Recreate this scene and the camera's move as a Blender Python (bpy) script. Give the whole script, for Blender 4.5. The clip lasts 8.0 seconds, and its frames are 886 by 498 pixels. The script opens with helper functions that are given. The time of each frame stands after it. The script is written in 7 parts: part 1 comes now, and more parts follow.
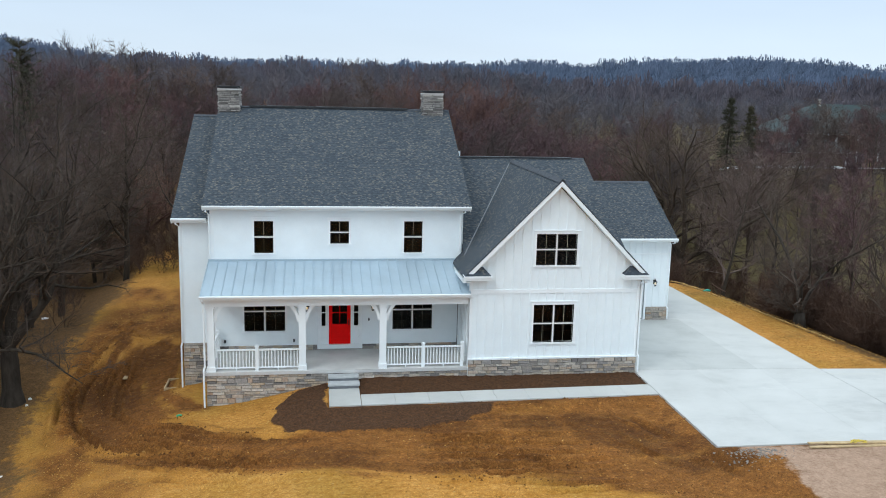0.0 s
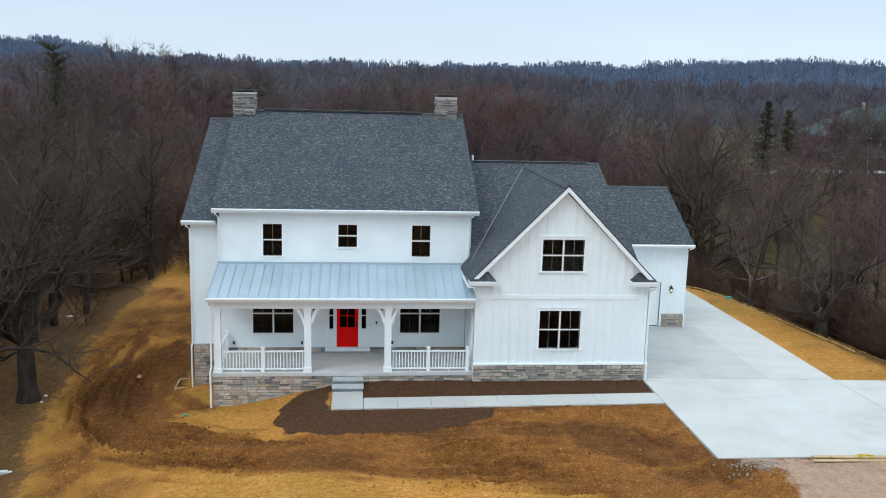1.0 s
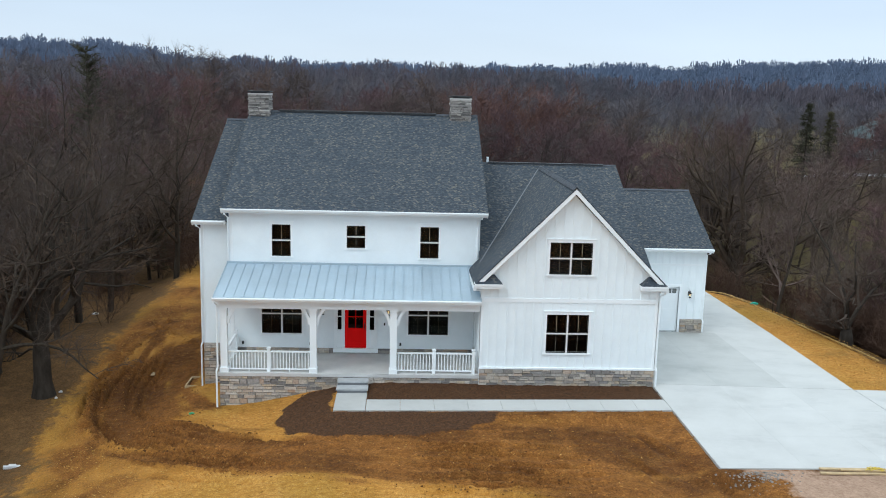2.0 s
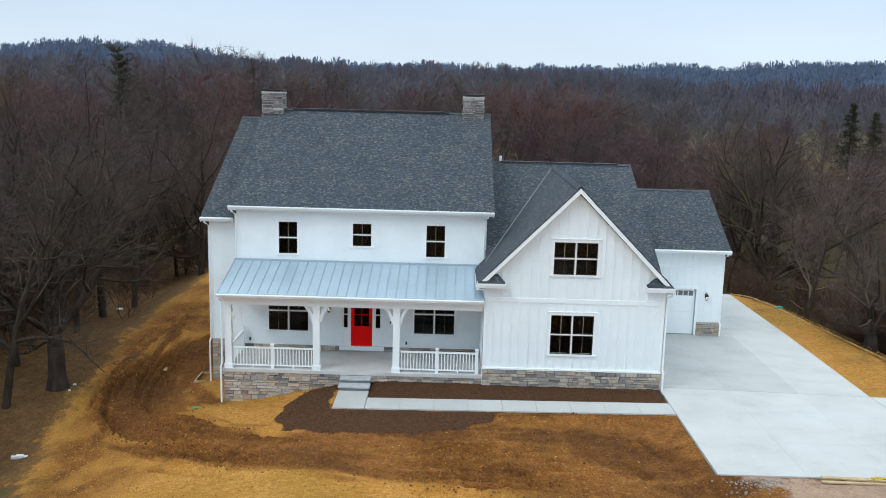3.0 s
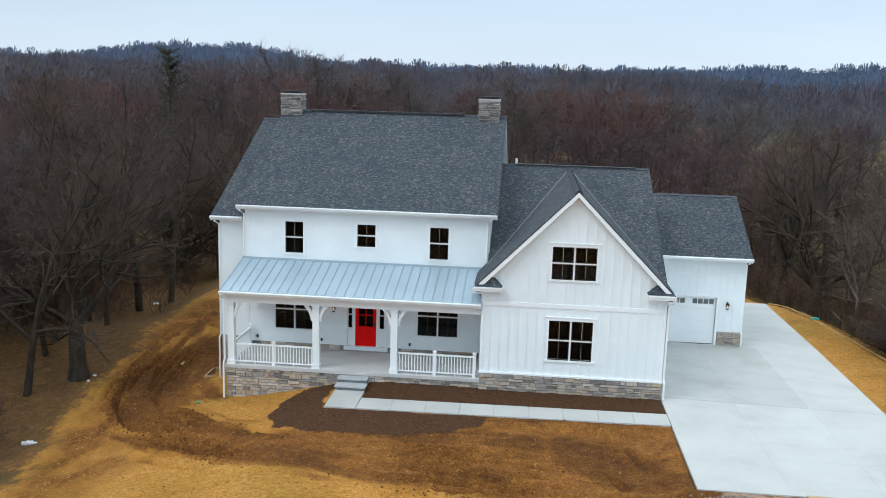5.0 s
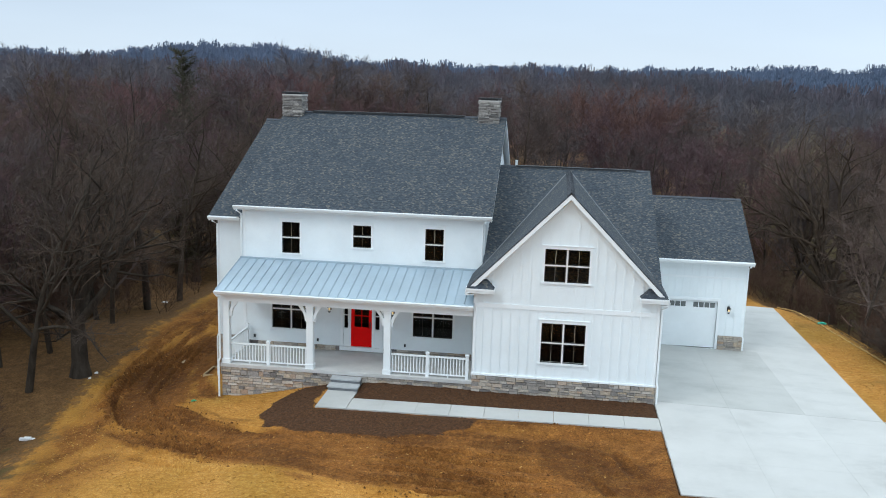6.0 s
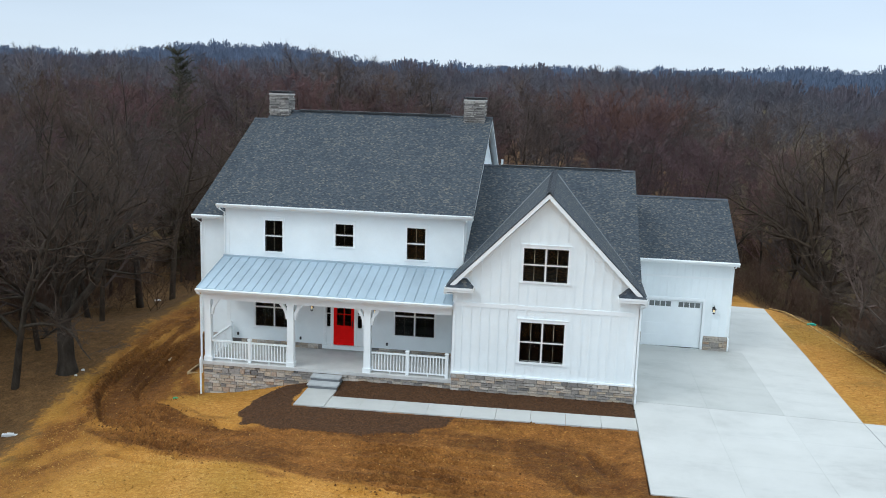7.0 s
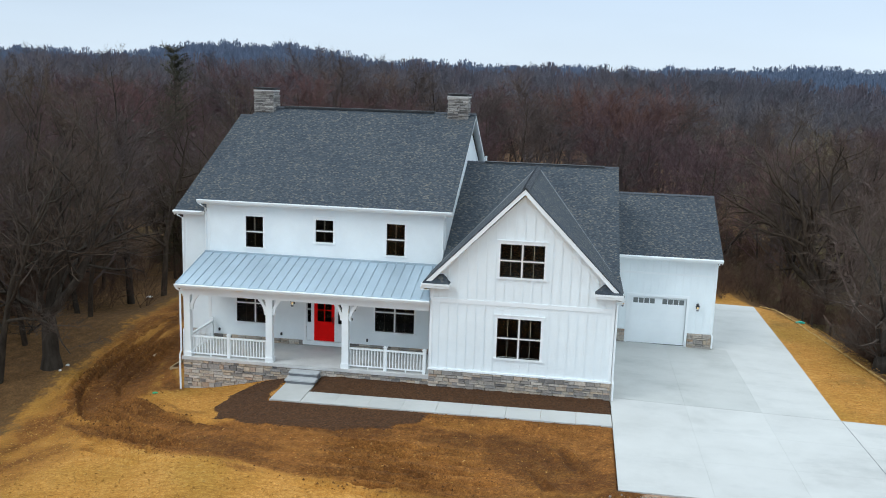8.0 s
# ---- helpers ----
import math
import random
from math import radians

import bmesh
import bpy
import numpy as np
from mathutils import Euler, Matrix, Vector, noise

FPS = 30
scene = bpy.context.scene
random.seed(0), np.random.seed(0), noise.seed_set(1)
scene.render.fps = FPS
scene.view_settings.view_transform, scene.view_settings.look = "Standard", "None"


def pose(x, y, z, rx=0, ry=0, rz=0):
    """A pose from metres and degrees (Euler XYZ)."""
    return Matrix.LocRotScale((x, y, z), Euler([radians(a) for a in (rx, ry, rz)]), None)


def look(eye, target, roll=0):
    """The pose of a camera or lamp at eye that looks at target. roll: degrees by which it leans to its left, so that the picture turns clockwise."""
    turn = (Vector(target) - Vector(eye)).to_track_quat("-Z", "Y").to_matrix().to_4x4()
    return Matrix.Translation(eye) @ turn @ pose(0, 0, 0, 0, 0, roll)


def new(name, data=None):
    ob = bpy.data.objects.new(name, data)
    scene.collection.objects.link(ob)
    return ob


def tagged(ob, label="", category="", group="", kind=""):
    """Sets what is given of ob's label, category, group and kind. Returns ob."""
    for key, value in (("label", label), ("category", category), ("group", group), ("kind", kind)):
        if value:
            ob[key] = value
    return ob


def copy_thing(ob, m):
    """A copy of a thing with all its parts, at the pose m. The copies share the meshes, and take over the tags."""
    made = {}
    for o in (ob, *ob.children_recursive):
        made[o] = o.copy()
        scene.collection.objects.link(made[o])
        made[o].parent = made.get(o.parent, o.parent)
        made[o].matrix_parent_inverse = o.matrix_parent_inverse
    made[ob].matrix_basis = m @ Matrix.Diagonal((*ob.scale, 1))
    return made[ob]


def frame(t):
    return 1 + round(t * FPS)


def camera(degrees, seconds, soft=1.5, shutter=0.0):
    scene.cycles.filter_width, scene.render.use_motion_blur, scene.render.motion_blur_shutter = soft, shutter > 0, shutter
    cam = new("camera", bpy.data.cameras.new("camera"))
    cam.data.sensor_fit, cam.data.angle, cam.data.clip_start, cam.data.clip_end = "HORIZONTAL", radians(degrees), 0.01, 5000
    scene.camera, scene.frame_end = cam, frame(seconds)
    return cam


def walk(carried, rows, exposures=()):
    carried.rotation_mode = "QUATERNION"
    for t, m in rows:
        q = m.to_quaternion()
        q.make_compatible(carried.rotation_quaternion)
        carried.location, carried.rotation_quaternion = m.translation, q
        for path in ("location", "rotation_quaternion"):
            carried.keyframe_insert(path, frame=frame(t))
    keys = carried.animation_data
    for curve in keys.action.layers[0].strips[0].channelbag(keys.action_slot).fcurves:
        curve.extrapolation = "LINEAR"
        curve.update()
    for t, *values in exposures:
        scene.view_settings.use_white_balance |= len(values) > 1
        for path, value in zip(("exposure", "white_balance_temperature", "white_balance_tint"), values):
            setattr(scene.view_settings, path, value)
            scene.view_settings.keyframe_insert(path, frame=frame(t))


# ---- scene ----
cam = camera(54.1, 8.0, soft=1.0)
PATH = [
    (0, (-6.313, -34.642, 12.266), (-6.025, -32.697, 11.898), 1.4),
    (0.5, (-5.591, -34.717, 12.366), (-5.35, -32.766, 11.998), 1.5),
    (1, (-4.83, -34.775, 12.431), (-4.637, -32.819, 12.064), 1.5),
    (1.5, (-4.093, -34.74, 12.466), (-3.947, -32.78, 12.1), 1.5),
    (3, (-1.497, -34.5, 12.37), (-1.511, -32.534, 12.003), 1.5),
    (3.5, (-0.669, -34.502, 12.369), (-0.725, -32.537, 12.001), 1.5),
    (4, (0.181, -34.444, 12.413), (0.08, -32.481, 12.044), 1.6),
    (4.5, (1.005, -34.334, 12.424), (0.855, -32.374, 12.056), 1.6),
    (6, (3.075, -34.058, 12.536), (2.823, -32.109, 12.168), 1.7),
    (6.5, (3.665, -34.011, 12.536), (3.4, -32.063, 12.168), 1.7),
    (7, (4.299, -33.954, 12.529), (4.025, -32.008, 12.161), 1.8),
    (7.5, (4.981, -33.882, 12.479), (4.696, -31.937, 12.11), 1.8),
    (8, (5.626, -33.759, 12.419), (5.329, -31.816, 12.049), 1.8),
]
walk(cam, [(t, look(eye, target, roll)) for t, eye, target, roll in PATH])


# ---- world, sun, exposure ----
SUN_EL, SUN_AZ = radians(48), radians(228)
world = bpy.data.worlds.new("overcast_sky")
scene.world = world
world.use_nodes = True
wn, wl = world.node_tree.nodes, world.node_tree.links
wn.clear()
w_out = wn.new("ShaderNodeOutputWorld")
w_bg = wn.new("ShaderNodeBackground")
w_sky = wn.new("ShaderNodeTexSky")
w_sky.sky_type = "NISHITA"
w_sky.sun_disc = False
w_sky.sun_elevation, w_sky.sun_rotation = SUN_EL, SUN_AZ
w_co = wn.new("ShaderNodeTexCoord")
w_sep = wn.new("ShaderNodeSeparateXYZ")
w_ramp = wn.new("ShaderNodeValToRGB")
w_ramp.color_ramp.elements[0].position, w_ramp.color_ramp.elements[0].color = 0.0, (6.9, 8.15, 9.3, 1)
w_ramp.color_ramp.elements[1].position, w_ramp.color_ramp.elements[1].color = 1.0, (12.4, 14.3, 15.6, 1)
e = w_ramp.color_ramp.elements.new(0.16)
e.color = (5.2, 6.7, 8.7, 1)
e = w_ramp.color_ramp.elements.new(0.45)
e.color = (9.6, 11.4, 12.9, 1)
w_cloud = wn.new("ShaderNodeTexNoise")
w_cloud.inputs["Scale"].default_value = 2.2
w_cloud.inputs["Detail"].default_value = 4
w_map = wn.new("ShaderNodeMapping")
w_map.inputs["Scale"].default_value = (1, 1, 5)
w_cr = wn.new("ShaderNodeMapRange")
w_cr.inputs["To Min"].default_value, w_cr.inputs["To Max"].default_value = 0.9, 1.1
w_mul = wn.new("ShaderNodeVectorMath")
w_mul.operation = "SCALE"
w_mix = wn.new("ShaderNodeMix")
w_mix.data_type = "RGBA"
w_mix.inputs[0].default_value = 0.94
wl.new(w_co.outputs["Generated"], w_sep.inputs[0])
wl.new(w_sep.outputs["Z"], w_ramp.inputs[0])
wl.new(w_co.outputs["Generated"], w_map.inputs[0])
wl.new(w_map.outputs[0], w_cloud.inputs["Vector"])
wl.new(w_cloud.outputs["Fac"], w_cr.inputs[0])
wl.new(w_ramp.outputs[0], w_mul.inputs[0])
w_side = wn.new("ShaderNodeMapRange")    # the cloud is thinner towards the east
w_side.inputs["From Min"].default_value, w_side.inputs["From Max"].default_value = -1.0, 1.0
w_side.inputs["To Min"].default_value, w_side.inputs["To Max"].default_value = 0.94, 1.11
w_thin = wn.new("ShaderNodeMath")
w_thin.operation = "MULTIPLY"
wl.new(w_sep.outputs["X"], w_side.inputs[0])
wl.new(w_side.outputs[0], w_thin.inputs[0])
wl.new(w_cr.outputs[0], w_thin.inputs[1])
wl.new(w_thin.outputs[0], w_mul.inputs["Scale"])
wl.new(w_sky.outputs[0], w_mix.inputs[6])
wl.new(w_mul.outputs[0], w_mix.inputs[7])
wl.new(w_mix.outputs[2], w_bg.inputs[0])
w_bg.inputs[1].default_value = 0.108
wl.new(w_bg.outputs[0], w_out.inputs[0])

sun = new("sun", bpy.data.lights.new("sun", "SUN"))
sun.data.energy, sun.data.angle, sun.data.color = 1.0, radians(24), (0.95, 0.985, 1.0)
sun.matrix_world = look((0, 0, 60), (0 - math.sin(SUN_AZ) * 40 * 1.0, 0 - math.cos(SUN_AZ) * 40, 60 - 40 * math.tan(SUN_EL)))
scene.view_settings.exposure = 0.0


# ---- materials ----
def material(name, rough=0.6, metal=0.0, spec=0.5):
    m = bpy.data.materials.new(name)
    m.use_nodes = True
    b = m.node_tree.nodes["Principled BSDF"]
    b.inputs["Roughness"].default_value = rough
    b.inputs["Metallic"].default_value = metal
    b.inputs["Specular IOR Level"].default_value = spec
    return m, m.node_tree.nodes, m.node_tree.links, b


def rgba(c):
    return (c[0], c[1], c[2], 1)


def noise_node(n, l, scale, detail=4, rough=0.6, vec=None):
    t = n.new("ShaderNodeTexNoise")
    t.inputs["Scale"].default_value, t.inputs["Detail"].default_value, t.inputs["Roughness"].default_value = scale, detail, rough
    if vec is not None:
        l.new(vec, t.inputs["Vector"])
    return t


def ramp_node(n, l, fac, stops):
    r = n.new("ShaderNodeValToRGB")
    els = r.color_ramp.elements
    els[0].position, els[0].color = stops[0][0], rgba(stops[0][1])
    els[1].position, els[1].color = stops[-1][0], rgba(stops[-1][1])
    for p, c in stops[1:-1]:
        els.new(p).color = rgba(c)
    l.new(fac, r.inputs[0])
    return r


def mix_node(n, l, fac, a, b, blend="MIX"):
    x = n.new("ShaderNodeMix")
    x.data_type, x.blend_type = "RGBA", blend
    for sock, v in ((x.inputs[0], fac), (x.inputs[6], a), (x.inputs[7], b)):
        if isinstance(v, (int, float)):
            sock.default_value = v
        elif isinstance(v, tuple):
            sock.default_value = rgba(v)
        else:
            l.new(v, sock)
    return x.outputs[2]


def bump_to(n, l, b, height, strength=0.3, distance=0.02):
    u = n.new("ShaderNodeBump")
    u.inputs["Strength"].default_value, u.inputs["Distance"].default_value = strength, distance
    l.new(height, u.inputs["Height"])
    l.new(u.outputs[0], b.inputs["Normal"])


def plain(name, c, rough=0.6, metal=0.0, vary=0.12, scale=3.0, fine=40.0, bump=0.1, per_object=0.0):
    """A painted or raw surface with stains at one scale and grain at another."""
    m, n, l, b = material(name, rough, metal)
    co = n.new("ShaderNodeTexCoord")
    big = noise_node(n, l, scale, 4, 0.6, co.outputs["Object"])
    small = noise_node(n, l, fine, 3, 0.6, co.outputs["Object"])
    lo, hi = tuple(v * (1 - vary) for v in c), tuple(min(1, v * (1 + vary)) for v in c)
    r1 = ramp_node(n, l, big.outputs["Fac"], [(0.3, lo), (0.7, hi)])
    g = ramp_node(n, l, small.outputs["Fac"], [(0.3, (1 - vary * 0.6,) * 3), (0.7, (1, 1, 1))])
    out = mix_node(n, l, 1.0, r1.outputs[0], g.outputs[0], "MULTIPLY")
    if per_object:
        oi = n.new("ShaderNodeObjectInfo")
        r = ramp_node(n, l, oi.outputs["Random"], [(0, (1 - per_object,) * 3), (1, (1, 1, 1))])
        out = mix_node(n, l, 1.0, out, r.outputs[0], "MULTIPLY")
    l.new(out, b.inputs["Base Color"])
    bump_to(n, l, b, small.outputs["Fac"], bump, 0.01)
    return m


M_SIDING = plain("white_siding_paint", (0.835, 0.89, 0.905), 0.55, vary=0.04, scale=0.8, fine=25)
M_TRIM = plain("white_trim_paint", (0.865, 0.905, 0.915), 0.45, vary=0.03, scale=1.0, fine=30)
M_FLASH = plain("dark_flashing", (0.05, 0.055, 0.06), 0.5, 0.6)
M_RED = plain("red_door_paint", (0.86, 0.004, 0.003), 0.75, vary=0.06, scale=4)
M_RED.node_tree.nodes["Principled BSDF"].inputs["Specular IOR Level"].default_value = 0.15
M_DARKFRAME = plain("black_window_frame", (0.02, 0.02, 0.022), 0.45)
M_SASH = plain("white_vinyl_sash", (0.75, 0.75, 0.74), 0.4, vary=0.04)
M_MUNTIN = plain("tan_muntin", (0.38, 0.34, 0.28), 0.5, vary=0.05)
M_DARKMUNTIN = plain("dim_muntin", (0.13, 0.12, 0.105), 0.5, vary=0.05)
M_BLACK = plain("black_metal", (0.012, 0.012, 0.012), 0.4, 0.3)
# dimness of the rooms is put into this near-black colour
M_INTERIOR = plain("interior_shade_black", (0.020, 0.024, 0.027), 0.9)
M_VALLEY = plain("galvanized_valley_metal", (0.17, 0.18, 0.195), 0.45, 0.5)
# step stone darkened in colour for the shade on the risers
M_RISER = plain("shaded_step_stone", (0.17, 0.18, 0.19), 0.85, vary=0.15, scale=4, fine=60)
M_BRICK = plain("dull_red_brick", (0.16, 0.075, 0.055), 0.9, vary=0.25, scale=1.5, fine=12)
M_GREENROOF = plain("dark_green_roof", (0.014, 0.032, 0.034), 0.7, vary=0.2)
M_BROWNDOOR = plain("brown_stained_door", (0.10, 0.05, 0.03), 0.6, vary=0.2)
M_WOOD = plain("pale_lumber", (0.50, 0.36, 0.20), 0.75, vary=0.25, scale=2, fine=18)
M_WATTLE = plain("straw_sleeve", (0.42, 0.27, 0.09), 0.9, vary=0.45, scale=3, fine=25, bump=0.4)
M_STRAP = plain("yellow_strap", (0.62, 0.46, 0.07), 0.5)
M_GREEN = plain("green_plastic", (0.03, 0.35, 0.16), 0.5)
M_TEAL = plain("teal_plastic", (0.02, 0.50, 0.40), 0.5)
M_WHITELIT = plain("white_plastic", (0.75, 0.75, 0.75), 0.5)
M_FROST = plain("frosted_grey_glass", (0.15, 0.165, 0.165), 0.25, vary=0.1, scale=2)
M_SLABDECK = plain("porch_concrete", (0.56, 0.555, 0.54), 0.8, vary=0.10, scale=1.2, fine=30)
M_STEP = plain("grey_step_stone", (0.44, 0.455, 0.46), 0.8, vary=0.12, scale=4, fine=60)
M_JOINT = plain("dark_dry_joint", (0.10, 0.096, 0.09), 0.95, vary=0.2)
M_MORTAR = plain("mortar", (0.44, 0.42, 0.39), 0.95, vary=0.12)


def concrete_material(name, shade):
    m, n, l, b = material(name, 0.75)
    co = n.new("ShaderNodeTexCoord")
    big = noise_node(n, l, 0.22, 5, 0.65, co.outputs["Object"])
    mp = n.new("ShaderNodeMapping")
    mp.inputs["Scale"].default_value = (0.5, 1.1, 1)
    l.new(co.outputs["Object"], mp.inputs[0])
    streak = noise_node(n, l, 0.55, 6, 0.7, mp.outputs[0])
    fine = noise_node(n, l, 60, 2, 0.5, co.outputs["Object"])
    a = ramp_node(n, l, big.outputs["Fac"], [(0.3, (0.49, 0.49, 0.48)), (0.42, (0.565, 0.565, 0.555)), (0.5, (0.60, 0.60, 0.59)), (0.7, (0.645, 0.645, 0.635))])
    s = ramp_node(n, l, streak.outputs["Fac"], [(0.32, (0.86, 0.865, 0.87)), (0.46, (0.965, 0.965, 0.965)), (0.62, (1, 1, 1))])
    f = ramp_node(n, l, fine.outputs["Fac"], [(0.3, (0.93, 0.93, 0.93)), (0.7, (1, 1, 1))])
    oi = n.new("ShaderNodeObjectInfo")
    o = ramp_node(n, l, oi.outputs["Random"], [(0, (0.95, 0.95, 0.95)), (1, (1, 1, 1))])
    c = mix_node(n, l, 1, a.outputs[0], s.outputs[0], "MULTIPLY")
    c = mix_node(n, l, 1, c, f.outputs[0], "MULTIPLY")
    c = mix_node(n, l, 1, c, o.outputs[0], "MULTIPLY")
    c = mix_node(n, l, 1, c, shade, "MULTIPLY")
    l.new(c, b.inputs["Base Color"])
    bump_to(n, l, b, fine.outputs["Fac"], 0.15, 0.005)
    return m


M_CONCRETE = concrete_material("broomed_concrete", (0.94, 0.94, 0.92))
M_WALK = concrete_material("walk_concrete", (0.85, 0.85, 0.825))
M_APRON = concrete_material("darker_apron_concrete", (0.855, 0.862, 0.84))


def clod_material():
    m, n, l, b = material("clods_and_straw_wisps", 0.95, 0, 0.2)
    geo = n.new("ShaderNodeNewGeometry")
    r = ramp_node(n, l, geo.outputs["Random Per Island"], [(0.0, (0.07, 0.028, 0.009)), (0.4, (0.12, 0.052, 0.015)), (0.8, (0.19, 0.088, 0.025)), (1.0, (0.34, 0.18, 0.055))])
    l.new(r.outputs[0], b.inputs["Base Color"])
    return m


def wisp_material():
    m, n, l, b = material("loose_straw", 0.9, 0, 0.2)
    geo = n.new("ShaderNodeNewGeometry")
    r = ramp_node(n, l, geo.outputs["Random Per Island"], [(0.0, (0.22, 0.105, 0.024)), (0.4, (0.36, 0.185, 0.045)), (0.8, (0.48, 0.275, 0.08)), (1.0, (0.58, 0.37, 0.13))])
    l.new(r.outputs[0], b.inputs["Base Color"])
    return m


M_CLOD = clod_material()
M_WISP = wisp_material()


def bulb_material():
    m, n, l, b = material("warm_bulb", 0.4)
    b.inputs["Base Color"].default_value = (1, 0.8, 0.5, 1)
    b.inputs["Emission Color"].default_value = (1, 0.62, 0.25, 1)
    b.inputs["Emission Strength"].default_value = 0.9
    return m


M_BULB = bulb_material()


def shingle_material():
    m, n, l, b = material("charcoal_architectural_shingle", 0.9, 0, 0.3)
    uv = n.new("ShaderNodeUVMap")
    br = n.new("ShaderNodeTexBrick")
    br.offset, br.offset_frequency, br.squash = 0.37, 2, 1.0
    br.inputs["Scale"].default_value = 1.0
    br.inputs["Brick Width"].default_value, br.inputs["Row Height"].default_value = 0.10, 0.071
    br.inputs["Mortar Size"].default_value = 0.004
    br.inputs["Bias"].default_value = 0.0
    br.inputs["Color1"].default_value, br.inputs["Color2"].default_value = (0, 0, 0, 1), (1, 1, 1, 1)
    br.inputs["Mortar"].default_value = (0.1, 0.1, 0.1, 1)
    l.new(uv.outputs[0], br.inputs["Vector"])
    tint = ramp_node(n, l, br.outputs["Color"], [(0.0, (0.038, 0.049, 0.062)), (0.45, (0.056, 0.070, 0.087)), (0.74, (0.075, 0.086, 0.098)), (0.88, (0.112, 0.115, 0.112)), (1.0, (0.158, 0.150, 0.132))])
    big = noise_node(n, l, 0.5, 4, 0.6, uv.outputs[0])
    v = ramp_node(n, l, big.outputs["Fac"], [(0.3, (0.85, 0.87, 0.9)), (0.7, (1.08, 1.06, 1.03))])
    gr = noise_node(n, l, 55, 2, 0.6, uv.outputs[0])
    g = ramp_node(n, l, gr.outputs["Fac"], [(0.25, (0.7, 0.7, 0.7)), (0.75, (1.25, 1.25, 1.25))])
    c = mix_node(n, l, 1, tint.outputs[0], v.outputs[0], "MULTIPLY")
    c = mix_node(n, l, 1, c, g.outputs[0], "MULTIPLY")
    l.new(c, b.inputs["Base Color"])
    bump_to(n, l, b, br.outputs["Color"], 0.4, 0.01)
    return m


M_SHINGLE = shingle_material()
M_RIDGE = plain("ridge_cap_shingle", (0.075, 0.085, 0.10), 0.9, vary=0.35, scale=5, fine=50)
M_METALROOF = plain("galvanized_roof_sheet", (0.43, 0.53, 0.60), 0.42, 0.35, vary=0.07, scale=0.7, fine=12, bump=0.03)


def stone_material(name, stops):
    m, n, l, b = material(name, 0.9, 0, 0.3)
    oi = n.new("ShaderNodeObjectInfo")
    co = n.new("ShaderNodeTexCoord")
    geo = n.new("ShaderNodeNewGeometry")
    base = ramp_node(n, l, oi.outputs["Random"], stops)
    small = noise_node(n, l, 14, 5, 0.65, geo.outputs["Position"])
    g = ramp_node(n, l, small.outputs["Fac"], [(0.25, (0.55, 0.55, 0.56)), (0.75, (1.18, 1.17, 1.15))])
    c = mix_node(n, l, 1, base.outputs[0], g.outputs[0], "MULTIPLY")
    l.new(c, b.inputs["Base Color"])
    bump_to(n, l, b, small.outputs["Fac"], 0.6, 0.02)
    return m


M_STONE = stone_material("ledge_stone", [(0.0, (0.18, 0.17, 0.165)), (0.2, (0.37, 0.335, 0.30)), (0.4, (0.54, 0.475, 0.40)), (0.58, (0.56, 0.45, 0.335)), (0.72, (0.31, 0.295, 0.285)), (0.88, (0.64, 0.58, 0.51)), (1.0, (0.46, 0.32, 0.225))])
M_GREYSTONE = stone_material("chimney_ledge_stone", [(0.0, (0.16, 0.155, 0.155)), (0.3, (0.31, 0.295, 0.28)), (0.6, (0.45, 0.43, 0.405)), (0.8, (0.26, 0.25, 0.245)), (1.0, (0.56, 0.54, 0.51))])


def glass_material():
    m, n, l, b = material("window_glass", 0.02)
    b.inputs["Base Color"].default_value = (0.9, 0.93, 0.92, 1)
    b.inputs["Transmission Weight"].default_value = 1.0
    b.inputs["IOR"].default_value = 1.2
    return m


M_GLASS = glass_material()


def bark_material(name, a, c2, scale=4):
    m, n, l, b = material(name, 0.95, 0, 0.2)
    co = n.new("ShaderNodeTexCoord")
    mp = n.new("ShaderNodeMapping")
    mp.inputs["Scale"].default_value = (1, 1, 0.3)
    l.new(co.outputs["Object"], mp.inputs[0])
    t = noise_node(n, l, scale, 5, 0.65, mp.outputs[0])
    oi = n.new("ShaderNodeObjectInfo")
    r = ramp_node(n, l, t.outputs["Fac"], [(0.3, a), (0.7, c2)])
    o = ramp_node(n, l, oi.outputs["Random"], [(0, (0.72, 0.72, 0.76)), (0.5, (0.95, 0.92, 0.9)), (1, (1.2, 1.02, 0.92))])
    l.new(mix_node(n, l, 1, r.outputs[0], o.outputs[0], "MULTIPLY"), b.inputs["Base Color"])
    bump_to(n, l, b, t.outputs["Fac"], 0.5, 0.03)
    return m


M_BARK = bark_material("grey_brown_bark", (0.026, 0.021, 0.016), (0.076, 0.062, 0.048))
M_TWIG = bark_material("bare_twigs", (0.076, 0.060, 0.054), (0.150, 0.119, 0.110), 0.8)
M_REDTWIG = bark_material("reddish_twigs", (0.090, 0.056, 0.058), (0.162, 0.103, 0.108), 0.8)
# the next two carry air haze in the colour: grey, then bluer farther off
M_FARTWIG = bark_material("haze_greyed_twigs", (0.090, 0.083, 0.092), (0.165, 0.152, 0.168), 0.05)
M_HAZETWIG = bark_material("haze_blued_twigs", (0.078, 0.083, 0.104), (0.140, 0.146, 0.180), 0.05)
M_RUSTTWIG = bark_material("rusty_twigs", (0.088, 0.053, 0.047), (0.152, 0.095, 0.086), 0.8)
M_NEEDLE = bark_material("spruce_needles", (0.034, 0.036, 0.022), (0.085, 0.082, 0.052), 1.5)
M_NEARTWIG = bark_material("brown_near_twigs", (0.062, 0.046, 0.036), (0.122, 0.094, 0.074), 0.8)
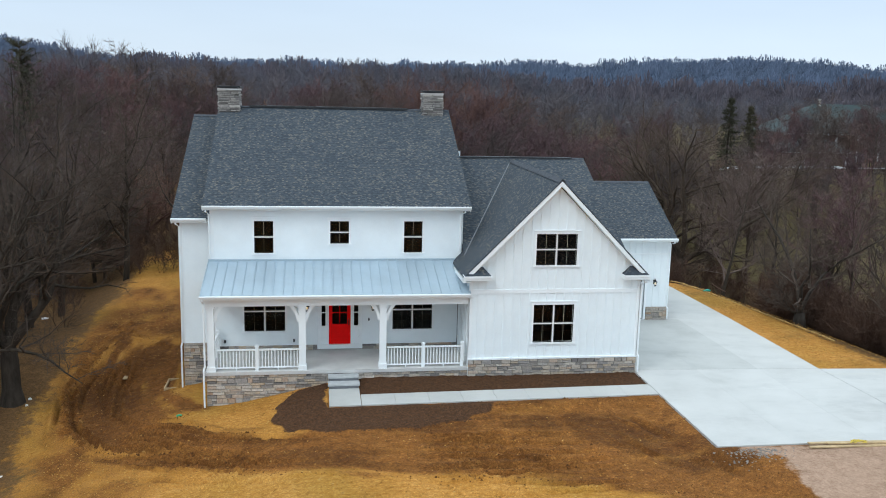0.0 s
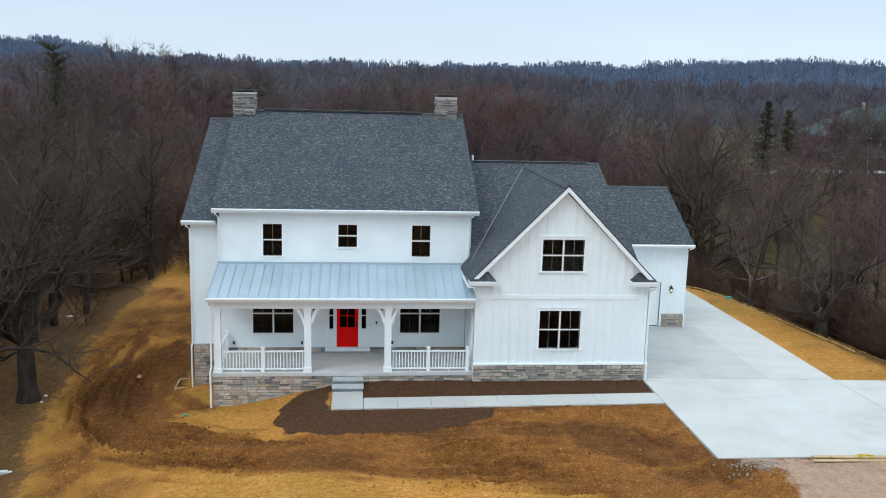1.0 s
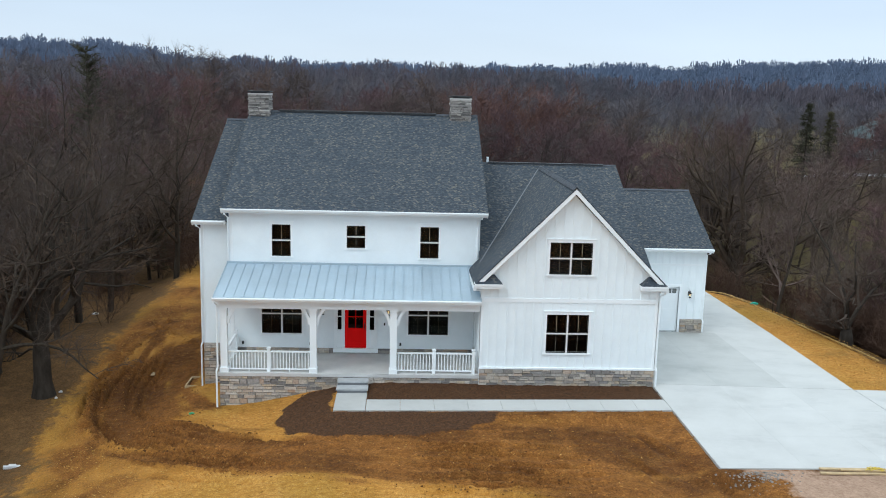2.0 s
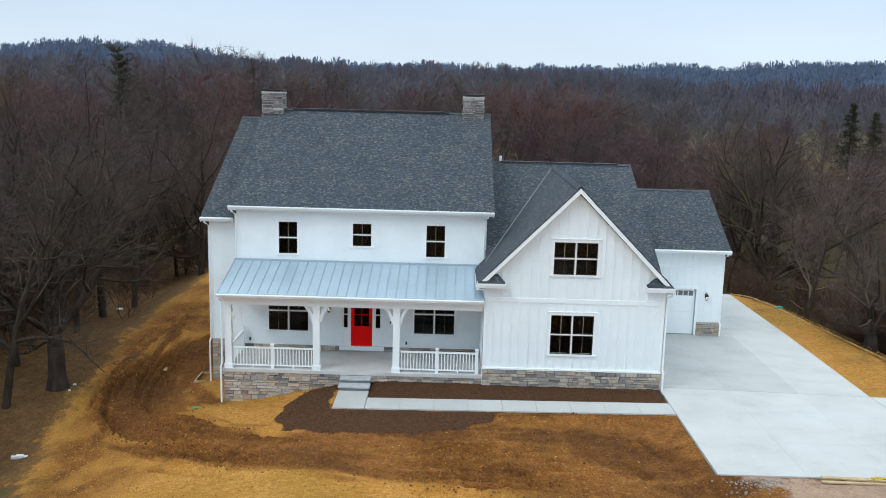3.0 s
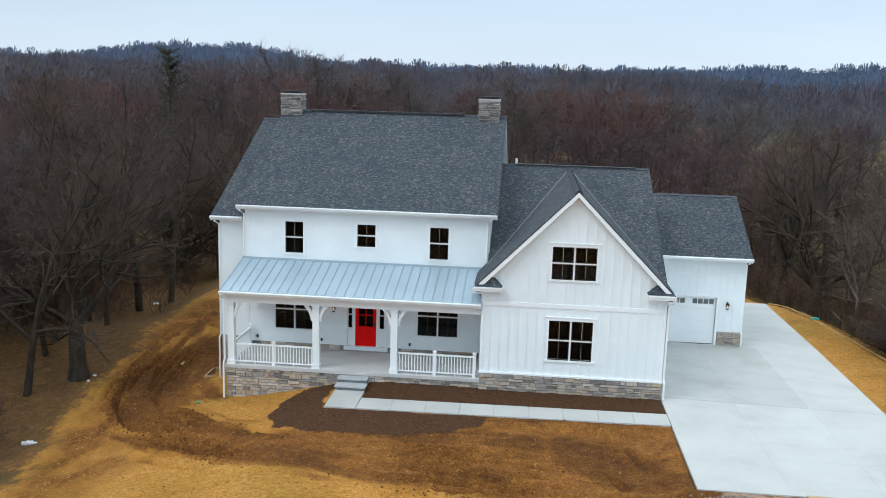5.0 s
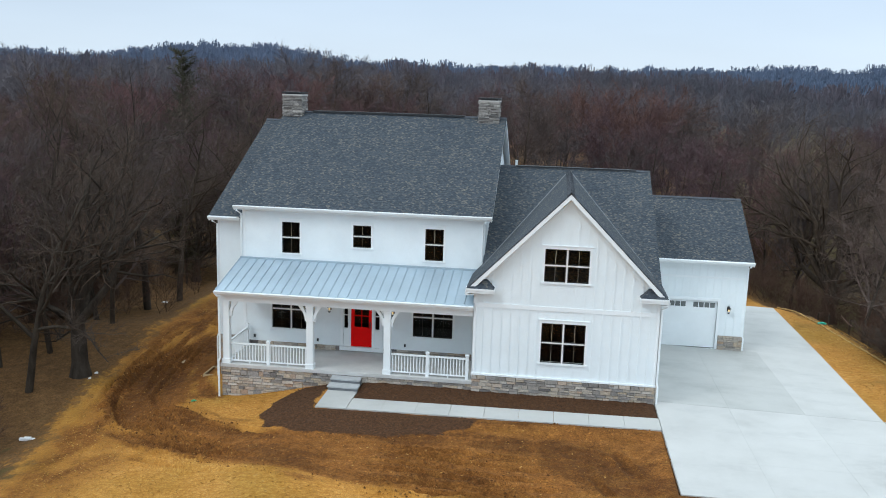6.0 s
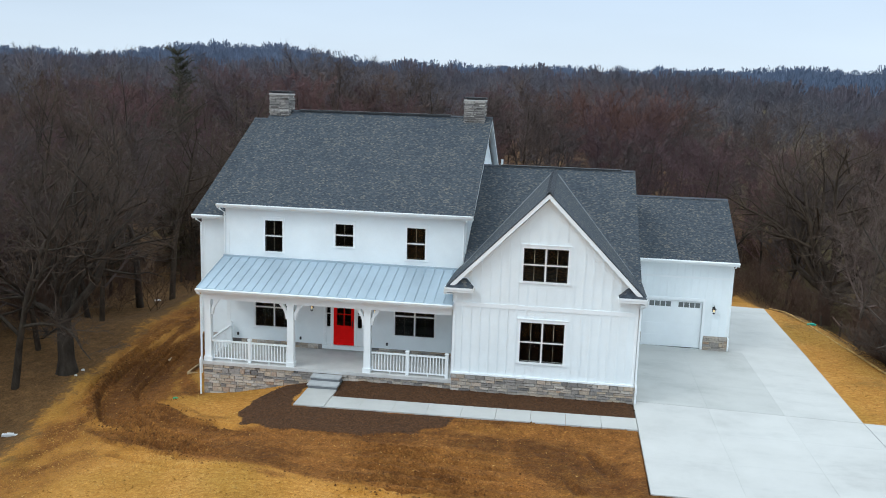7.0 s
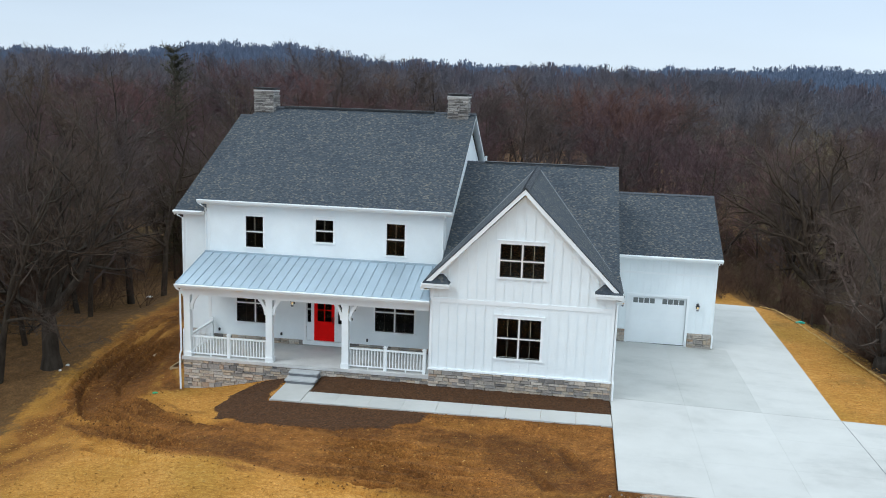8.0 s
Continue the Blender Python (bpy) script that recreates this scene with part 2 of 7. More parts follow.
M_BRUSH = bark_material("dry_brush", (0.075, 0.043, 0.031), (0.148, 0.090, 0.062), 1.5)


# ---- mesh helpers ----
class Builder:
    """Collects faces, with a flat uv for each corner, for one mesh."""

    def __init__(self):
        self.v, self.f, self.uv = [], [], []

    def face(self, pts, uvs=None):
        i = len(self.v)
        self.v.extend(pts)
        self.f.append(tuple(range(i, i + len(pts))))
        self.uv.extend(uvs if uvs else [(p[0], p[1]) for p in pts])

    def box(self, x0, x1, y0, y1, z0, z1):
        i = len(self.v)
        self.v.extend([(x0, y0, z0), (x1, y0, z0), (x1, y1, z0), (x0, y1, z0), (x0, y0, z1), (x1, y0, z1), (x1, y1, z1), (x0, y1, z1)])
        for q in ((0, 3, 2, 1), (4, 5, 6, 7), (0, 1, 5, 4), (1, 2, 6, 5), (2, 3, 7, 6), (3, 0, 4, 7)):
            self.f.append(tuple(i + k for k in q))
            self.uv.extend([(0, 0)] * 4)
        return self

    def prism(self, poly, axis, a, b):
        """A polygon swept along an axis from a to b. The polygon is in the two other axes, in order."""
        def at(p, s):
            return (s, p[0], p[1]) if axis == "x" else (p[0], s, p[1]) if axis == "y" else (p[0], p[1], s)
        k = len(poly)
        i = len(self.v)
        self.v.extend([at(p, a) for p in poly] + [at(p, b) for p in poly])
        self.f.append(tuple(range(i, i + k)))
        self.f.append(tuple(range(i + 2 * k - 1, i + k - 1, -1)))
        self.uv.extend([(0, 0)] * (2 * k))
        for j in range(k):
            self.f.append((i + j, i + (j + 1) % k, i + k + (j + 1) % k, i + k + j))
            self.uv.extend([(0, 0)] * 4)
        return self

    def tube(self, pts, radii, sides=8, cap=True):
        rings = []
        for j, p in enumerate(pts):
            p = Vector(p)
            d = (Vector(pts[min(j + 1, len(pts) - 1)]) - Vector(pts[max(j - 1, 0)])).normalized()
            u = d.orthogonal().normalized()
            w = d.cross(u)
            i = len(self.v)
            for s in range(sides):
                a = 2 * math.pi * s / sides
                self.v.append(tuple(p + (u * math.cos(a) + w * math.sin(a)) * radii[j]))
            rings.append(i)
        for a, b in zip(rings, rings[1:]):
            for s in range(sides):
                t = (s + 1) % sides
                self.f.append((a + s, a + t, b + t, b + s))
                self.uv.extend([(0, 0)] * 4)
        if cap:
            self.f.append(tuple(range(rings[0] + sides - 1, rings[0] - 1, -1)))
            self.f.append(tuple(range(rings[-1], rings[-1] + sides)))
            self.uv.extend([(0, 0)] * (2 * sides))
        return self

    def mesh(self, name, mat, fix=True, smooth=False, weld=False):
        me = bpy.data.meshes.new(name)
        me.from_pydata(self.v, [], self.f)
        layer = me.uv_layers.new(name="UVMap")
        layer.data.foreach_set("uv", np.array(self.uv, dtype=np.float32).ravel())
        me.materials.append(mat)
        me.update()
        if fix:
            bm = bmesh.new()
            bm.from_mesh(me)
            if weld:
                bmesh.ops.remove_doubles(bm, verts=bm.verts, dist=0.0005)
            bmesh.ops.recalc_face_normals(bm, faces=bm.faces)
            bm.to_mesh(me)
            bm.free()
        if smooth:
            me.polygons.foreach_set("use_smooth", [True] * len(me.polygons))
        return me


def thing(name, label, category, loc=(0, 0, 0), group="", kind=""):
    ob = new(name)
    ob.location = loc
    ob.empty_display_size = 0.2
    return tagged(ob, label, category, group, kind)


def hang(ob, parent):
    """Makes ob, built in world places, a part of parent."""
    ob.parent = parent
    p = parent
    shift = Vector((0, 0, 0))
    while p is not None:
        shift += p.location
        p = p.parent
    ob.location = ob.location - shift
    return ob


def part(name, b, mat, parent, label="", smooth=False, weld=False):
    ob = hang(new(name, b.mesh(name, mat, smooth=smooth, weld=weld)), parent)
    if label:
        tagged(ob, label)
    return ob


def structure(name, b, mat, label, category, smooth=False):
    return tagged(new(name, b.mesh(name, mat, smooth=smooth)), label, category, "", "structure")


def B():
    return Builder()


# ---- ground levels ----
def ss(a, b, x):
    t = min(1, max(0, (x - a) / (b - a)))
    return t * t * (3 - 2 * t)


def drive_z(x, y):
    fall = 0.02 * min(1, max(0, (y + 8) / 8.5))
    return 0.21 - fall * (min(x, 22) - 7.4) - 0.014 * max(0, min(y, 24) - 0.6) - 0.012 * max(0, min(y, 24) - 9.3)


def walk_z(x):
    return 0.09 + (x + 5.7) * 0.0095


def bank_edge(y):
    """Where the straw bank beside the driveway breaks off."""
    return 21.0 - 0.13 * max(-6, min(y, 26))


def lie(x, y):
    """The lie of the land, without ruts."""
    z = 0.0 - 0.03 * max(0, -3 - y) * (1 if y > -12 else 0) - (0.27 if y <= -12 else 0)
    left = ss(-5.2, -10.8, x) * 0.86
    left += ss(-10.5, -16, x) * 1.05 * (1 - 0.8 * ss(4, 11, y))
    left += ss(-15, -21, x) * 0.95 * ss(4, -2, y) + ss(-18, -23, x) * 1.5 * ss(8, 18, y)
    left *= 1 - 0.3 * ss(-4, -14, y)
    z -= left
    z -= ss(-24, -60, x) * 3
    if x > 7:
        z = z * (1 - ss(7, 9, x)) + drive_z(x, y) * ss(7, 9, x)
        e = bank_edge(y)
        z -= ss(e - 0.5, e + 6, x) * 2.6
    z -= ss(19, 30, y) * 1.5 * (1 - 0.9 * ss(-11, -14, x))
    u = x / (abs(y) + 40)
    z += ss(45, 110, y) * 2.5 * ss(-0.1, 0.5, u) + ss(72, 104, y) * 2.2 * ss(0.36, 0.46, u) * (1 - ss(135, 220, y)) + ss(330, 520, y) * 14 * (1 - 0.8 * ss(0.12, 0.4, u))
    return z


# ---- driveway and walk ----
EDGE, FRONT, CROSS, BACK = 16.36, -7.97, 0.4, 20.6    # right edge, front edge, cross joint, far end


def edge_x(y):
    return EDGE + 0.022 * max(0, y - CROSS)


drive_bed = B()
for bx0, bx1, by0, by1 in ((7.47, EDGE - 0.02, CROSS + 0.01, 9.2), (12.77, EDGE - 0.02, 9.2, BACK - 0.02), (7.47, 22.2, FRONT + 0.02, CROSS - 0.02)):
    for k in range(4):
        xa, xb = bx0 + (bx1 - bx0) * k / 4, bx0 + (bx1 - bx0) * (k + 1) / 4
        for m_ in range(6):
            ya, yb = by0 + (by1 - by0) * m_ / 6, by0 + (by1 - by0) * (m_ + 1) / 6
            drive_bed.face([(xa, ya, drive_z(xa, ya) - 0.012), (xb, ya, drive_z(xb, ya) - 0.012), (xb, yb, drive_z(xb, yb) - 0.012), (xa, yb, drive_z(xa, yb) - 0.012)])
driveway = structure("driveway", drive_bed, M_CONCRETE, "wide pale concrete driveway of broomed slabs beside the house", "driveway")


def slab(parent, corners, thick, zf, name="slab", mat=None):
    b = B()
    top = [(x, y, zf(x, y)) for x, y in corners]
    low = [(x, y, z - thick) for x, y, z in top]
    k = len(top)
    b.face(top)
    b.face(low[::-1])
    for j in range(k):
        b.face([top[j], low[j], low[(j + 1) % k], top[(j + 1) % k]])
    return part(name, b, mat or M_CONCRETE, parent)


J = 0.002
xs = [7.45, 10.4, 13.38, EDGE]
ys = [CROSS, 3.5, 6.45, 9.3]
ys2 = [9.3, 13.0, 16.8, BACK]
ysf = [FRONT, -5.15, -2.35, CROSS]
DEEP = (CROSS, EDGE)    # the two wide joints, sealed dark
for rows, cols in ((ys, xs), (ysf, [7.45, 10.4, 13.38, EDGE, 19.3, 22.3])):
    for y0, y1 in zip(rows, rows[1:]):
        for x0, x1 in zip(cols, cols[1:]):
            a0, a1 = (0.011 if x0 in DEEP else J), (0.011 if x1 in DEEP else J)
            c0, c1 = (0.011 if y0 in DEEP else J), (0.011 if y1 in DEEP else J)
            far = x1 == EDGE
            slab(driveway, [(x0 + a0, y0 + c0), ((edge_x(y0) if far else x1) - a1, y0 + c0), ((edge_x(y1) if far else x1) - a1, y1 - c1), (x0 + a0, y1 - c1)], 0.12, drive_z, "slab", M_APRON if y0 > 0.3 and x1 < 13.5 else M_CONCRETE)
seal = B()
for k in range(12):
    xa, xb = 7.46 + k * 0.742, 7.46 + (k + 1) * 0.742
    seal.face([(xa, CROSS - 0.01, drive_z(xa, CROSS) - 0.006), (xb, CROSS - 0.01, drive_z(xb, CROSS) - 0.006), (xb, CROSS + 0.01, drive_z(xb, CROSS) - 0.006), (xa, CROSS + 0.01, drive_z(xa, CROSS) - 0.006)])
part("joint_sealant", seal, M_FLASH, driveway, weld=True)
seal = B()
for k in range(10):
    ya, yb = FRONT + 0.02 + k * 0.835, FRONT + 0.02 + (k + 1) * 0.835
    seal.face([(EDGE - 0.01, ya, drive_z(EDGE, ya) - 0.006), (EDGE + 0.01, ya, drive_z(EDGE, ya) - 0.006), (EDGE + 0.01, yb, drive_z(EDGE, yb) - 0.006), (EDGE - 0.01, yb, drive_z(EDGE, yb) - 0.006)])
part("joint_sealant", seal, M_FLASH, driveway, weld=True)
for y0, y1 in zip(ys2, ys2[1:]):
    slab(driveway, [(12.75, y0 + J), (edge_x(y0) - J, y0 + J), (edge_x(y1) - J, y1 - J), (12.75, y1 - J)], 0.12, drive_z)

front_walk = structure("front_walk", B().box(-5.6, 7.2, -2.7, -1.4, -0.2, -0.15), M_MORTAR, "narrow pale concrete front walk of square slabs", "walkway")
slab(front_walk, [(-5.85, -2.72), (-4.62, -2.72), (-4.62, -0.8), (-5.85, -0.8)], 0.1, lambda x, y: walk_z(x), "slab", M_WALK)
wx = [-4.6 + k * 12.03 / 9 for k in range(10)]
for x0, x1 in zip(wx, wx[1:]):
    slab(front_walk, [(x0 + 0.006, -2.72), (x1 - 0.006, -2.72), (x1 - 0.006, -1.55), (x0 + 0.006, -1.55)], 0.1, lambda x, y: walk_z(x), "slab", M_WALK)

# ---- the house ----
house = thing("house", "two storey white farmhouse with charcoal shingle roofs and stone base", "house", (0, 5, 0))

GX0, GX1 = 0.0, 7.4          # gable block
MX0, MX1, MY = -10.8, 0.1, 2.95   # main block
WX0, WY = -12.12, 3.35       # wing
GAY, GAX = 9.25, 12.6        # garage front and right wall
DECK = 0.60


def holes_wall(b, axis, a0, a1, z0, z1, c, thick, holes):
    """A wall in the plane axis = c, from a0 to a1 and z0 to z1, with openings (a0, a1, z0, z1)."""
    us = sorted({a0, a1, *[h[0] for h in holes], *[h[1] for h in holes]})
    zs = sorted({z0, z1, *[h[2] for h in holes], *[h[3] for h in holes]})
    for u0, u1 in zip(us, us[1:]):
        for w0, w1 in zip(zs, zs[1:]):
            um, wm = (u0 + u1) / 2, (w0 + w1) / 2
            if any(h[0] < um < h[1] and h[2] < wm < h[3] for h in holes):
                continue
            if axis == "y":
                b.box(u0, u1, c, c + thick, w0, w1)
            else:
                b.box(c, c + thick, u0, u1, w0, w1)
    return b


def laps(axis, a0, a1, z0, z1, c, out, holes=(), step=0.128, roofline=None):
    """Lap boards on the wall axis = c, whose face looks towards out (+1 or -1)."""
    b = B()
    z = z0
    while z < z1 - 0.02:
        t = min(z + step, z1)
        spans = [(a0, a1)]
        if roofline:
            spans = [roofline(t, a0, a1)]
        for h in holes:
            if h[2] < t - 0.01 and h[3] > z + 0.01:
                cut = []
                for s0, s1 in spans:
                    if h[0] > s0:
                        cut.append((s0, min(s1, h[0])))
                    if h[1] < s1:
                        cut.append((max(s0, h[1]), s1))
                spans = cut
        for s0, s1 in spans:
            if s1 - s0 < 0.01:
                continue
            p = [(c, z), (c + out * 0.022, z), (c + out * 0.005, t), (c, t)]
            if axis == "y":
                b.prism(p, "x", s0, s1)
            else:
                b.prism(p, "y", s0, s1)
        for h in holes:    # rips above and below the trim
            for lo, hi in ((max(z, h[3]), t), (z, min(t, h[2]))):
                if h[2] < t - 0.01 and h[3] > z + 0.01 and hi - lo > 0.004:
                    b.prism([(c, lo), (c + out * 0.014, lo), (c + out * 0.006, hi), (c, hi)], "x" if axis == "y" else "y", h[0], h[1])
        z = t
    return b


# openings: x0, x1, z0, z1
UP = [(-8.98, -8.17, 5.0, 6.4), (-5.73, -4.92, 5.41, 6.4), (-2.5, -1.69, 5.0, 6.4)]
PORCH_W = [(-9.46, -7.70, 1.50, 3.18), (-2.96, -1.18, 1.50, 3.18)]
DOORS = [(-6.14, -4.46, 0.80, 2.98)]
GAB = [(2.77, 4.53, 1.63, 3.29), (2.77, 4.53, 4.99, 6.33)]

main_wall = B()
holes_wall(main_wall, "y", MX0, MX1, -1.4, 7.1, MY, 0.2, UP + PORCH_W + DOORS)
holes_wall(main_wall, "x", MY + 0.2, 17.2, -1.4, 7.1, MX0, 0.2, [])
holes_wall(main_wall, "x", MY + 0.2, 17.2, -1.4, 7.1, MX1 - 0.2, 0.2, [])
holes_wall(main_wall, "y", MX0 + 0.2, MX1 - 0.2, -1.4, 7.1, 17.0, 0.2, [])
main_wall.prism([(MY + 0.05, 7.1), (17.15, 7.1), (10.08, 10.62)], "x", MX1 - 0.2, MX1)
main_wall.prism([(MY + 0.05, 7.1), (17.15, 7.1), (10.08, 10.62)], "x", MX0, MX0 + 0.2)
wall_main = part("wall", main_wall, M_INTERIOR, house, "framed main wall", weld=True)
# floors and partitions in near-black, so the rooms look unlit through the panes
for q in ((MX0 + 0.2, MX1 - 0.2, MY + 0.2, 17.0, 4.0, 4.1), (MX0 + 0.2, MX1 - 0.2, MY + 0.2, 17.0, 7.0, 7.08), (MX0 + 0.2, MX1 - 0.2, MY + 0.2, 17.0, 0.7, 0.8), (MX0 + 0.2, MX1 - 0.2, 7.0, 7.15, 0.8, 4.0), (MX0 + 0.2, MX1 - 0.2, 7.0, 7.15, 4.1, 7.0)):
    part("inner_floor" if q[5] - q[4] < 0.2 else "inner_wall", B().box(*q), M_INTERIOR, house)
wall_laps = laps("y", MX0 + 0.13, MX1 - 0.13, 0.84, 7.0, MY, -1, [(a - 0.1, b_ + 0.1, c - 0.065, d + 0.14) for a, b_, c, d in UP + PORCH_W] + [(-6.26, -4.34, 0.7, 3.12)])
part("siding", wall_laps, M_SIDING, house, "white horizontal lap siding")
part("siding", laps("x", MY + 0.1, 17.0, 3.0, 10.5, MX1, 1, roofline=lambda t, a, c: (max(a, 10.08 - (10.55 - t) / 0.5), min(c, 10.08 + (10.55 - t) / 0.5))), M_SIDING, house, "white horizontal lap siding")

wing = B()
holes_wall(wing, "y", WX0, MX0, -2.0, 6.5, WY, 0.2, [])
holes_wall(wing, "x", WY + 0.2, 18, -2.0, 6.5, WX0, 0.2, [])
wing.prism([(WY + 0.05, 6.5), (18.0, 6.5), (11.15, 10.3)], "x", WX0, WX0 + 0.2)
part("wall", wing, M_INTERIOR, house, weld=True)
part("siding", laps("y", WX0 + 0.1, MX0 - 0.02, 0.9, 6.5, WY, -1), M_SIDING, house, "white horizontal lap siding")
part("siding", laps("x", WY, 18, 0.9, 6.5, WX0, -1), M_SIDING, house, "white horizontal lap siding")

gab = B()
holes_wall(gab, "y", GX0, GX1, -0.6, 4.6, 0.06, 0.2, GAB[:1])
for poly_z0, poly_z1 in ((4.6, 4.99), (4.99, 6.33), (6.33, 8.3)):
    w0, w1 = (8.3 - poly_z0) / 1.0, (8.3 - poly_z1) / 1.0
    cx = 3.68
    if poly_z0 == 4.99:
        gab.prism([(cx - w0, poly_z0), (2.77, poly_z0), (2.77, poly_z1), (cx - w1, poly_z1)], "y", 0.06, 0.26)
        gab.prism([(4.53, poly_z0), (cx + w0, poly_z0), (cx + w1, poly_z1), (4.53, poly_z1)], "y", 0.06, 0.26)
    else:
        gab.prism([(cx - w0, poly_z0), (cx + w0, poly_z0), (cx + w1, poly_z1), (cx - w1, poly_z1)], "y", 0.06, 0.26)
holes_wall(gab, "x", 0.26, 16, -0.6, 4.6, GX0, 0.2, [])
holes_wall(gab, "x", 0.26, 16, -0.6, 4.6, GX1 - 0.2, 0.2, [])
gab.prism([(1.6, 4.6), (16.0, 4.6), (9.58, 8.5)], "x", GX1 - 0.2, GX1)
wall_gable = part("gable_wall", gab, M_SIDING, house, "white board and batten gable wall", weld=True)
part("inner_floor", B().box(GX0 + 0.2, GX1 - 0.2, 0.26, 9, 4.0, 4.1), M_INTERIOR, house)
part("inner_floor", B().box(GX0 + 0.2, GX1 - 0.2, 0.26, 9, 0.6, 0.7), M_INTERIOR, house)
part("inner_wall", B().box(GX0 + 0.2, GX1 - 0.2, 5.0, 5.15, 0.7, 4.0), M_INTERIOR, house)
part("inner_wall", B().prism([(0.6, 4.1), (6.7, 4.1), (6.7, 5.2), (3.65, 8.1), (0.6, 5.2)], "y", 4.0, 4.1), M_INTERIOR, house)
# near-black linings over the white walls: room shade by colour
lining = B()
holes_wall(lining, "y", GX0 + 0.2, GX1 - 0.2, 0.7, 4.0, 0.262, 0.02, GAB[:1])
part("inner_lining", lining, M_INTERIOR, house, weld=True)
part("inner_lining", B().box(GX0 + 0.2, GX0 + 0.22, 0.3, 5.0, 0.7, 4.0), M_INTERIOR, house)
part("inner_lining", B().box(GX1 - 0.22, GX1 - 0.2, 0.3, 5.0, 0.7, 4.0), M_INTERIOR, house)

gar = B()
GD = (8.52, 11.30, 0.02, 2.46)
holes_wall(gar, "y", GX1, GAX, -0.3, 4.5, GAY, 0.2, [GD])
holes_wall(gar, "x", GAY + 0.2, 17.7, -0.8, 4.5, GAX - 0.2, 0.2, [])
gar.prism([(GAY + 0.1, 4.5), (17.7, 4.5), (13.46, 6.9)], "x", GAX - 0.2, GAX)
gar.box(GX1, GAX - 0.2, 17.5, 17.7, -0.8, 4.5)
wall_garage = part("garage_wall", gar, M_SIDING, house, "white board and batten garage wall", weld=True)


def battens(parent, axis, c, out, spots, z0, z1, top=None, skip=()):
    b = B().box(-0.032, 0.032, -0.022, 0.022, 0, 1)
    me = b.mesh("batten", M_SIDING)
    for s in spots:
        spans = [(z0, top(s) if top else z1)]
        for h in skip:
            if h[0] - 0.12 < s < h[1] + 0.12:
                cut = []
                for a, d in spans:
                    if h[2] - 0.12 > a:
                        cut.append((a, min(d, h[2] - 0.12)))
                    if h[3] + 0.18 < d:
                        cut.append((max(a, h[3] + 0.18), d))
                spans = cut
        for a, d in spans:
            if d - a < 0.08:
                continue
            ob = new("batten", me)
            ob.location = (s, c + out * 0.014, a) if axis == "y" else (c + out * 0.014, s, a)
            ob.scale = (1, 1, d - a)
            if axis == "x":
                ob.rotation_euler = (0, 0, math.pi / 2)
            hang(ob, parent)


bs = [0.36 + k * 0.371 for k in range(19)]
battens(wall_gable, "y", 0.06, -1, bs, 0.98, 3.8, None, GAB)
battens(wall_gable, "y", 0.06, -1, bs, 3.98, 4.6, lambda s: 8.25 - abs(s - 3.68), GAB)
battens(wall_gable, "x", GX0, -1, [0.5 + 0.37 * k for k in range(7)], 0.98, 4.4)
battens(wall_gable, "x", GX1, 1, [0.5 + 0.37 * k for k in range(24)], 0.98, 4.4)
battens(wall_garage, "y", GAY, -1, [7.72 + 0.37 * k for k in range(13)], 0.75, 3.6, None, [GD])
battens(wall_garage, "y", GAY, -1, [7.72 + 0.37 * k for k in range(13)], 3.7, 4.4)
battens(wall_garage, "x", GAX, 1, [9.6 + 0.37 * k for k in range(20)], 0.75, 4.4)

# bands, corner boards, fascia
def trim(*boxes, label=""):
    for q in boxes:
        part("trim_board", B().box(*q), M_TRIM, house, label)


trim((GX0, GX1, 0.025, 0.06, 3.8, 3.97))
trim((GX0 - 0.03, GX1 + 0.03, -0.02, 0.06, 0.92, 0.99))
trim((GX0 - 0.02, GX0 + 0.12, 0.02, 0.06, 0.99, 4.5))
trim((GX1 - 0.12, GX1 + 0.02, 0.02, 0.06, 0.99, 4.5))
trim((GX1, GX1 + 0.025, 0.02, 0.14, 0.99, 4.5))
trim((GX0 - 0.025, GX0, 0.02, 0.14, 0.99, 4.5))
trim((MX0 - 0.02, MX0 + 0.13, MY - 0.03, MY, 0.84, 7.0))
trim((MX0 - 0.03, MX0, MY - 0.02, WY - 0.01, 0.84, 6.9))
trim((MX1 - 0.13, MX1 + 0.02, MY - 0.03, MY, 4.0, 7.0))
trim((MX1, MX1 + 0.025, MY - 0.02, MY + 0.12, 4.0, 7.0))
trim((WX0 - 0.02, WX0 + 0.1, WY - 0.03, WY, 0.9, 6.4))
trim((GX1 + 0.02, GAX, GAY - 0.03, GAY, 3.6, 3.7))
trim((GAX - 0.12, GAX + 0.02, GAY - 0.032, GAY, 0.75, 4.5))
trim((GD[0] - 0.12, GD[0], GAY - 0.04, GAY + 0.1, 0.02, GD[3]), (GD[1], GD[1] + 0.12, GAY - 0.04, GAY + 0.1, 0.02, GD[3]), (GD[0] - 0.14, GD[1] + 0.14, GAY - 0.045, GAY + 0.1, GD[3], GD[3] + 0.14))
trim((MX0 + 0.13, MX1 - 0.13, MY - 0.03, MY, 6.86, 7.0))


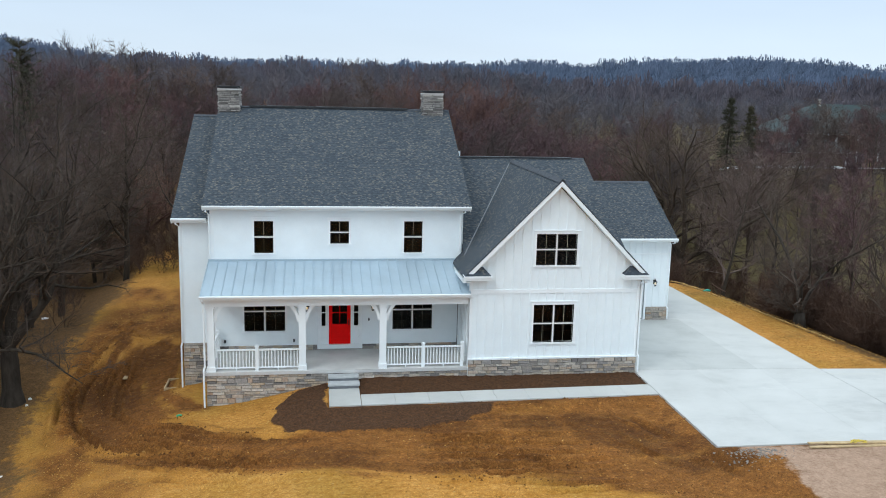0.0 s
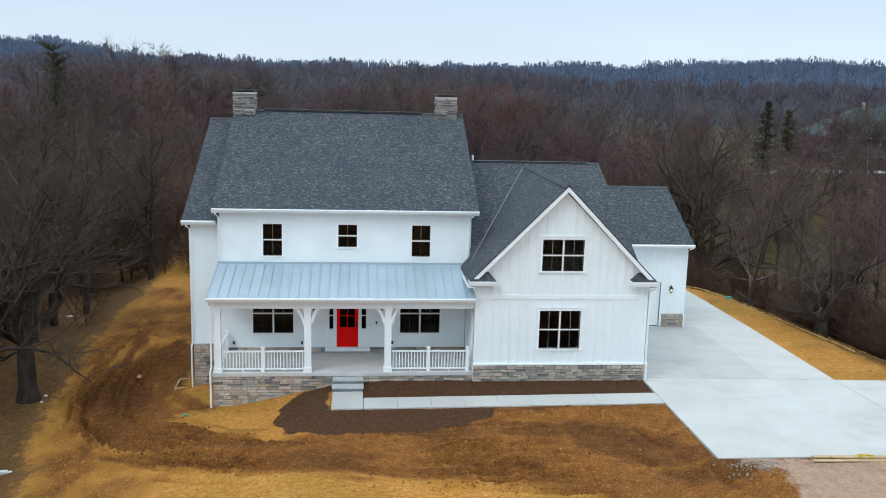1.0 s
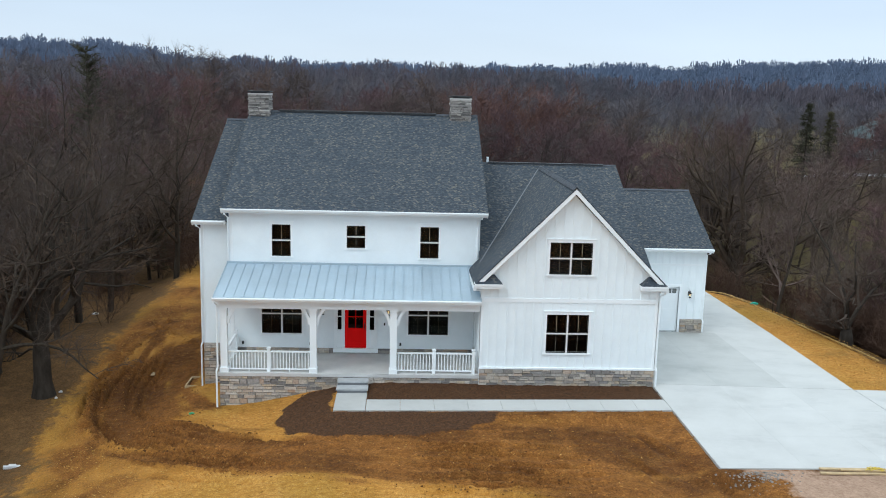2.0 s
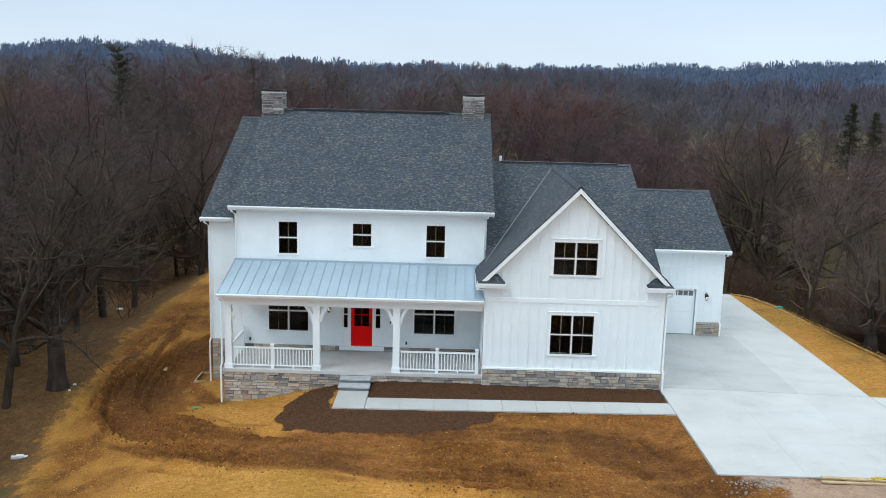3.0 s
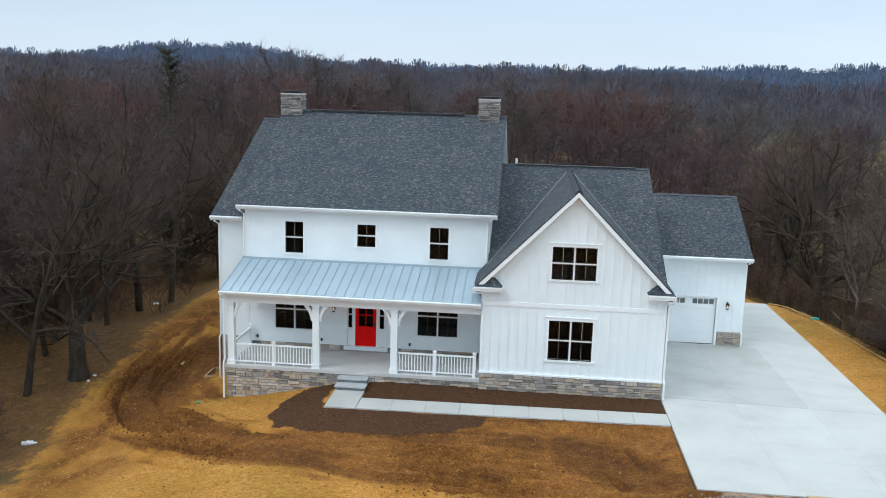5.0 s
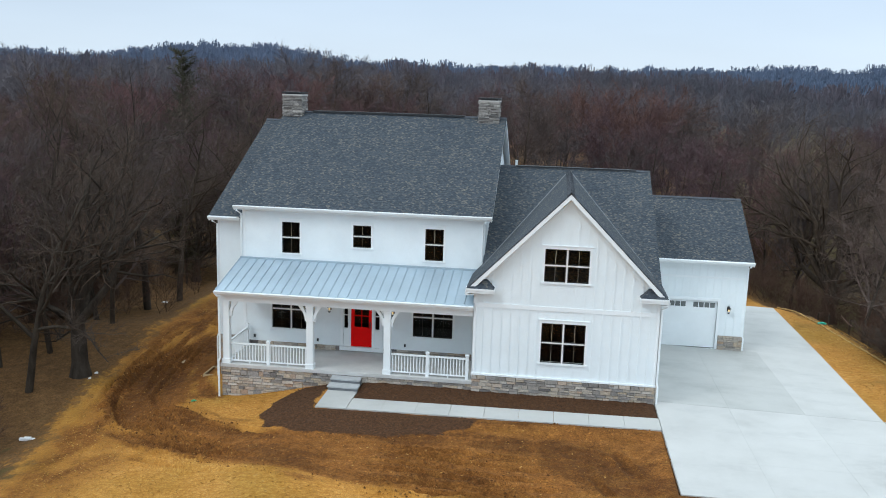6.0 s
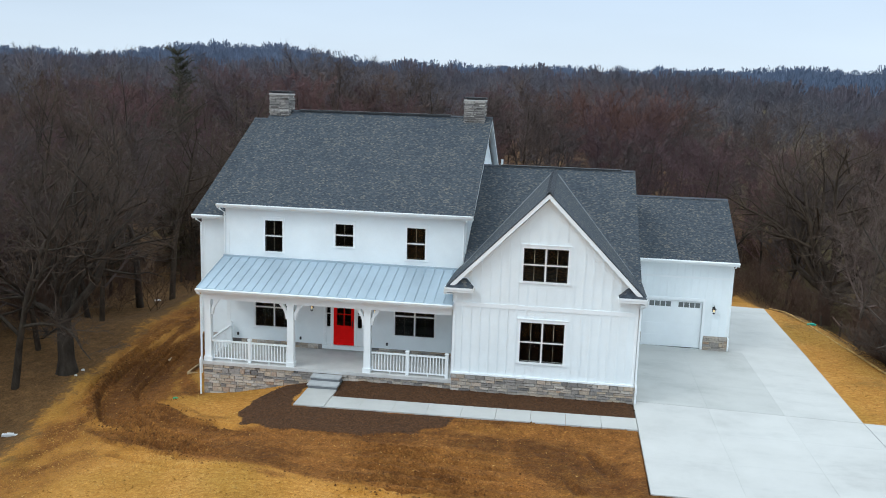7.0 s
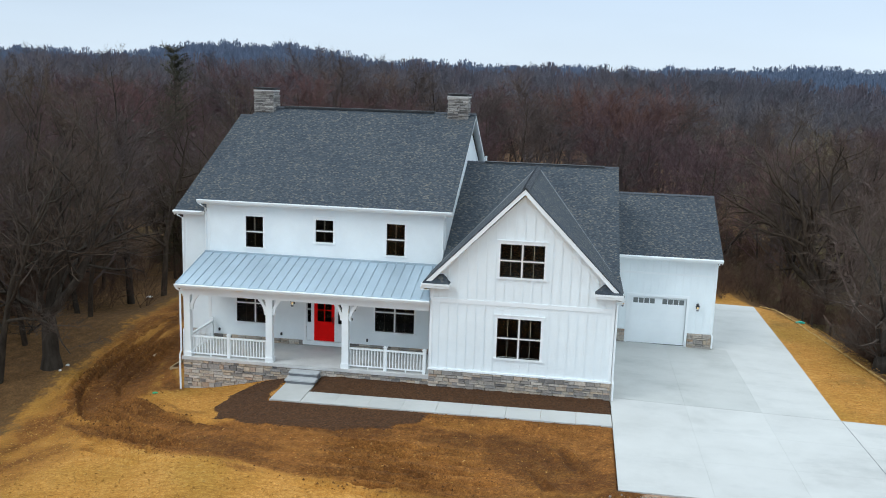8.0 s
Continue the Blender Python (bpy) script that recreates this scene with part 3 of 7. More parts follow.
# ---- roofs ----
def roof_plane(e0, e1, r1, r0, step=0.142):
    """Shingle courses on the sloping rectangle from the eave e0-e1 to the ridge r0-r1."""
    b = B()
    e0, e1, r1, r0 = map(Vector, (e0, e1, r1, r0))
    up = r0 - e0
    length = up.length
    width = (e1 - e0).length
    nrm = (e1 - e0).cross(up).normalized()
    if nrm.z < 0:
        nrm = -nrm
    k = int(math.ceil(length / step))
    for j in range(k):
        a, c = j * step / length, min(1, (j + 1) * step / length)
        p0, p1 = e0.lerp(r0, a) + nrm * 0.007, e1.lerp(r1, a) + nrm * 0.007
        q0, q1 = e0.lerp(r0, c) + nrm * 0.003, e1.lerp(r1, c) + nrm * 0.003
        b0, b1 = e0.lerp(r0, a) + nrm * (0.003 if j else 0), e1.lerp(r1, a) + nrm * (0.003 if j else 0)
        o = e0.x * 0.37 + e0.y * 0.21
        b.face([p0[:], p1[:], q1[:], q0[:]], [(o, j * step + 0.002), (o + width, j * step + 0.002), (o + width, (j + 1) * step - 0.002), (o, (j + 1) * step - 0.002)])
        b.face([b0[:], b1[:], p1[:], p0[:]], [(o, j * step + 0.002), (o + width, j * step + 0.002), (o + width, j * step + 0.003), (o, j * step + 0.003)])
    low = -nrm * 0.03
    b.face([(e0 + low)[:], (r0 + low)[:], (r1 + low)[:], (e1 + low)[:]])
    b.face([e0[:], r0[:], (r0 + low)[:], (e0 + low)[:]])
    b.face([e1[:], (e1 + low)[:], (r1 + low)[:], r1[:]])
    b.face([e0[:], (e0 + low)[:], (e1 + low)[:], e1[:]])
    return b


def roof_part(label, *planes):
    first = None
    for p in planes:
        ob = part("roof", roof_plane(*p), M_SHINGLE, house, label, weld=True)
        first = first or ob
    return first


def ridge_caps(parent, p0, p1, wide=0.15, drop=0.08):
    p0, p1 = Vector(p0), Vector(p1)
    n = max(1, int((p1 - p0).length / 0.22))
    d = (p1 - p0).normalized()
    side = d.cross(Vector((0, 0, 1))).normalized()
    b = B()
    for k in range(n):
        a, c = p0.lerp(p1, k / n), p0.lerp(p1, (k + 1) / n + 0.02 / n)
        lift, lift2 = Vector((0, 0, 0.035)), Vector((0, 0, 0.02))
        dn = Vector((0, 0, drop))
        for s in (1, -1):
            b.face([(a + lift)[:], (c + lift2)[:], (c + lift2 + side * wide * s - dn)[:], (a + lift + side * wide * s - dn)[:]])
        b.face([(a + lift)[:], (a + lift + side * wide - dn)[:], (a + side * wide - dn)[:], a[:]])
        b.face([(a + lift)[:], (a + lift - side * wide - dn)[:], (a - side * wide - dn)[:], a[:]])
    return part("ridge_cap", b, M_RIDGE, parent)


RX0, RX1 = -11.1, 0.42
main_roof = roof_part("charcoal shingle main roof with flecks", ((RX0, 2.58, 7.09), (RX1, 2.58, 7.09), (RX1, 10.08, 11.06), (RX0, 10.08, 11.06)), ((RX1, 17.58, 7.09), (RX0, 17.58, 7.09), (RX0, 10.08, 11.06), (RX1, 10.08, 11.06)))
ridge_caps(main_roof, (RX0, 10.08, 11.07), (RX1, 10.08, 11.07))
part("ridge_vent", B().box(-9.6, -1.7, 9.93, 10.23, 11.05, 11.13), M_FLASH, main_roof, "dark ridge vent")
wing_roof = roof_part("charcoal shingle wing roof", ((-12.45, 3.0, 6.48), (-10.9, 3.0, 6.48), (-10.9, 11.15, 10.55), (-12.45, 11.15, 10.55)), ((-10.9, 19.3, 6.48), (-12.45, 19.3, 6.48), (-12.45, 11.15, 10.55), (-10.9, 11.15, 10.55)))
ridge_caps(wing_roof, (-12.45, 11.15, 10.56), (-10.9, 11.15, 10.56))
mid_roof = roof_part("charcoal shingle middle roof", ((MX1, 1.34, 4.6), (7.58, 1.34, 4.6), (7.58, 9.58, 8.72), (MX1, 9.58, 8.72)), ((7.58, 17.8, 4.6), (MX1, 17.8, 4.6), (MX1, 9.58, 8.72), (7.58, 9.58, 8.72)))
ridge_caps(mid_roof, (MX1, 9.58, 8.73), (7.58, 9.58, 8.73))
part("ridge_vent", B().box(1.0, 6.9, 9.45, 9.71, 8.71, 8.77), M_FLASH, mid_roof)
part("vent_pipe", B().tube([(1.0, 9.9, 8.5), (1.0, 9.9, 9.0)], [0.06, 0.06], 10), M_TRIM, mid_roof, "white plastic vent pipe")
GR, GT, GL, GRT = (3.66, 8.62), 4.57, -0.34, 7.69
gable_roof = roof_part("steep charcoal shingle gable roof", ((GL, 9.6, GT), (GL, -0.3, GT), (GR[0], -0.3, GR[1]), (GR[0], 9.6, GR[1])), ((GRT, -0.3, GT), (GRT, 9.2, GT), (GR[0], 9.6, GR[1]), (GR[0], -0.3, GR[1])))
ridge_caps(gable_roof, (GR[0], -0.3, GR[1] + 0.03), (GR[0], 9.6, GR[1] + 0.03), 0.16, 0.16)
garage_roof = roof_part("charcoal shingle garage roof", ((7.3, 8.72, 4.57), (12.78, 8.72, 4.57), (12.78, 13.46, 7.10), (7.3, 13.46, 7.10)), ((12.78, 18.2, 4.57), (7.3, 18.2, 4.57), (7.3, 13.46, 7.10), (12.78, 13.46, 7.10)))
ridge_caps(garage_roof, (7.58, 13.46, 7.11), (12.78, 13.46, 7.11))


def valley(x_eave, side):
    """Metal flashing where the gable roof meets the middle roof."""
    b = B()
    run = []
    slope = (GR[1] - GT) / (GR[0] - GL)
    for z in (8.6, 7.4, 6.2, 5.0):
        run.append(Vector((GR[0] + side * (GR[1] - z) / slope, 1.34 + (z - 4.6) * 2, z + 0.03)))
    for p, q in zip(run, run[1:]):
        w = Vector((0.028, 0.0, 0.0))
        b.face([(p - w)[:], (q - w)[:], (q + w)[:], (p + w)[:]])
        t = Vector((0, 0, -0.02))
        b.face([(p - w + t)[:], (q - w + t)[:], (q - w)[:], (p - w)[:]])
        b.face([(p + w + t)[:], (q + w + t)[:], (q + w)[:], (p + w)[:]])
    return part("valley_flashing", b, M_VALLEY, gable_roof, "pale metal valley flashing", weld=True)


valley(GL, -1)
valley(GRT, 1)


def gutter(x0, x1, y, z, label="white gutter"):
    """A K-shaped gutter along x, whose back is at y, top at z."""
    b = B()
    b.prism([(y, z), (y - 0.12, z), (y - 0.125, z - 0.03), (y - 0.085, z - 0.12), (y, z - 0.12), (y, z - 0.11), (y - 0.08, z - 0.11), (y - 0.112, z - 0.03), (y - 0.11, z - 0.012), (y, z - 0.012)], "x", x0, x1)
    return part("gutter", b, M_TRIM, house, label)


def soffit(x0, x1, y0, y1, z):
    b = B().box(x0, x1, y0, y1, z - 0.02, z)
    b.box(x0, x1, y0 - 0.02, y0 + 0.01, z - 0.02, z + 0.17)
    return part("soffit", b, M_TRIM, house)


soffit(RX0, RX1, 2.6, MY, 6.93)
gutter(RX0, RX1, 2.58, 7.1)
soffit(-12.45, -11.0, 3.02, WY, 6.33)
gutter(-12.45, -11.1, 3.0, 6.49)
soffit(7.55, 12.78, 8.74, GAY, 4.42)
gutter(7.72, 12.78, 8.72, 4.58)


def rake(points, axis, c0, c1, depth=0.2, back=0.035):
    """Rake boards under the sloping edge through the points, seen along axis."""
    b = B()
    for p, q in zip(points, points[1:]):
        b.prism([(p[0], p[1] - 0.045), (q[0], q[1] - 0.045), (q[0], q[1] - depth), (p[0], p[1] - depth)], axis, c0, c1)
    return part("rake_board", b, M_TRIM, house)


rake([(GL + 0.02, GT + 0.0), (GR[0], GR[1] - 0.01), (GRT - 0.02, GT)], "y", -0.29, -0.255, 0.25)
rake([(GL + 0.06, GT - 0.16), (GR[0], GR[1] - 0.17), (GRT - 0.06, GT - 0.16)], "y", -0.255, 0.06, 0.08)
for x in (RX0 + 0.012, RX1 - 0.042):
    rake([(2.6, 7.08), (10.08, 11.04), (17.56, 7.08)], "x", x, x + 0.03)
rake([(2.7, 7.06), (10.08, 10.97), (17.5, 7.06)], "x", MX1 - 0.02, RX1 - 0.045, 0.09)
rake([(3.02, 6.47), (11.15, 10.53), (19.2, 6.47)], "x", -12.438, -12.41)
rake([(8.74, 4.56), (13.46, 7.08), (18.1, 4.56)], "x", 12.738, 12.768)
rake([(1.4, 4.58), (9.58, 8.70), (17.7, 4.58)], "x", 7.54, 7.568)


def gable_return(x0, x1):
    """Boxed eave return with a little hipped shingle roof on the gable front."""
    b = B().box(x0, x1, -0.36, 0.06, 4.44, 4.55)
    b.box(x0 - 0.02, x1 + 0.02, -0.40, 0.06, 4.55, 4.63)
    ob = part("eave_return", b, M_TRIM, house)
    r = B()
    x2, x3, y2 = x0 + 0.35, x1 - 0.3, -0.02
    lo = [(x0, -0.38, 4.63), (x1, -0.38, 4.63), (x1, 0.06, 4.63), (x0, 0.06, 4.63)]
    hi = [(x2, y2, 4.95), (x3, y2, 4.95), (x3, 0.06, 4.95), (x2, 0.06, 4.95)]
    for j in range(4):
        k = (j + 1) % 4
        r.face([lo[j], lo[k], hi[k], hi[j]], [(0, 0), (1, 0), (0.8, 0.4), (0.2, 0.4)])
    r.face(hi)
    part("return_roof", r, M_SHINGLE, ob)
    return ob


gable_return(-0.3, 0.82)
gable_return(6.56, 7.64)
trim((GX0 - 0.34, GX0, -0.3, 9.0, 4.34, 4.38), (GX1, GX1 + 0.26, -0.3, GAY, 4.34, 4.38))
trim((GL - 0.02, GL + 0.01, -0.3, 2.6, 4.34, 4.5), (GRT - 0.01, GRT + 0.02, -0.3, GAY - 0.6, 4.34, 4.5))

# ---- porch ----
deck = B().box(MX0 - 0.02, 0.0, 0.08, MY, DECK - 0.14, DECK)
deck_ob = part("porch_slab", deck, M_SLABDECK, house, "smooth grey concrete porch slab")
base = B().box(MX0 + 0.04, 0.02, 0.2, MY, -1.6, DECK - 0.141)
part("porch_base", base, M_MORTAR, house)
PZ0, PZ1, PY0 = 3.87, 4.68, -0.12
pr = B()
pr.prism([(PY0, PZ0), (MY, PZ1), (MY, PZ1 - 0.05), (PY0, PZ0 - 0.05)], "x", -10.93, 0.02)
porch_roof = part("porch_roof", pr, M_METALROOF, house, "pale blue-grey standing seam metal porch roof")
seam_b = B().prism([(PY0 - 0.01, PZ0), (MY - 0.02, PZ1 - 0.005), (MY - 0.02, PZ1 + 0.038), (PY0 - 0.01, PZ0 + 0.038)], "x", -0.012, 0.012)
seam_me = seam_b.mesh("seam", M_METALROOF)
for k in range(28):
    ob = new("seam", seam_me)
    ob.location.x = -10.91 + k * 0.4043
    hang(ob, porch_roof)
part("ridge_flashing", B().box(-10.93, 0.05, MY - 0.1, MY - 0.025, PZ1 - 0.03, PZ1 + 0.06), M_METALROOF, porch_roof)
trim((-10.95, 0.0, PY0 + 0.0, PY0 + 0.03, PZ0 - 0.22, PZ0 - 0.055))
gutter(-10.95, 0.0, PY0, PZ0 - 0.03)
trim((-10.84, -0.02, 0.14, 0.42, 3.34, 3.72), label="white porch beam")
trim((-10.84, -0.02, PY0 + 0.03, 0.14, 3.66, 3.70), (-10.84, -0.02, 0.42, MY - 0.03, 3.66, 3.70), label="white porch ceiling")
trim((MX0 + 0.0, MX0 + 0.28, 0.42, MY - 0.03, 3.34, 3.66), label="white porch side beam")
pg = B().prism([(PY0 + 0.05, PZ0 - 0.1), (MY, PZ1 - 0.06), (MY, 3.7), (PY0 + 0.05, 3.7)], "x", -10.88, -10.84)
part("porch_gable", pg, M_TRIM, house)


def porch_post(x):
    b = B()
    h = 0.14
    y = 0.30
    b.box(x - h, x + h, y - h, y + h, DECK + 0.2, 3.26)
    ob = part("porch_post", b, M_TRIM, house, "square white porch post")
    part("plinth", B().box(x - 0.175, x + 0.175, y - 0.175, y + 0.175, DECK, DECK + 0.2), M_TRIM, ob)
    part("capital", B().box(x - 0.17, x + 0.17, y - 0.17, y + 0.17, 3.26, 3.34), M_TRIM, ob)
    return ob


def post_bracket(post, x, s):
    """A curved brace from the post to the beam; s is its side."""
    b = B()
    pts = []
    for k in range(9):
        a = k / 8
        pts.append((x + s * (0.15 + 0.30 * a ** 1.5), 3.34 - 0.68 * (1 - a ** 0.85)))
    one, two = [], []
    for k, p in enumerate(pts):
        a, c = pts[max(0, k - 1)], pts[min(8, k + 1)]
        d = Vector((c[0] - a[0], c[1] - a[1])).normalized()
        w = 0.058 + 0.02 * abs(k - 4) / 4
        one.append((p[0] - d.y * w * s, p[1] + d.x * w * s))
        two.append((p[0] + d.y * w * s, p[1] - d.x * w * s))
    b.prism(one + two[::-1], "y", 0.24, 0.36)
    part("bracket", b, M_TRIM, post)


POSTS = [-10.58, -6.91, -3.59]
for px in POSTS:
    p = porch_post(px)
    post_bracket(p, px, 1)
    if px > -10:
        post_bracket(p, px, -1)

bal_me = B().box(-0.018, 0.018, -0.018, 0.018, 0, 0.70).mesh("baluster", M_TRIM)


def railing(x0, x1, newels, y=0.30, along="x"):
    b = B()
    if along == "x":
        b.box(x0, x1, y - 0.045, y + 0.045, DECK + 0.84, DECK + 0.90)
        b.box(x0, x1, y - 0.03, y + 0.03, DECK + 0.09, DECK + 0.14)
    else:
        b.box(y - 0.045, y + 0.045, x0, x1, DECK + 0.84, DECK + 0.90)
        b.box(y - 0.03, y + 0.03, x0, x1, DECK + 0.09, DECK + 0.14)
    ob = part("railing", b, M_TRIM, house, "white porch railing")
    n = int((x1 - x0) / 0.125)
    for k in range(n):
        s = x0 + (k + 0.5) * (x1 - x0) / n
        o = new("baluster", bal_me)
        o.location = (s, y, DECK + 0.14) if along == "x" else (y, s, DECK + 0.14)
        hang(o, ob)
    for s in newels:
        nx, ny = (s, y) if along == "x" else (y, s)
        nb = B().box(nx - 0.065, nx + 0.065, ny - 0.065, ny + 0.065, DECK, DECK + 1.0)
        nb.box(nx - 0.085, nx + 0.085, ny - 0.085, ny + 0.085, DECK + 1.0, DECK + 1.04)
        nb.box(nx - 0.05, nx + 0.05, ny - 0.05, ny + 0.05, DECK + 1.04, DECK + 1.07)
        part("newel", nb, M_TRIM, ob)
    for s in (x0 + (x1 - x0) * 0.25, x0 + (x1 - x0) * 0.75):
        fx, fy = (s, y) if along == "x" else (y, s)
        part("foot", B().box(fx - 0.02, fx + 0.02, fy - 0.02, fy + 0.02, DECK, DECK + 0.09), M_TRIM, ob)
    return ob


railing(-10.42, -7.06, [-8.76])
railing(-3.42, -0.2, [-1.88, -0.22])
railing(0.48, 2.75, [2.72], -10.58, "y")

# front steps
steps = thing("front_steps", "two grey stone steps up to the porch", "steps", (-5.24, -0.35, 0.1))
# risers use the shade-darkened stone, treads the lighter one
part("riser", B().box(-5.84, -4.63, -0.33, 0.075, -0.05, 0.375), M_RISER, steps)
part("riser", B().box(-5.84, -4.63, -0.79, -0.332, -0.05, 0.205), M_RISER, steps)
part("tread", B().box(-5.87, -4.6, -0.37, 0.078, 0.375, 0.435), M_STEP, steps)
part("tread", B().box(-5.88, -4.59, -0.83, -0.331, 0.205, 0.265), M_STEP, steps)


# ---- windows ----
def sash_pair(win, x0, x1, z0, z1, y, meet=0.5):
    """One double-hung unit: white sash rails, a muntin in each sash, two panes."""
    zm = z0 + (z1 - z0) * meet
    f = B()
    f.box(x0, x1, y - 0.015, y + 0.03, zm - 0.03, zm + 0.03)
    part("meeting_rail", f, M_SASH, win)
    for a, c, dy in ((z0, zm - 0.03, 0.012), (zm + 0.03, z1, 0.0)):
        b = B()
        w = 0.03
        b.box(x0, x0 + w, y + dy - 0.01, y + dy + 0.025, a, c)
        b.box(x1 - w, x1, y + dy - 0.01, y + dy + 0.025, a, c)
        b.box(x0 + w, x1 - w, y + dy - 0.01, y + dy + 0.025, a, a + w)
        b.box(x0 + w, x1 - w, y + dy - 0.01, y + dy + 0.025, c - w, c)
        part("sash", b, M_DARKFRAME, win)
        g = part("pane", B().box(x0 + w, x1 - w, y + dy + 0.004, y + dy + 0.012, a + w, c - w), M_GLASS, win)
        g.visible_shadow = False
        xm = (x0 + x1) / 2
        part("muntin", B().box(xm - 0.011, xm + 0.011, y + dy + 0.014, y + dy + 0.02, a + w, c - w), M_MUNTIN if dy == 0.0 else M_DARKMUNTIN, win)


def window(x0, x1, z0, z1, wall_y, units=1, meet=0.5, label=""):
    y = wall_y + 0.03
    t = B()
    o = wall_y - 0.035
    t.box(x0 - 0.1, x0, o, wall_y + 0.1, z0, z1)
    t.box(x1, x1 + 0.1, o, wall_y + 0.1, z0, z1)
    t.box(x0 - 0.1, x1 + 0.1, o, wall_y + 0.1, z1, z1 + 0.13)
    win = part("window", t, M_TRIM, house, label)
    part("head_cap", B().box(x0 - 0.13, x1 + 0.13, o - 0.03, wall_y, z1 + 0.13, z1 + 0.16), M_TRIM, win)
    part("sill", B().box(x0 - 0.12, x1 + 0.12, o - 0.03, wall_y + 0.1, z0 - 0.07, z0), M_TRIM, win)
    w = (x1 - x0 - 0.07 * (units - 1)) / units
    for k in range(units):
        a = x0 + k * (w + 0.07)
        sash_pair(win, a, a + w, z0, z1, y, meet)
        if k:
            part("mullion", B().box(a - 0.07, a, y - 0.02, y + 0.04, z0, z1), M_SASH, win)
    return win


for q in UP:
    window(*q, MY, 1, 0.5, "black double-hung window with white trim")
for q in PORCH_W:
    window(*q, MY, 2, 0.53, "paired black porch window with white trim")
for q in GAB:
    window(*q, 0.06, 2, 0.5, "paired black gable window with white trim")

# ---- front door ----
fy = MY + 0.02
fd = B()
fd.box(-6.26, -6.14, MY - 0.04, MY + 0.1, 0.74, 3.0)
fd.box(-4.46, -4.34, MY - 0.04, MY + 0.1, 0.74, 3.0)
fd.box(-6.28, -4.32, MY - 0.045, MY + 0.1, 2.98, 3.12)
fd.box(-5.91, -5.79, MY - 0.02, MY + 0.1, 0.84, 2.98)
fd.box(-4.83, -4.71, MY - 0.02, MY + 0.1, 0.84, 2.98)
fd.box(-6.14, -5.91, fy, fy + 0.06, 0.84, 1.68)
fd.box(-4.71, -4.46, fy, fy + 0.06, 0.84, 1.68)
surround = part("door_surround", fd, M_TRIM, house, "white door surround with sidelights")
part("threshold", B().box(-6.3, -4.3, MY - 0.09, MY + 0.1, 0.66, 0.84), M_TRIM, surround)
for a, c in ((-6.14, -5.91), (-4.71, -4.46)):
    g = part("sidelight_pane", B().box(a + 0.02, c - 0.02, fy + 0.02, fy + 0.03, 1.70, 2.96), M_GLASS, surround)
    g.visible_shadow = False
    part("sidelight_frame", B().box(a, a + 0.03, fy, fy + 0.05, 1.68, 2.98).box(c - 0.03, c, fy, fy + 0.05, 1.68, 2.98).box(a + 0.03, c - 0.03, fy, fy + 0.05, 2.27, 2.31), M_TRIM, surround)
dx0, dx1, dz0, dz1 = -5.79, -4.83, 0.85, 2.96
dl = B()
dl.box(dx0, dx0 + 0.15, fy, fy + 0.05, dz0, dz1)
dl.box(dx1 - 0.15, dx1, fy, fy + 0.05, dz0, dz1)
dl.box(dx0 + 0.15, dx1 - 0.15, fy, fy + 0.05, dz0, dz0 + 0.25)
dl.box(dx0 + 0.15, dx1 - 0.15, fy, fy + 0.05, dz1 - 0.15, dz1)
dl.box(dx0 + 0.15, dx1 - 0.15, fy, fy + 0.05, 1.60, 1.76)
dl.box(-5.35, -5.27, fy, fy + 0.05, dz0 + 0.25, 1.60)
dl.box(-5.325, -5.295, fy, fy + 0.05, 1.76, dz1 - 0.15)
dl.box(dx0 + 0.15, dx1 - 0.15, fy + 0.005, fy + 0.045, 2.27, 2.30)
door = part("front_door", dl, M_RED, house, "bright red front door with upper glass")
part("panel", B().box(dx0 + 0.15, -5.35, fy + 0.018, fy + 0.04, dz0 + 0.25, 1.60), M_RED, door)
part("panel", B().box(-5.27, dx1 - 0.15, fy + 0.018, fy + 0.04, dz0 + 0.25, 1.60), M_RED, door)
g = part("glass", B().box(dx0 + 0.15, dx1 - 0.15, fy + 0.02, fy + 0.028, 1.76, dz1 - 0.15), M_GLASS, door)
g.visible_shadow = False
part("handle", B().box(-4.93, -4.89, fy - 0.05, fy, 1.72, 2.0), M_BLACK, door)
part("doorbell", B().box(-4.05, -3.99, MY - 0.05, MY - 0.02, 1.92, 2.04), M_BLACK, house)

for ox in (-10.3, -7.32, -3.3):
    part("outlet_box", B().box(ox - 0.04, ox + 0.04, MY - 0.07, MY - 0.02, 0.99, 1.12), M_FLASH, house, "dark weatherproof outlet box")

# ---- garage door ----
gd = B()
gx0, gx1 = GD[0], GD[1]
for k in range(4):
    z0 = GD[2] + k * 0.61
    if k < 3:
        gd.box(gx0, gx1, GAY + 0.08, GAY + 0.13, z0 + 0.0015, z0 + 0.6085)
garage_door = part("garage_door", gd, M_TRIM, house, "white sectional garage door with top windows")
# added black strip that stands for the dark gap under the door
part("gap_shade_strip", B().box(gx0, gx1, GAY + 0.06, GAY + 0.14, -0.03, GD[2] + 0.03), M_BLACK, garage_door)
z0 = GD[2] + 3 * 0.61 + 0.0015
top = B()
cols = []
for half in (0, 1):
    for k in range(4):
        c = gx0 + 0.2 + half * 1.42 + k * 0.27
        cols.append((c, c + 0.235))
holes_wall(top, "y", gx0, gx1, z0, GD[3], GAY + 0.08, 0.05, [(a, c, z0 + 0.24, z0 + 0.50) for a, c in cols])
part("section", top, M_TRIM, garage_door, weld=True)
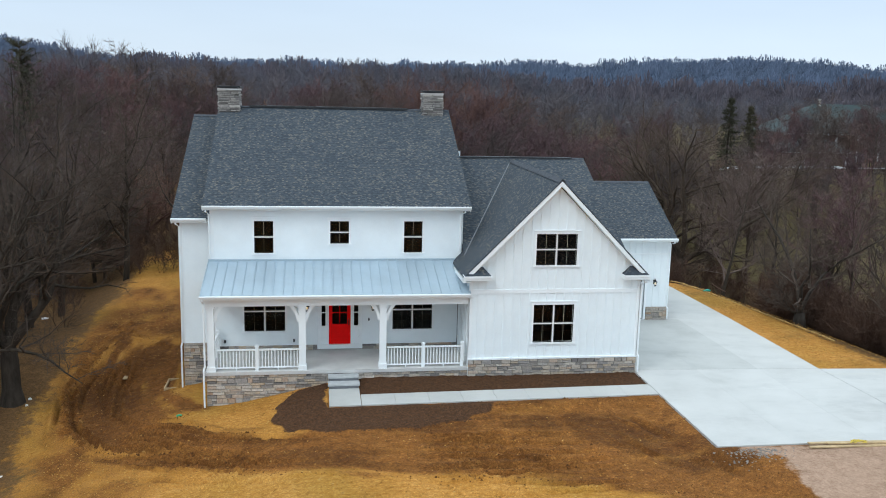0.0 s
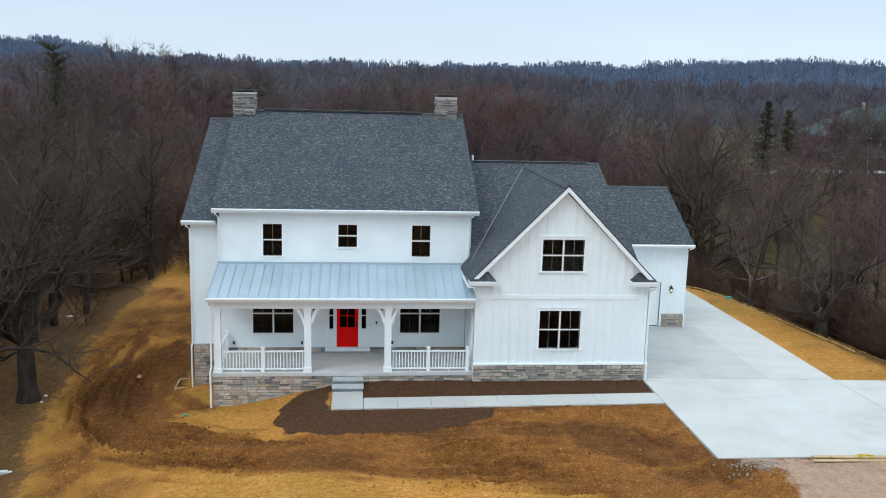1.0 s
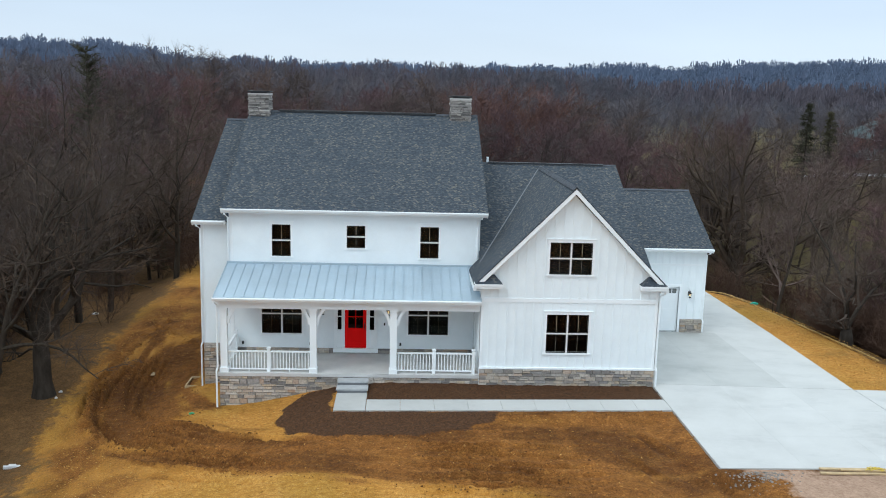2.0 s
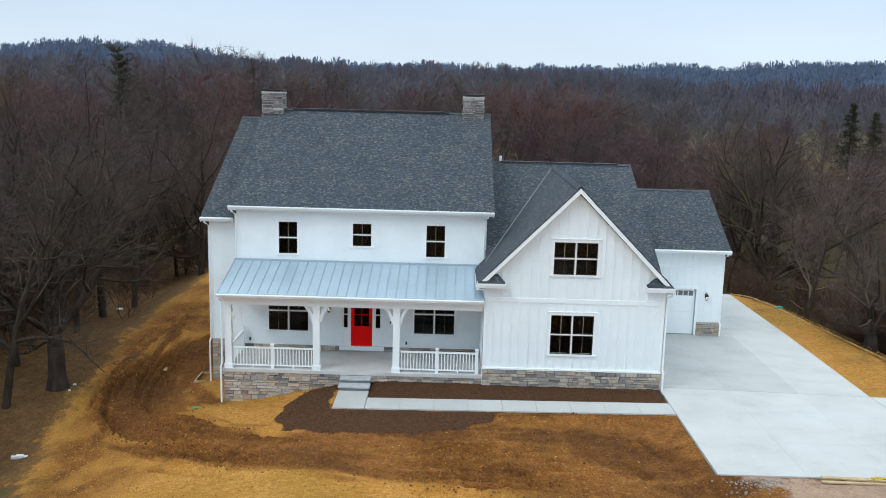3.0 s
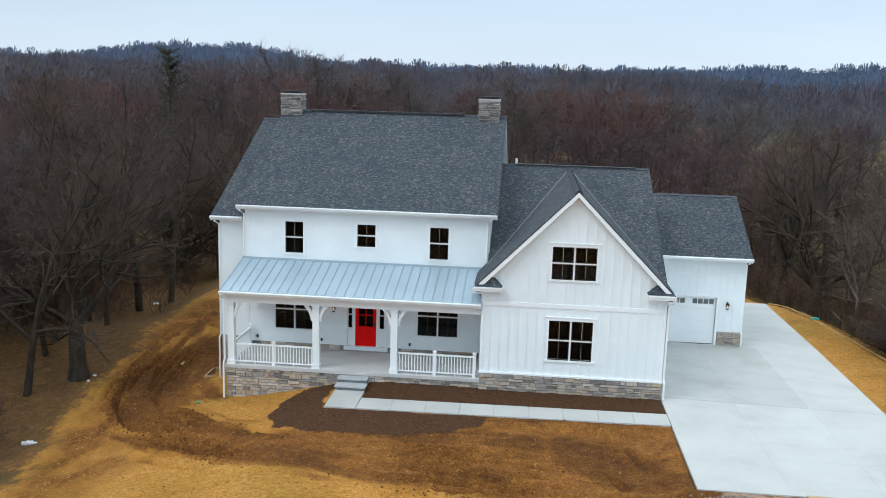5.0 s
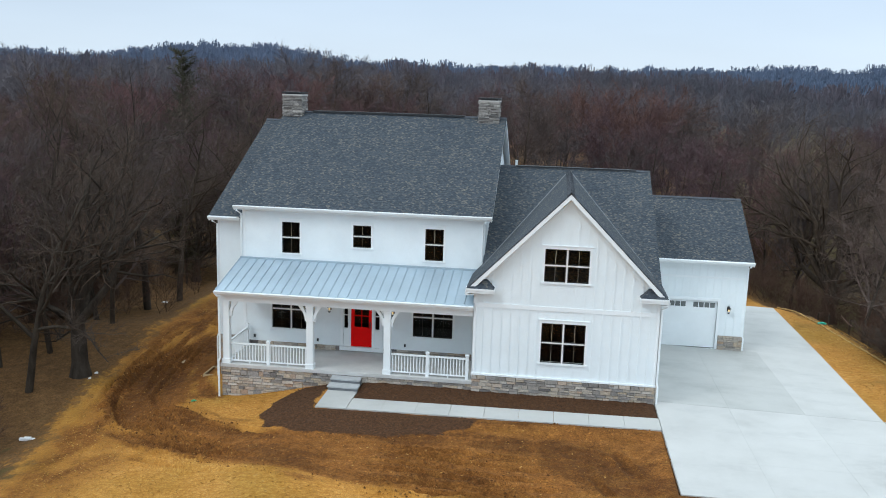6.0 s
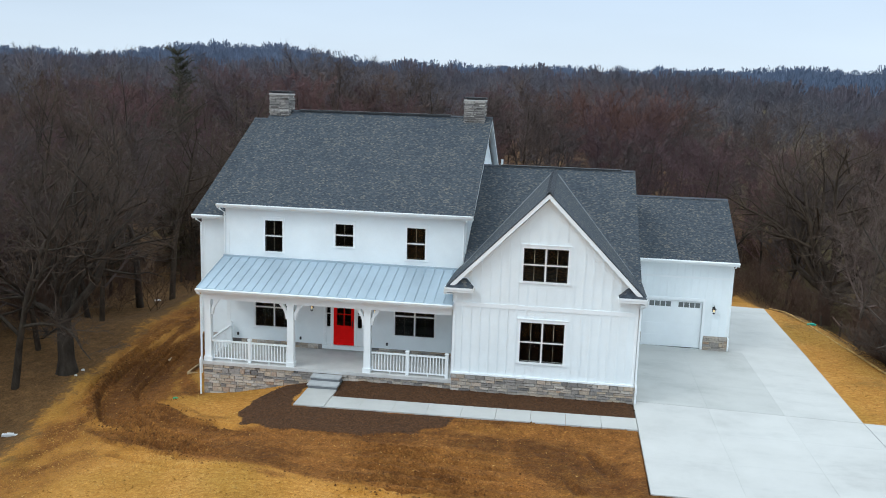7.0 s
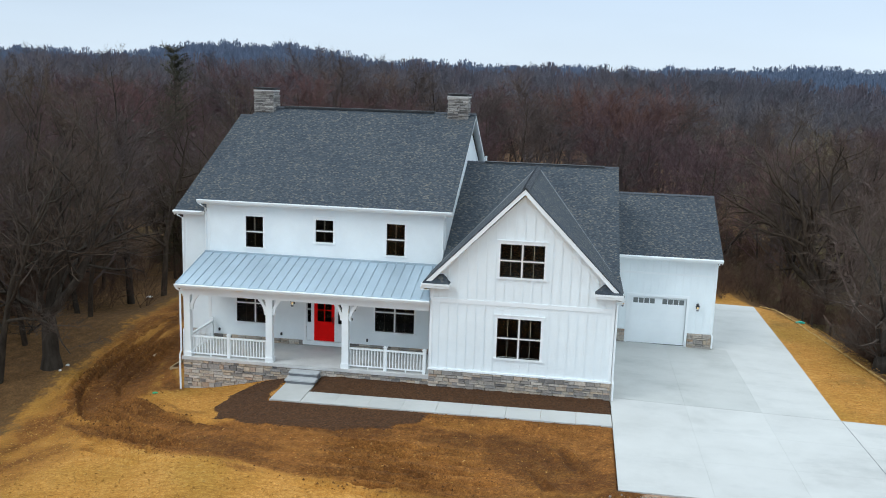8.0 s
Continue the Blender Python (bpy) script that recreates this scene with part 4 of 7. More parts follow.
for a, c in cols:
    part("pane", B().box(a, c, GAY + 0.1, GAY + 0.11, z0 + 0.24, z0 + 0.50), M_FROST, garage_door, "grey frosted pane")


# ---- downspouts ----
def downspout(pts, label="white downspout"):
    b = B()
    b.tube(pts, [0.042] * len(pts), 6)
    return part("downspout", b, M_TRIM, house, label)


downspout([(-10.95, 2.52, 6.98), (-10.95, 2.52, 6.88), (-10.86, 2.88, 6.68), (-10.86, 2.88, 4.8)])
downspout([(0.15, 2.52, 6.98), (0.15, 2.52, 6.88), (0.02, 2.86, 6.7), (0.02, 2.86, 5.1)])
downspout([(-12.25, 2.94, 6.38), (-12.25, 2.94, 6.28), (-12.16, 3.28, 6.1), (-12.16, 3.28, 0.95), (-12.2, 3.2, 0.8), (-12.2, 3.2, -1.15)])
downspout([(-10.86, -0.18, 3.74), (-10.86, -0.18, 3.66), (-10.82, 0.06, 3.5), (-10.82, 0.06, 0.85), (-10.86, 0.0, 0.7), (-10.86, 0.0, -1.0)])
downspout([(7.62, -0.2, 4.38), (7.62, -0.2, 4.3), (7.46, 0.0, 4.15), (7.46, 0.0, 1.1), (7.49, -0.06, 0.95), (7.49, -0.06, 0.25)])
downspout([(12.6, 8.64, 4.46), (12.6, 8.64, 4.38), (12.6, 9.17, 4.2), (12.6, 9.17, 0.75), (12.63, 9.1, 0.65), (12.63, 9.1, 0.05)])


# ---- chimneys ----
def chimney(x0, x1, y0, y1, z0, z1):
    b = B().box(x0 + 0.05, x1 - 0.05, y0 + 0.05, y1 - 0.05, z0, z1 - 0.08)
    ob = part("chimney", b, M_JOINT, house, "grey ledge stone chimney")
    part("chimney_cap", B().box(x0 - 0.03, x1 + 0.03, y0 - 0.03, y1 + 0.03, z1 - 0.02, z1 + 0.04).box(x0 + 0.1, x1 - 0.1, y0 + 0.1, y1 - 0.1, z1 - 0.1, z1 - 0.02), M_FLASH, ob, "dark metal chimney cap")
    part("chimney_crown", B().box(x0 - 0.02, x1 + 0.02, y0 - 0.02, y1 + 0.02, z1 - 0.14, z1 - 0.08), M_SLABDECK, ob, "pale concrete crown")
    return ob


CH = [(-11.08, -10.04, 9.55, 10.5), (-0.98, 0.06, 9.55, 10.5)]
chimneys = [chimney(a, c, y0, y1, 10.0, 12.0) for a, c, y0, y1 in CH]


# ---- wall lanterns ----
def lantern(x, y, z):
    o = thing("wall_lantern", "black wall lantern with clear glass on the white siding", "lantern", (x, y, z), "wall lanterns")
    part("back_plate", B().box(x - 0.06, x + 0.06, y - 0.025, y, z - 0.12, z + 0.12), M_BLACK, o)
    part("arm", B().tube([(x, y - 0.02, z + 0.08), (x, y - 0.1, z + 0.2), (x, y - 0.17, z + 0.16)], [0.014] * 3, 6), M_BLACK, o)
    b = B()
    b.tube([(x, y - 0.17, z + 0.16), (x, y - 0.17, z + 0.10), (x, y - 0.17, z + 0.03)], [0.02, 0.05, 0.12], 8)
    part("hood", b, M_BLACK, o)
    part("glass", B().tube([(x, y - 0.17, z + 0.03), (x, y - 0.17, z - 0.16)], [0.085, 0.06], 8), M_GLASS, o)
    part("bulb", B().tube([(x, y - 0.17, z + 0.0), (x, y - 0.17, z - 0.05), (x, y - 0.17, z - 0.1)], [0.02, 0.032, 0.02], 6), M_BULB, o)
    part("base", B().tube([(x, y - 0.17, z - 0.16), (x, y - 0.17, z - 0.20)], [0.065, 0.05], 8), M_BLACK, o)
    return o


for q in ((11.82, GAY - 0.03, 2.12), (8.2, GAY - 0.03, 2.12), (-6.75, MY - 0.03, 2.62), (-3.85, MY - 0.03, 2.62)):
    lantern(*q)


# ---- ground ----
TRACK = [(14, -6.9), (8, -7.2), (2, -7.5), (-3, -7.2), (-7.5, -5.9), (-11, -4.3), (-14.2, -1.7), (-15.9, 1.2), (-16.7, 5), (-16.6, 9), (-15.6, 14), (-14.5, 22)]


def track_off(x, y):
    """Distance from the middle of the machine track, signed, and how far along it."""
    best, along, run = (1e9, 1), 0, 0
    for (ax, ay), (bx, by) in zip(TRACK, TRACK[1:]):
        ux, uy = bx - ax, by - ay
        ll = math.hypot(ux, uy)
        t = max(0, min(1, ((x - ax) * ux + (y - ay) * uy) / ll ** 2))
        qx, qy = x - ax - t * ux, y - ay - t * uy
        d = math.hypot(qx, qy)
        if d < best[0]:
            best, along = (d, 1 if ux * qy - uy * qx > 0 else -1), run + t * ll
        run += ll
    return best[0] * best[1], along


RUTS = ((-1.8, 0.12), (-1.3, 0.13), (-0.95, 0.10), (-0.45, 0.11), (0.1, 0.10), (0.5, 0.14), (0.95, 0.11), (1.4, 0.10), (1.9, 0.14), (2.45, 0.11))


def rut_power(c, along):
    """How deep the wheels cut at this offset, this far along the track."""
    p = max(0, 0.15 + 2.4 * nz(along, c, 0.17, 6.6)) * (0.6 + 1.0 * math.exp(-((along - 27) / 7) ** 2))
    if c in (-1.3, 0.5, 1.9):
        p = max(p, (0.75 + 0.9 * nz(along, c, 0.5, 2.2)) * ss(19, 24, along) * ss(42, 36, along))
    return p


def nz(x, y, s, seed=0.0):
    return noise.noise((x * s, y * s, seed))


BOXES, KEEP = {}, []


def inside(x, y, poly):
    """Signed distance to a polygon, positive inside; far outside it is cut short."""
    box = BOXES.get(id(poly))
    if box is None:
        box = BOXES[id(poly)] = (min(p[0] for p in poly) - 2, max(p[0] for p in poly) + 2, min(p[1] for p in poly) - 2, max(p[1] for p in poly) + 2)
        KEEP.append(poly)
    if not (box[0] < x < box[1] and box[2] < y < box[3]):
        return -2.0
    d, inn = 1e9, False
    for (ax, ay), (bx, by) in zip(poly, poly[1:] + poly[:1]):
        ux, uy = bx - ax, by - ay
        t = max(0, min(1, ((x - ax) * ux + (y - ay) * uy) / (ux * ux + uy * uy)))
        d = min(d, math.hypot(x - ax - t * ux, y - ay - t * uy))
        if (ay > y) != (by > y) and x < ax + (y - ay) / (by - ay) * ux:
            inn = not inn
    return d if inn else -d


MULCH1 = [(-4.6, -1.5), (7.5, -1.5), (7.5, 0.2), (-4.6, 0.2)]
MULCH2 = [(-5.9, 0.2), (-7.3, -0.1), (-8.0, -1.6), (-8.05, -3.4), (-7.3, -4.3), (-5.6, -5.0), (-2.7, -4.7), (-0.7, -4.2), (0.3, -3.3), (0.7, -2.72), (-5.8, -2.7)]
EARTH = [(-16.3, 14.0), (-16.9, 13.6), (-17.3, 10.4), (-17.6, 6.6), (-17.6, 3.7), (-17.2, 1.4), (-16.3, -0.7), (-12.9, -4.7), (-9.9, -6.7), (-7.7, -7.7), (-4.7, -8.8), (-2.1, -9.2), (4, -10.6), (7.5, -13.5), (11.5, -14.5), (11.5, -6.8), (8.4, -6.8),
         (8.4, -2.45), (-5.8, -2.45), (-7.8, -4.2), (-9.9, -2.6), (-11.4, -1.1), (-10.9, 0.3), (-12.2, 3.3), (-12.2, 9.3), (-13.2, 9.4), (-14.4, 10.6), (-15.3, 11.4)]
GRAVEL = [(8.5, -7.9), (34, -7.9), (34, -60), (12.4, -60), (9.0, -11)]
DAMP = [(2.2, -4.4), (3.4, -3.9), (5.2, -3.6), (5.7, -5.2), (7.6, -7.4), (8.6, -8.0), (8.3, -9.6), (6.0, -9.3), (4.2, -7.4), (3.2, -6.6), (2.5, -6.1)]
EDGE_L = [(44, -18.4), (33, -19.3), (20, -18.7), (11, -18.8), (6.2, -18.7), (2.3, -18.2), (0, -18.1), (-4, -17.0), (-7.8, -16.3), (-16, -15)]


def left_edge(y):
    """Where the straw gives way to the woodland floor."""
    for (ya, xa), (yb, xb) in zip(EDGE_L, EDGE_L[1:]):
        if yb <= y <= ya:
            return xa + (xb - xa) * (ya - y) / (ya - yb)
    return EDGE_L[0][1] if y > 44 else EDGE_L[-1][1]


DRIVE = [(7.45, FRONT), (30, FRONT), (30, CROSS), (EDGE, CROSS), (edge_x(BACK), BACK), (7.45, BACK)]
WALKP = [(-5.85, -2.72), (7.45, -2.72), (7.45, -1.55), (-4.6, -1.55), (-4.6, -0.7), (-5.85, -0.7)]


def axis_lines(lo, hi, fine, far):
    mid = list(np.arange(lo, hi + 1e-6, fine))
    out, s, p = [], fine, hi
    while p < far:
        s *= 1.22
        p += s
        out.append(p)
    neg, s, p = [], fine, lo
    while p > -far:
        s *= 1.22
        p -= s
        neg.append(p)
    return neg[::-1] + mid + out


def ground_point(x, y):
    """Height and the weights of dirt, mulch, leaf litter, gravel and grass."""
    near = -30 < x < 34 and -60 < y < 40
    z = lie(x, y)
    dirt = mulch = gravel = grass = damp_shade = 0.0
    litter = 1.0
    n1 = nz(x, y, 0.35, 3.1)
    n2 = nz(x, y, 1.3, 7.7)
    if near:
        off, along = track_off(x, y)
        wob = n1 * 1.0 + n2 * 0.35
        streak = noise.noise((along * 0.22, off * 1.5, 4.4)) + 0.5 * noise.noise((along * 0.6, off * 4.0, 1.4))
        e_in = inside(x, y, EARTH)
        dirt = ss(-0.8, 1.1, e_in + wob * 0.5 + streak * 0.9) * (0.78 + 0.22 * ss(0, 2.0, e_in))
        dirt = min(1, max(0, dirt * (0.98 + 0.5 * streak)))
        if e_in < 0.6 and x < -8 and y < 24:
            dirt = max(dirt, ss(-8, -15, x) * (0.57 + 0.13 * ss(4, 12, y) + 0.5 * n1 + 0.3 * n2) * (1 - 0.5 * ss(-16, -8, x) * ss(-6, -10, y)))
        if -8 < x < 9.5 and -12 < y < -2.6:
            lim = -7.6 - 0.16 * (x + 6) + 0.8 * wob
            dirt = max(dirt, (0.86 + 0.25 * streak) * ss(-7.5, -5.0, x) * ss(lim - 1.0, lim + 0.4, y))
        damp_shade = 0.7 * ss(-0.3, 0.35, inside(x, y, DAMP) + wob * 0.9 + 0.5 * streak)
        damp_shade = max(damp_shade, 0.55 * ss(0.15, 0.5, streak + 0.6 * n1) * ss(-9.5, -8, y))
        damp_shade = max(damp_shade, (0.62 + 0.5 * n1) * ss(0.0, 0.8, e_in) * ss(-11.5, -14.5, x) * ss(-5, -1, y) * ss(16, 11, y))
        m = max(inside(x, y, MULCH1) + 0.05, inside(x, y, MULCH2) + n1 * 0.4 + n2 * 0.28)
        mulch = ss(-0.06, 0.12, m)
        if -4.6 < x < 7.5 and -1.5 < y < 0.6:
            z += 0.17 * ss(-1.45, -0.3, y)
        if mulch > 0:
            z += 0.05 * mulch + 0.03 * nz(x, y, 4, 2) * mulch
        if e_in > -1.2 and mulch < 0.5:
            k = ss(-1.2, 0.4, e_in)
            rut = 0.0
            for c, w in RUTS:
                o = off + 0.45 * nz(along, 0, 0.13, c * 3) - c
                u = o / w
                if abs(u) < 2.6:
                    power = rut_power(c, along)
                    # shade in the rut bottoms, painted through the same weight as damp soil
                    damp_shade = max(damp_shade, min(0.9, power * 0.85 * math.exp(-u * u)) * k)
                    rut += power * (math.exp(-u * u) * -0.20 + math.exp(-(abs(u) - 1.5) ** 2 * 4) * (0.13 + 0.14 * nz(x, y, 2.6, 8)))
            z += rut * k
            z += k * (0.03 * nz(x, y, 1.7, 5) + 0.03 * nz(x, y, 3.7, 9))
            # thrown-up clods along the outer edge
            ridge = math.exp(-((e_in - 0.35) / 0.4) ** 2) * (1 if x < -14 else 0.2)
            z += ridge * (0.05 + 0.34 * max(0, nz(x, y, 2.4, 13)))
        else:
            z += 0.025 * nz(x, y, 2.1, 4)
        # two compacted wheel lines from the street to the walk
        for c in (0.35, 2.75):
            u = (x - c - 0.12 * nz(y, 0, 0.4, c)) / 0.2
            if abs(u) < 2 and -9.3 < y < -3.4 and mulch < 0.3:
                g_ = math.exp(-u * u) * ss(-3.4, -4.2, y) * ss(-9.3, -8.0, y)
                z -= 0.03 * g_
                damp_shade *= 1 - 0.9 * g_
                dirt = max(dirt, 0.9 * g_)
        # tyre ruts slanting from the walk to the corner of the driveway
        if 3 < x < 10 and -10 < y < -4:
            for c in (-0.8, 0.55):
                o = (x - 5.6 + 0.42 * (y + 6.5)) * 0.92 - c + 0.35 * nz(y, c, 0.45, 3) + 0.1 * nz(x, y, 2.2, 12)
                u = o / (0.2 + 0.12 * nz(y, c, 0.9, 5))
                if abs(u) < 2.6:
                    p_ = max(0, 0.45 + 1.3 * nz(y, c, 0.55, 9.1)) * ss(-4, -5, y)
                    # these ruts get their shade as darker soil colour too
                    damp_shade = max(damp_shade, min(0.95, p_ * 1.2 * math.exp(-u * u)))
                    z += p_ * (-0.12 * math.exp(-u * u) + 0.10 * math.exp(-(abs(u) - 1.5) ** 2 * 4))
        gravel = ss(-0.4, 0.7, inside(x, y, GRAVEL) + wob * 1.3)
        el = left_edge(y) + 0.1 + wob * 0.7
        er = bank_edge(y) + wob * 0.4
        litter = max(ss(el + 1.5, el - 1.6, x), ss(er - 0.3, er + 0.5, x), ss(20.5, 23, y + wob - 8 * ss(8, 13, x) - 21 * ss(-11, -13, x)))
        dirt *= 1 - litter
        damp_shade *= 1 - litter
        # under slabs and house the soil stays low
        d = max(inside(x, y, DRIVE), inside(x, y, WALKP))
        if d > 0.0:
            z = min(z, drive_z(x, y) - 0.16 if inside(x, y, DRIVE) > 0 else walk_z(x) - 0.14)
        elif d > -1.2:
            lev = drive_z(x, y) if inside(x, y, DRIVE) > -1.2 else walk_z(x)
            k = ss(-1.2, -0.1, d)
            z = min(z * (1 - k) + (lev - 0.04 + 0.3 * (z - lie(x, y))) * k, lev - 0.025 + 0.4 * (1 - k))
    if x > 26 and y > 24:
        grass = ss(24, 34, y + n1 * 6) * ss(26, 34, x + n1 * 6)
    if x > 15 and 14 < y < 60 and x < 27:
        grass = max(grass, 0.85 * ss(0.6, 2.2, x - bank_edge(y)) * ss(-0.35, 0.25, n1 + 0.02 * (y - 26)) * ss(15, 19, y))
    if 16.3 < x < bank_edge(y) + 0.6 and 0.4 < y < 24:
        grass = max(grass, 0.27 + 0.22 * n1 + 0.2 * n2)
    if near and x > 17 and y < 20:
        grass = max(grass, 0.4 * ss(0.0, 0.3, n1) * ss(1.0, 3.0, x - bank_edge(y)))
    if near and x < -14 and y < 2:
        grass = max(grass, 0.75 * ss(2, -3, y) * ss(-0.2, 0.3, n1 + 0.5 * n2) * ss(left_edge(y) + 1.6, left_edge(y) - 0.8, x))
    if y > 24 and -60 < x < -12:
        grass = max(grass, 0.6 * ss(0.05, 0.3, nz(x, y, 0.06, 21)) * ss(70, 50, y))
    return z, dirt, mulch, litter, gravel, grass, damp_shade


gx, gy = axis_lines(-18.8, 9.6, 0.09, 4200), axis_lines(-10.6, 12.5, 0.09, 4200)
gverts, w1, w2 = [], [], []
for y in gy:
    for x in gx:
        z, a, b_, c, d, e, dm = ground_point(x, y)
        gverts.append((x, y, z))
        w1.append((a, b_, c, 1))
        w2.append((d, e, dm, 1))
W = len(gx)
gfaces = [(j * W + i, j * W + i + 1, (j + 1) * W + i + 1, (j + 1) * W + i) for j in range(len(gy) - 1) for i in range(W - 1)]
gme = bpy.data.meshes.new("ground")
gme.from_pydata(gverts, [], gfaces)
for nm, w in (("soil", w1), ("cover", w2)):
    at = gme.color_attributes.new(nm, "FLOAT_COLOR", "POINT")
    at.data.foreach_set("color", np.array(w, dtype=np.float32).ravel())
gme.polygons.foreach_set("use_smooth", [True] * len(gme.polygons))


def ground_material():
    m, n, l, b = material("bare_soil_and_straw", 0.95, 0, 0.2)
    co = n.new("ShaderNodeTexCoord")
    P = co.outputs["Object"]
    s1 = n.new("ShaderNodeVertexColor")
    s1.layer_name = "soil"
    s2 = n.new("ShaderNodeVertexColor")
    s2.layer_name = "cover"
    p1, p2 = n.new("ShaderNodeSeparateColor"), n.new("ShaderNodeSeparateColor")
    l.new(s1.outputs[0], p1.inputs[0])
    l.new(s2.outputs[0], p2.inputs[0])
    big = noise_node(n, l, 0.35, 5, 0.65, P)
    mid = noise_node(n, l, 2.2, 5, 0.7, P)
    fine = noise_node(n, l, 11, 7, 0.78, P)
    mp = n.new("ShaderNodeMapping")
    mp.inputs["Scale"].default_value = (2.6, 5.0, 4)
    mp.inputs["Rotation"].default_value = (0, 0, 0.12)
    l.new(P, mp.inputs[0])
    strands = noise_node(n, l, 1.5, 7, 0.75, mp.outputs[0])

    def blend(noise_out, w, spread, soft=0.3):
        """A weight sharpened and broken up by noise."""
        a = n.new("ShaderNodeMath")
        a.operation = "MULTIPLY_ADD"
        l.new(noise_out, a.inputs[0])
        a.inputs[1].default_value = spread
        s = n.new("ShaderNodeMath")
        s.operation = "SUBTRACT"
        l.new(w, s.inputs[0])
        s.inputs[1].default_value = spread * 0.5
        l.new(s.outputs[0], a.inputs[2])
        r = n.new("ShaderNodeMapRange")
        r.interpolation_type = "SMOOTHSTEP"
        r.inputs["From Min"].default_value, r.inputs["From Max"].default_value = 0.5 - soft, 0.5 + soft
        l.new(a.outputs[0], r.inputs[0])
        return r.outputs[0]

    straw = ramp_node(n, l, strands.outputs["Fac"], [(0.26, (0.300, 0.125, 0.024)), (0.45, (0.436, 0.202, 0.045)), (0.58, (0.522, 0.264, 0.071)), (0.76, (0.640, 0.366, 0.122))])
    strawv = ramp_node(n, l, big.outputs["Fac"], [(0.3, (0.80, 0.76, 0.66)), (0.5, (0.98, 0.96, 0.91)), (0.68, (1.1, 1.12, 1.25))])
    straw_a = mix_node(n, l, 1, straw.outputs[0], strawv.outputs[0], "MULTIPLY")
    wide = noise_node(n, l, 0.11, 3, 0.6, P)
    green = ramp_node(n, l, wide.outputs["Fac"], [(0.46, (1, 1, 1)), (0.62, (0.78, 0.87, 0.74))])
    straw_a = mix_node(n, l, 1, straw_a, green.outputs[0], "MULTIPLY")
    dirt = ramp_node(n, l, mid.outputs["Fac"], [(0.25, (0.192, 0.075, 0.016)), (0.45, (0.292, 0.117, 0.027)), (0.6, (0.360, 0.153, 0.037)), (0.8, (0.442, 0.204, 0.058))])
    dirtv = ramp_node(n, l, big.outputs["Fac"], [(0.35, (0.72, 0.69, 0.66)), (0.5, (0.97, 0.97, 0.97)), (0.7, (1.15, 1.12, 1.06))])
    dirtf = ramp_node(n, l, fine.outputs["Fac"], [(0.33, (0.52, 0.50, 0.49)), (0.5, (0.96, 0.96, 0.96)), (0.66, (1.34, 1.36, 1.38))])
    strawf = ramp_node(n, l, fine.outputs["Fac"], [(0.30, (0.66, 0.62, 0.56)), (0.45, (0.94, 0.93, 0.91)), (0.52, (1, 1, 1)), (0.68, (1.25, 1.27, 1.32))])
    straw_c = mix_node(n, l, 1, straw_a, strawf.outputs[0], "MULTIPLY")
    dirt_c = mix_node(n, l, 1, dirt.outputs[0], dirtv.outputs[0], "MULTIPLY")
    dirt_c = mix_node(n, l, 1, dirt_c, dirtf.outputs[0], "MULTIPLY")
    grit = noise_node(n, l, 26, 4, 0.75, P)
    gritr = ramp_node(n, l, grit.outputs["Fac"], [(0.34, (0.72, 0.70, 0.64)), (0.5, (1.0, 0.99, 0.88)), (0.66, (1.28, 1.26, 1.1))])
    straw_c = mix_node(n, l, 1, straw_c, gritr.outputs[0], "MULTIPLY")
    gritd = ramp_node(n, l, grit.outputs["Fac"], [(0.34, (0.58, 0.55, 0.52)), (0.5, (1.0, 0.98, 0.92)), (0.66, (1.45, 1.42, 1.3))])
    dirt_c = mix_node(n, l, 1, dirt_c, gritd.outputs[0], "MULTIPLY")
    lump = n.new("ShaderNodeTexVoronoi")
    lump.feature = "F1"
    lump.inputs["Scale"].default_value = 5.5
    lump.inputs["Detail"].default_value = 2.0
    l.new(P, lump.inputs["Vector"])
    # shade between the lumps, painted as darker soil towards cell edges
    crevice_shade = ramp_node(n, l, lump.outputs["Distance"], [(0.1, (1.15, 1.15, 1.15)), (0.45, (0.95, 0.95, 0.95)), (0.75, (0.5, 0.48, 0.46))])
    dirt_c = mix_node(n, l, 0.6, dirt_c, mix_node(n, l, 1, dirt_c, crevice_shade.outputs[0], "MULTIPLY"))
    # darkens wet soil, and paints the shade inside ruts
    damp_shade_tint = mix_node(n, l, p2.outputs[2], (1, 1, 1), (0.40, 0.37, 0.37))
    dirt_c = mix_node(n, l, 1, dirt_c, damp_shade_tint, "MULTIPLY")
    # scattered straw over the dirt
    sc = n.new("ShaderNodeMapRange")
    sc.inputs["From Min"].default_value, sc.inputs["From Max"].default_value = 0.54, 0.68
    l.new(strands.outputs["Fac"], sc.inputs[0])
    half = n.new("ShaderNodeMath")
    half.operation = "MULTIPLY"
    l.new(sc.outputs[0], half.inputs[0])
    half.inputs[1].default_value = 0.22
    dirt_c = mix_node(n, l, half.outputs[0], dirt_c, straw_c)
    mulch = ramp_node(n, l, fine.outputs["Fac"], [(0.3, (0.022, 0.009, 0.004)), (0.5, (0.074, 0.034, 0.015)), (0.72, (0.155, 0.075, 0.033))])
    litter = ramp_node(n, l, mid.outputs["Fac"], [(0.25, (0.076, 0.040, 0.015)), (0.5, (0.138, 0.073, 0.028)), (0.75, (0.205, 0.113, 0.044))])
    litter_c = mix_node(n, l, 1, litter.outputs[0], dirtf.outputs[0], "MULTIPLY")
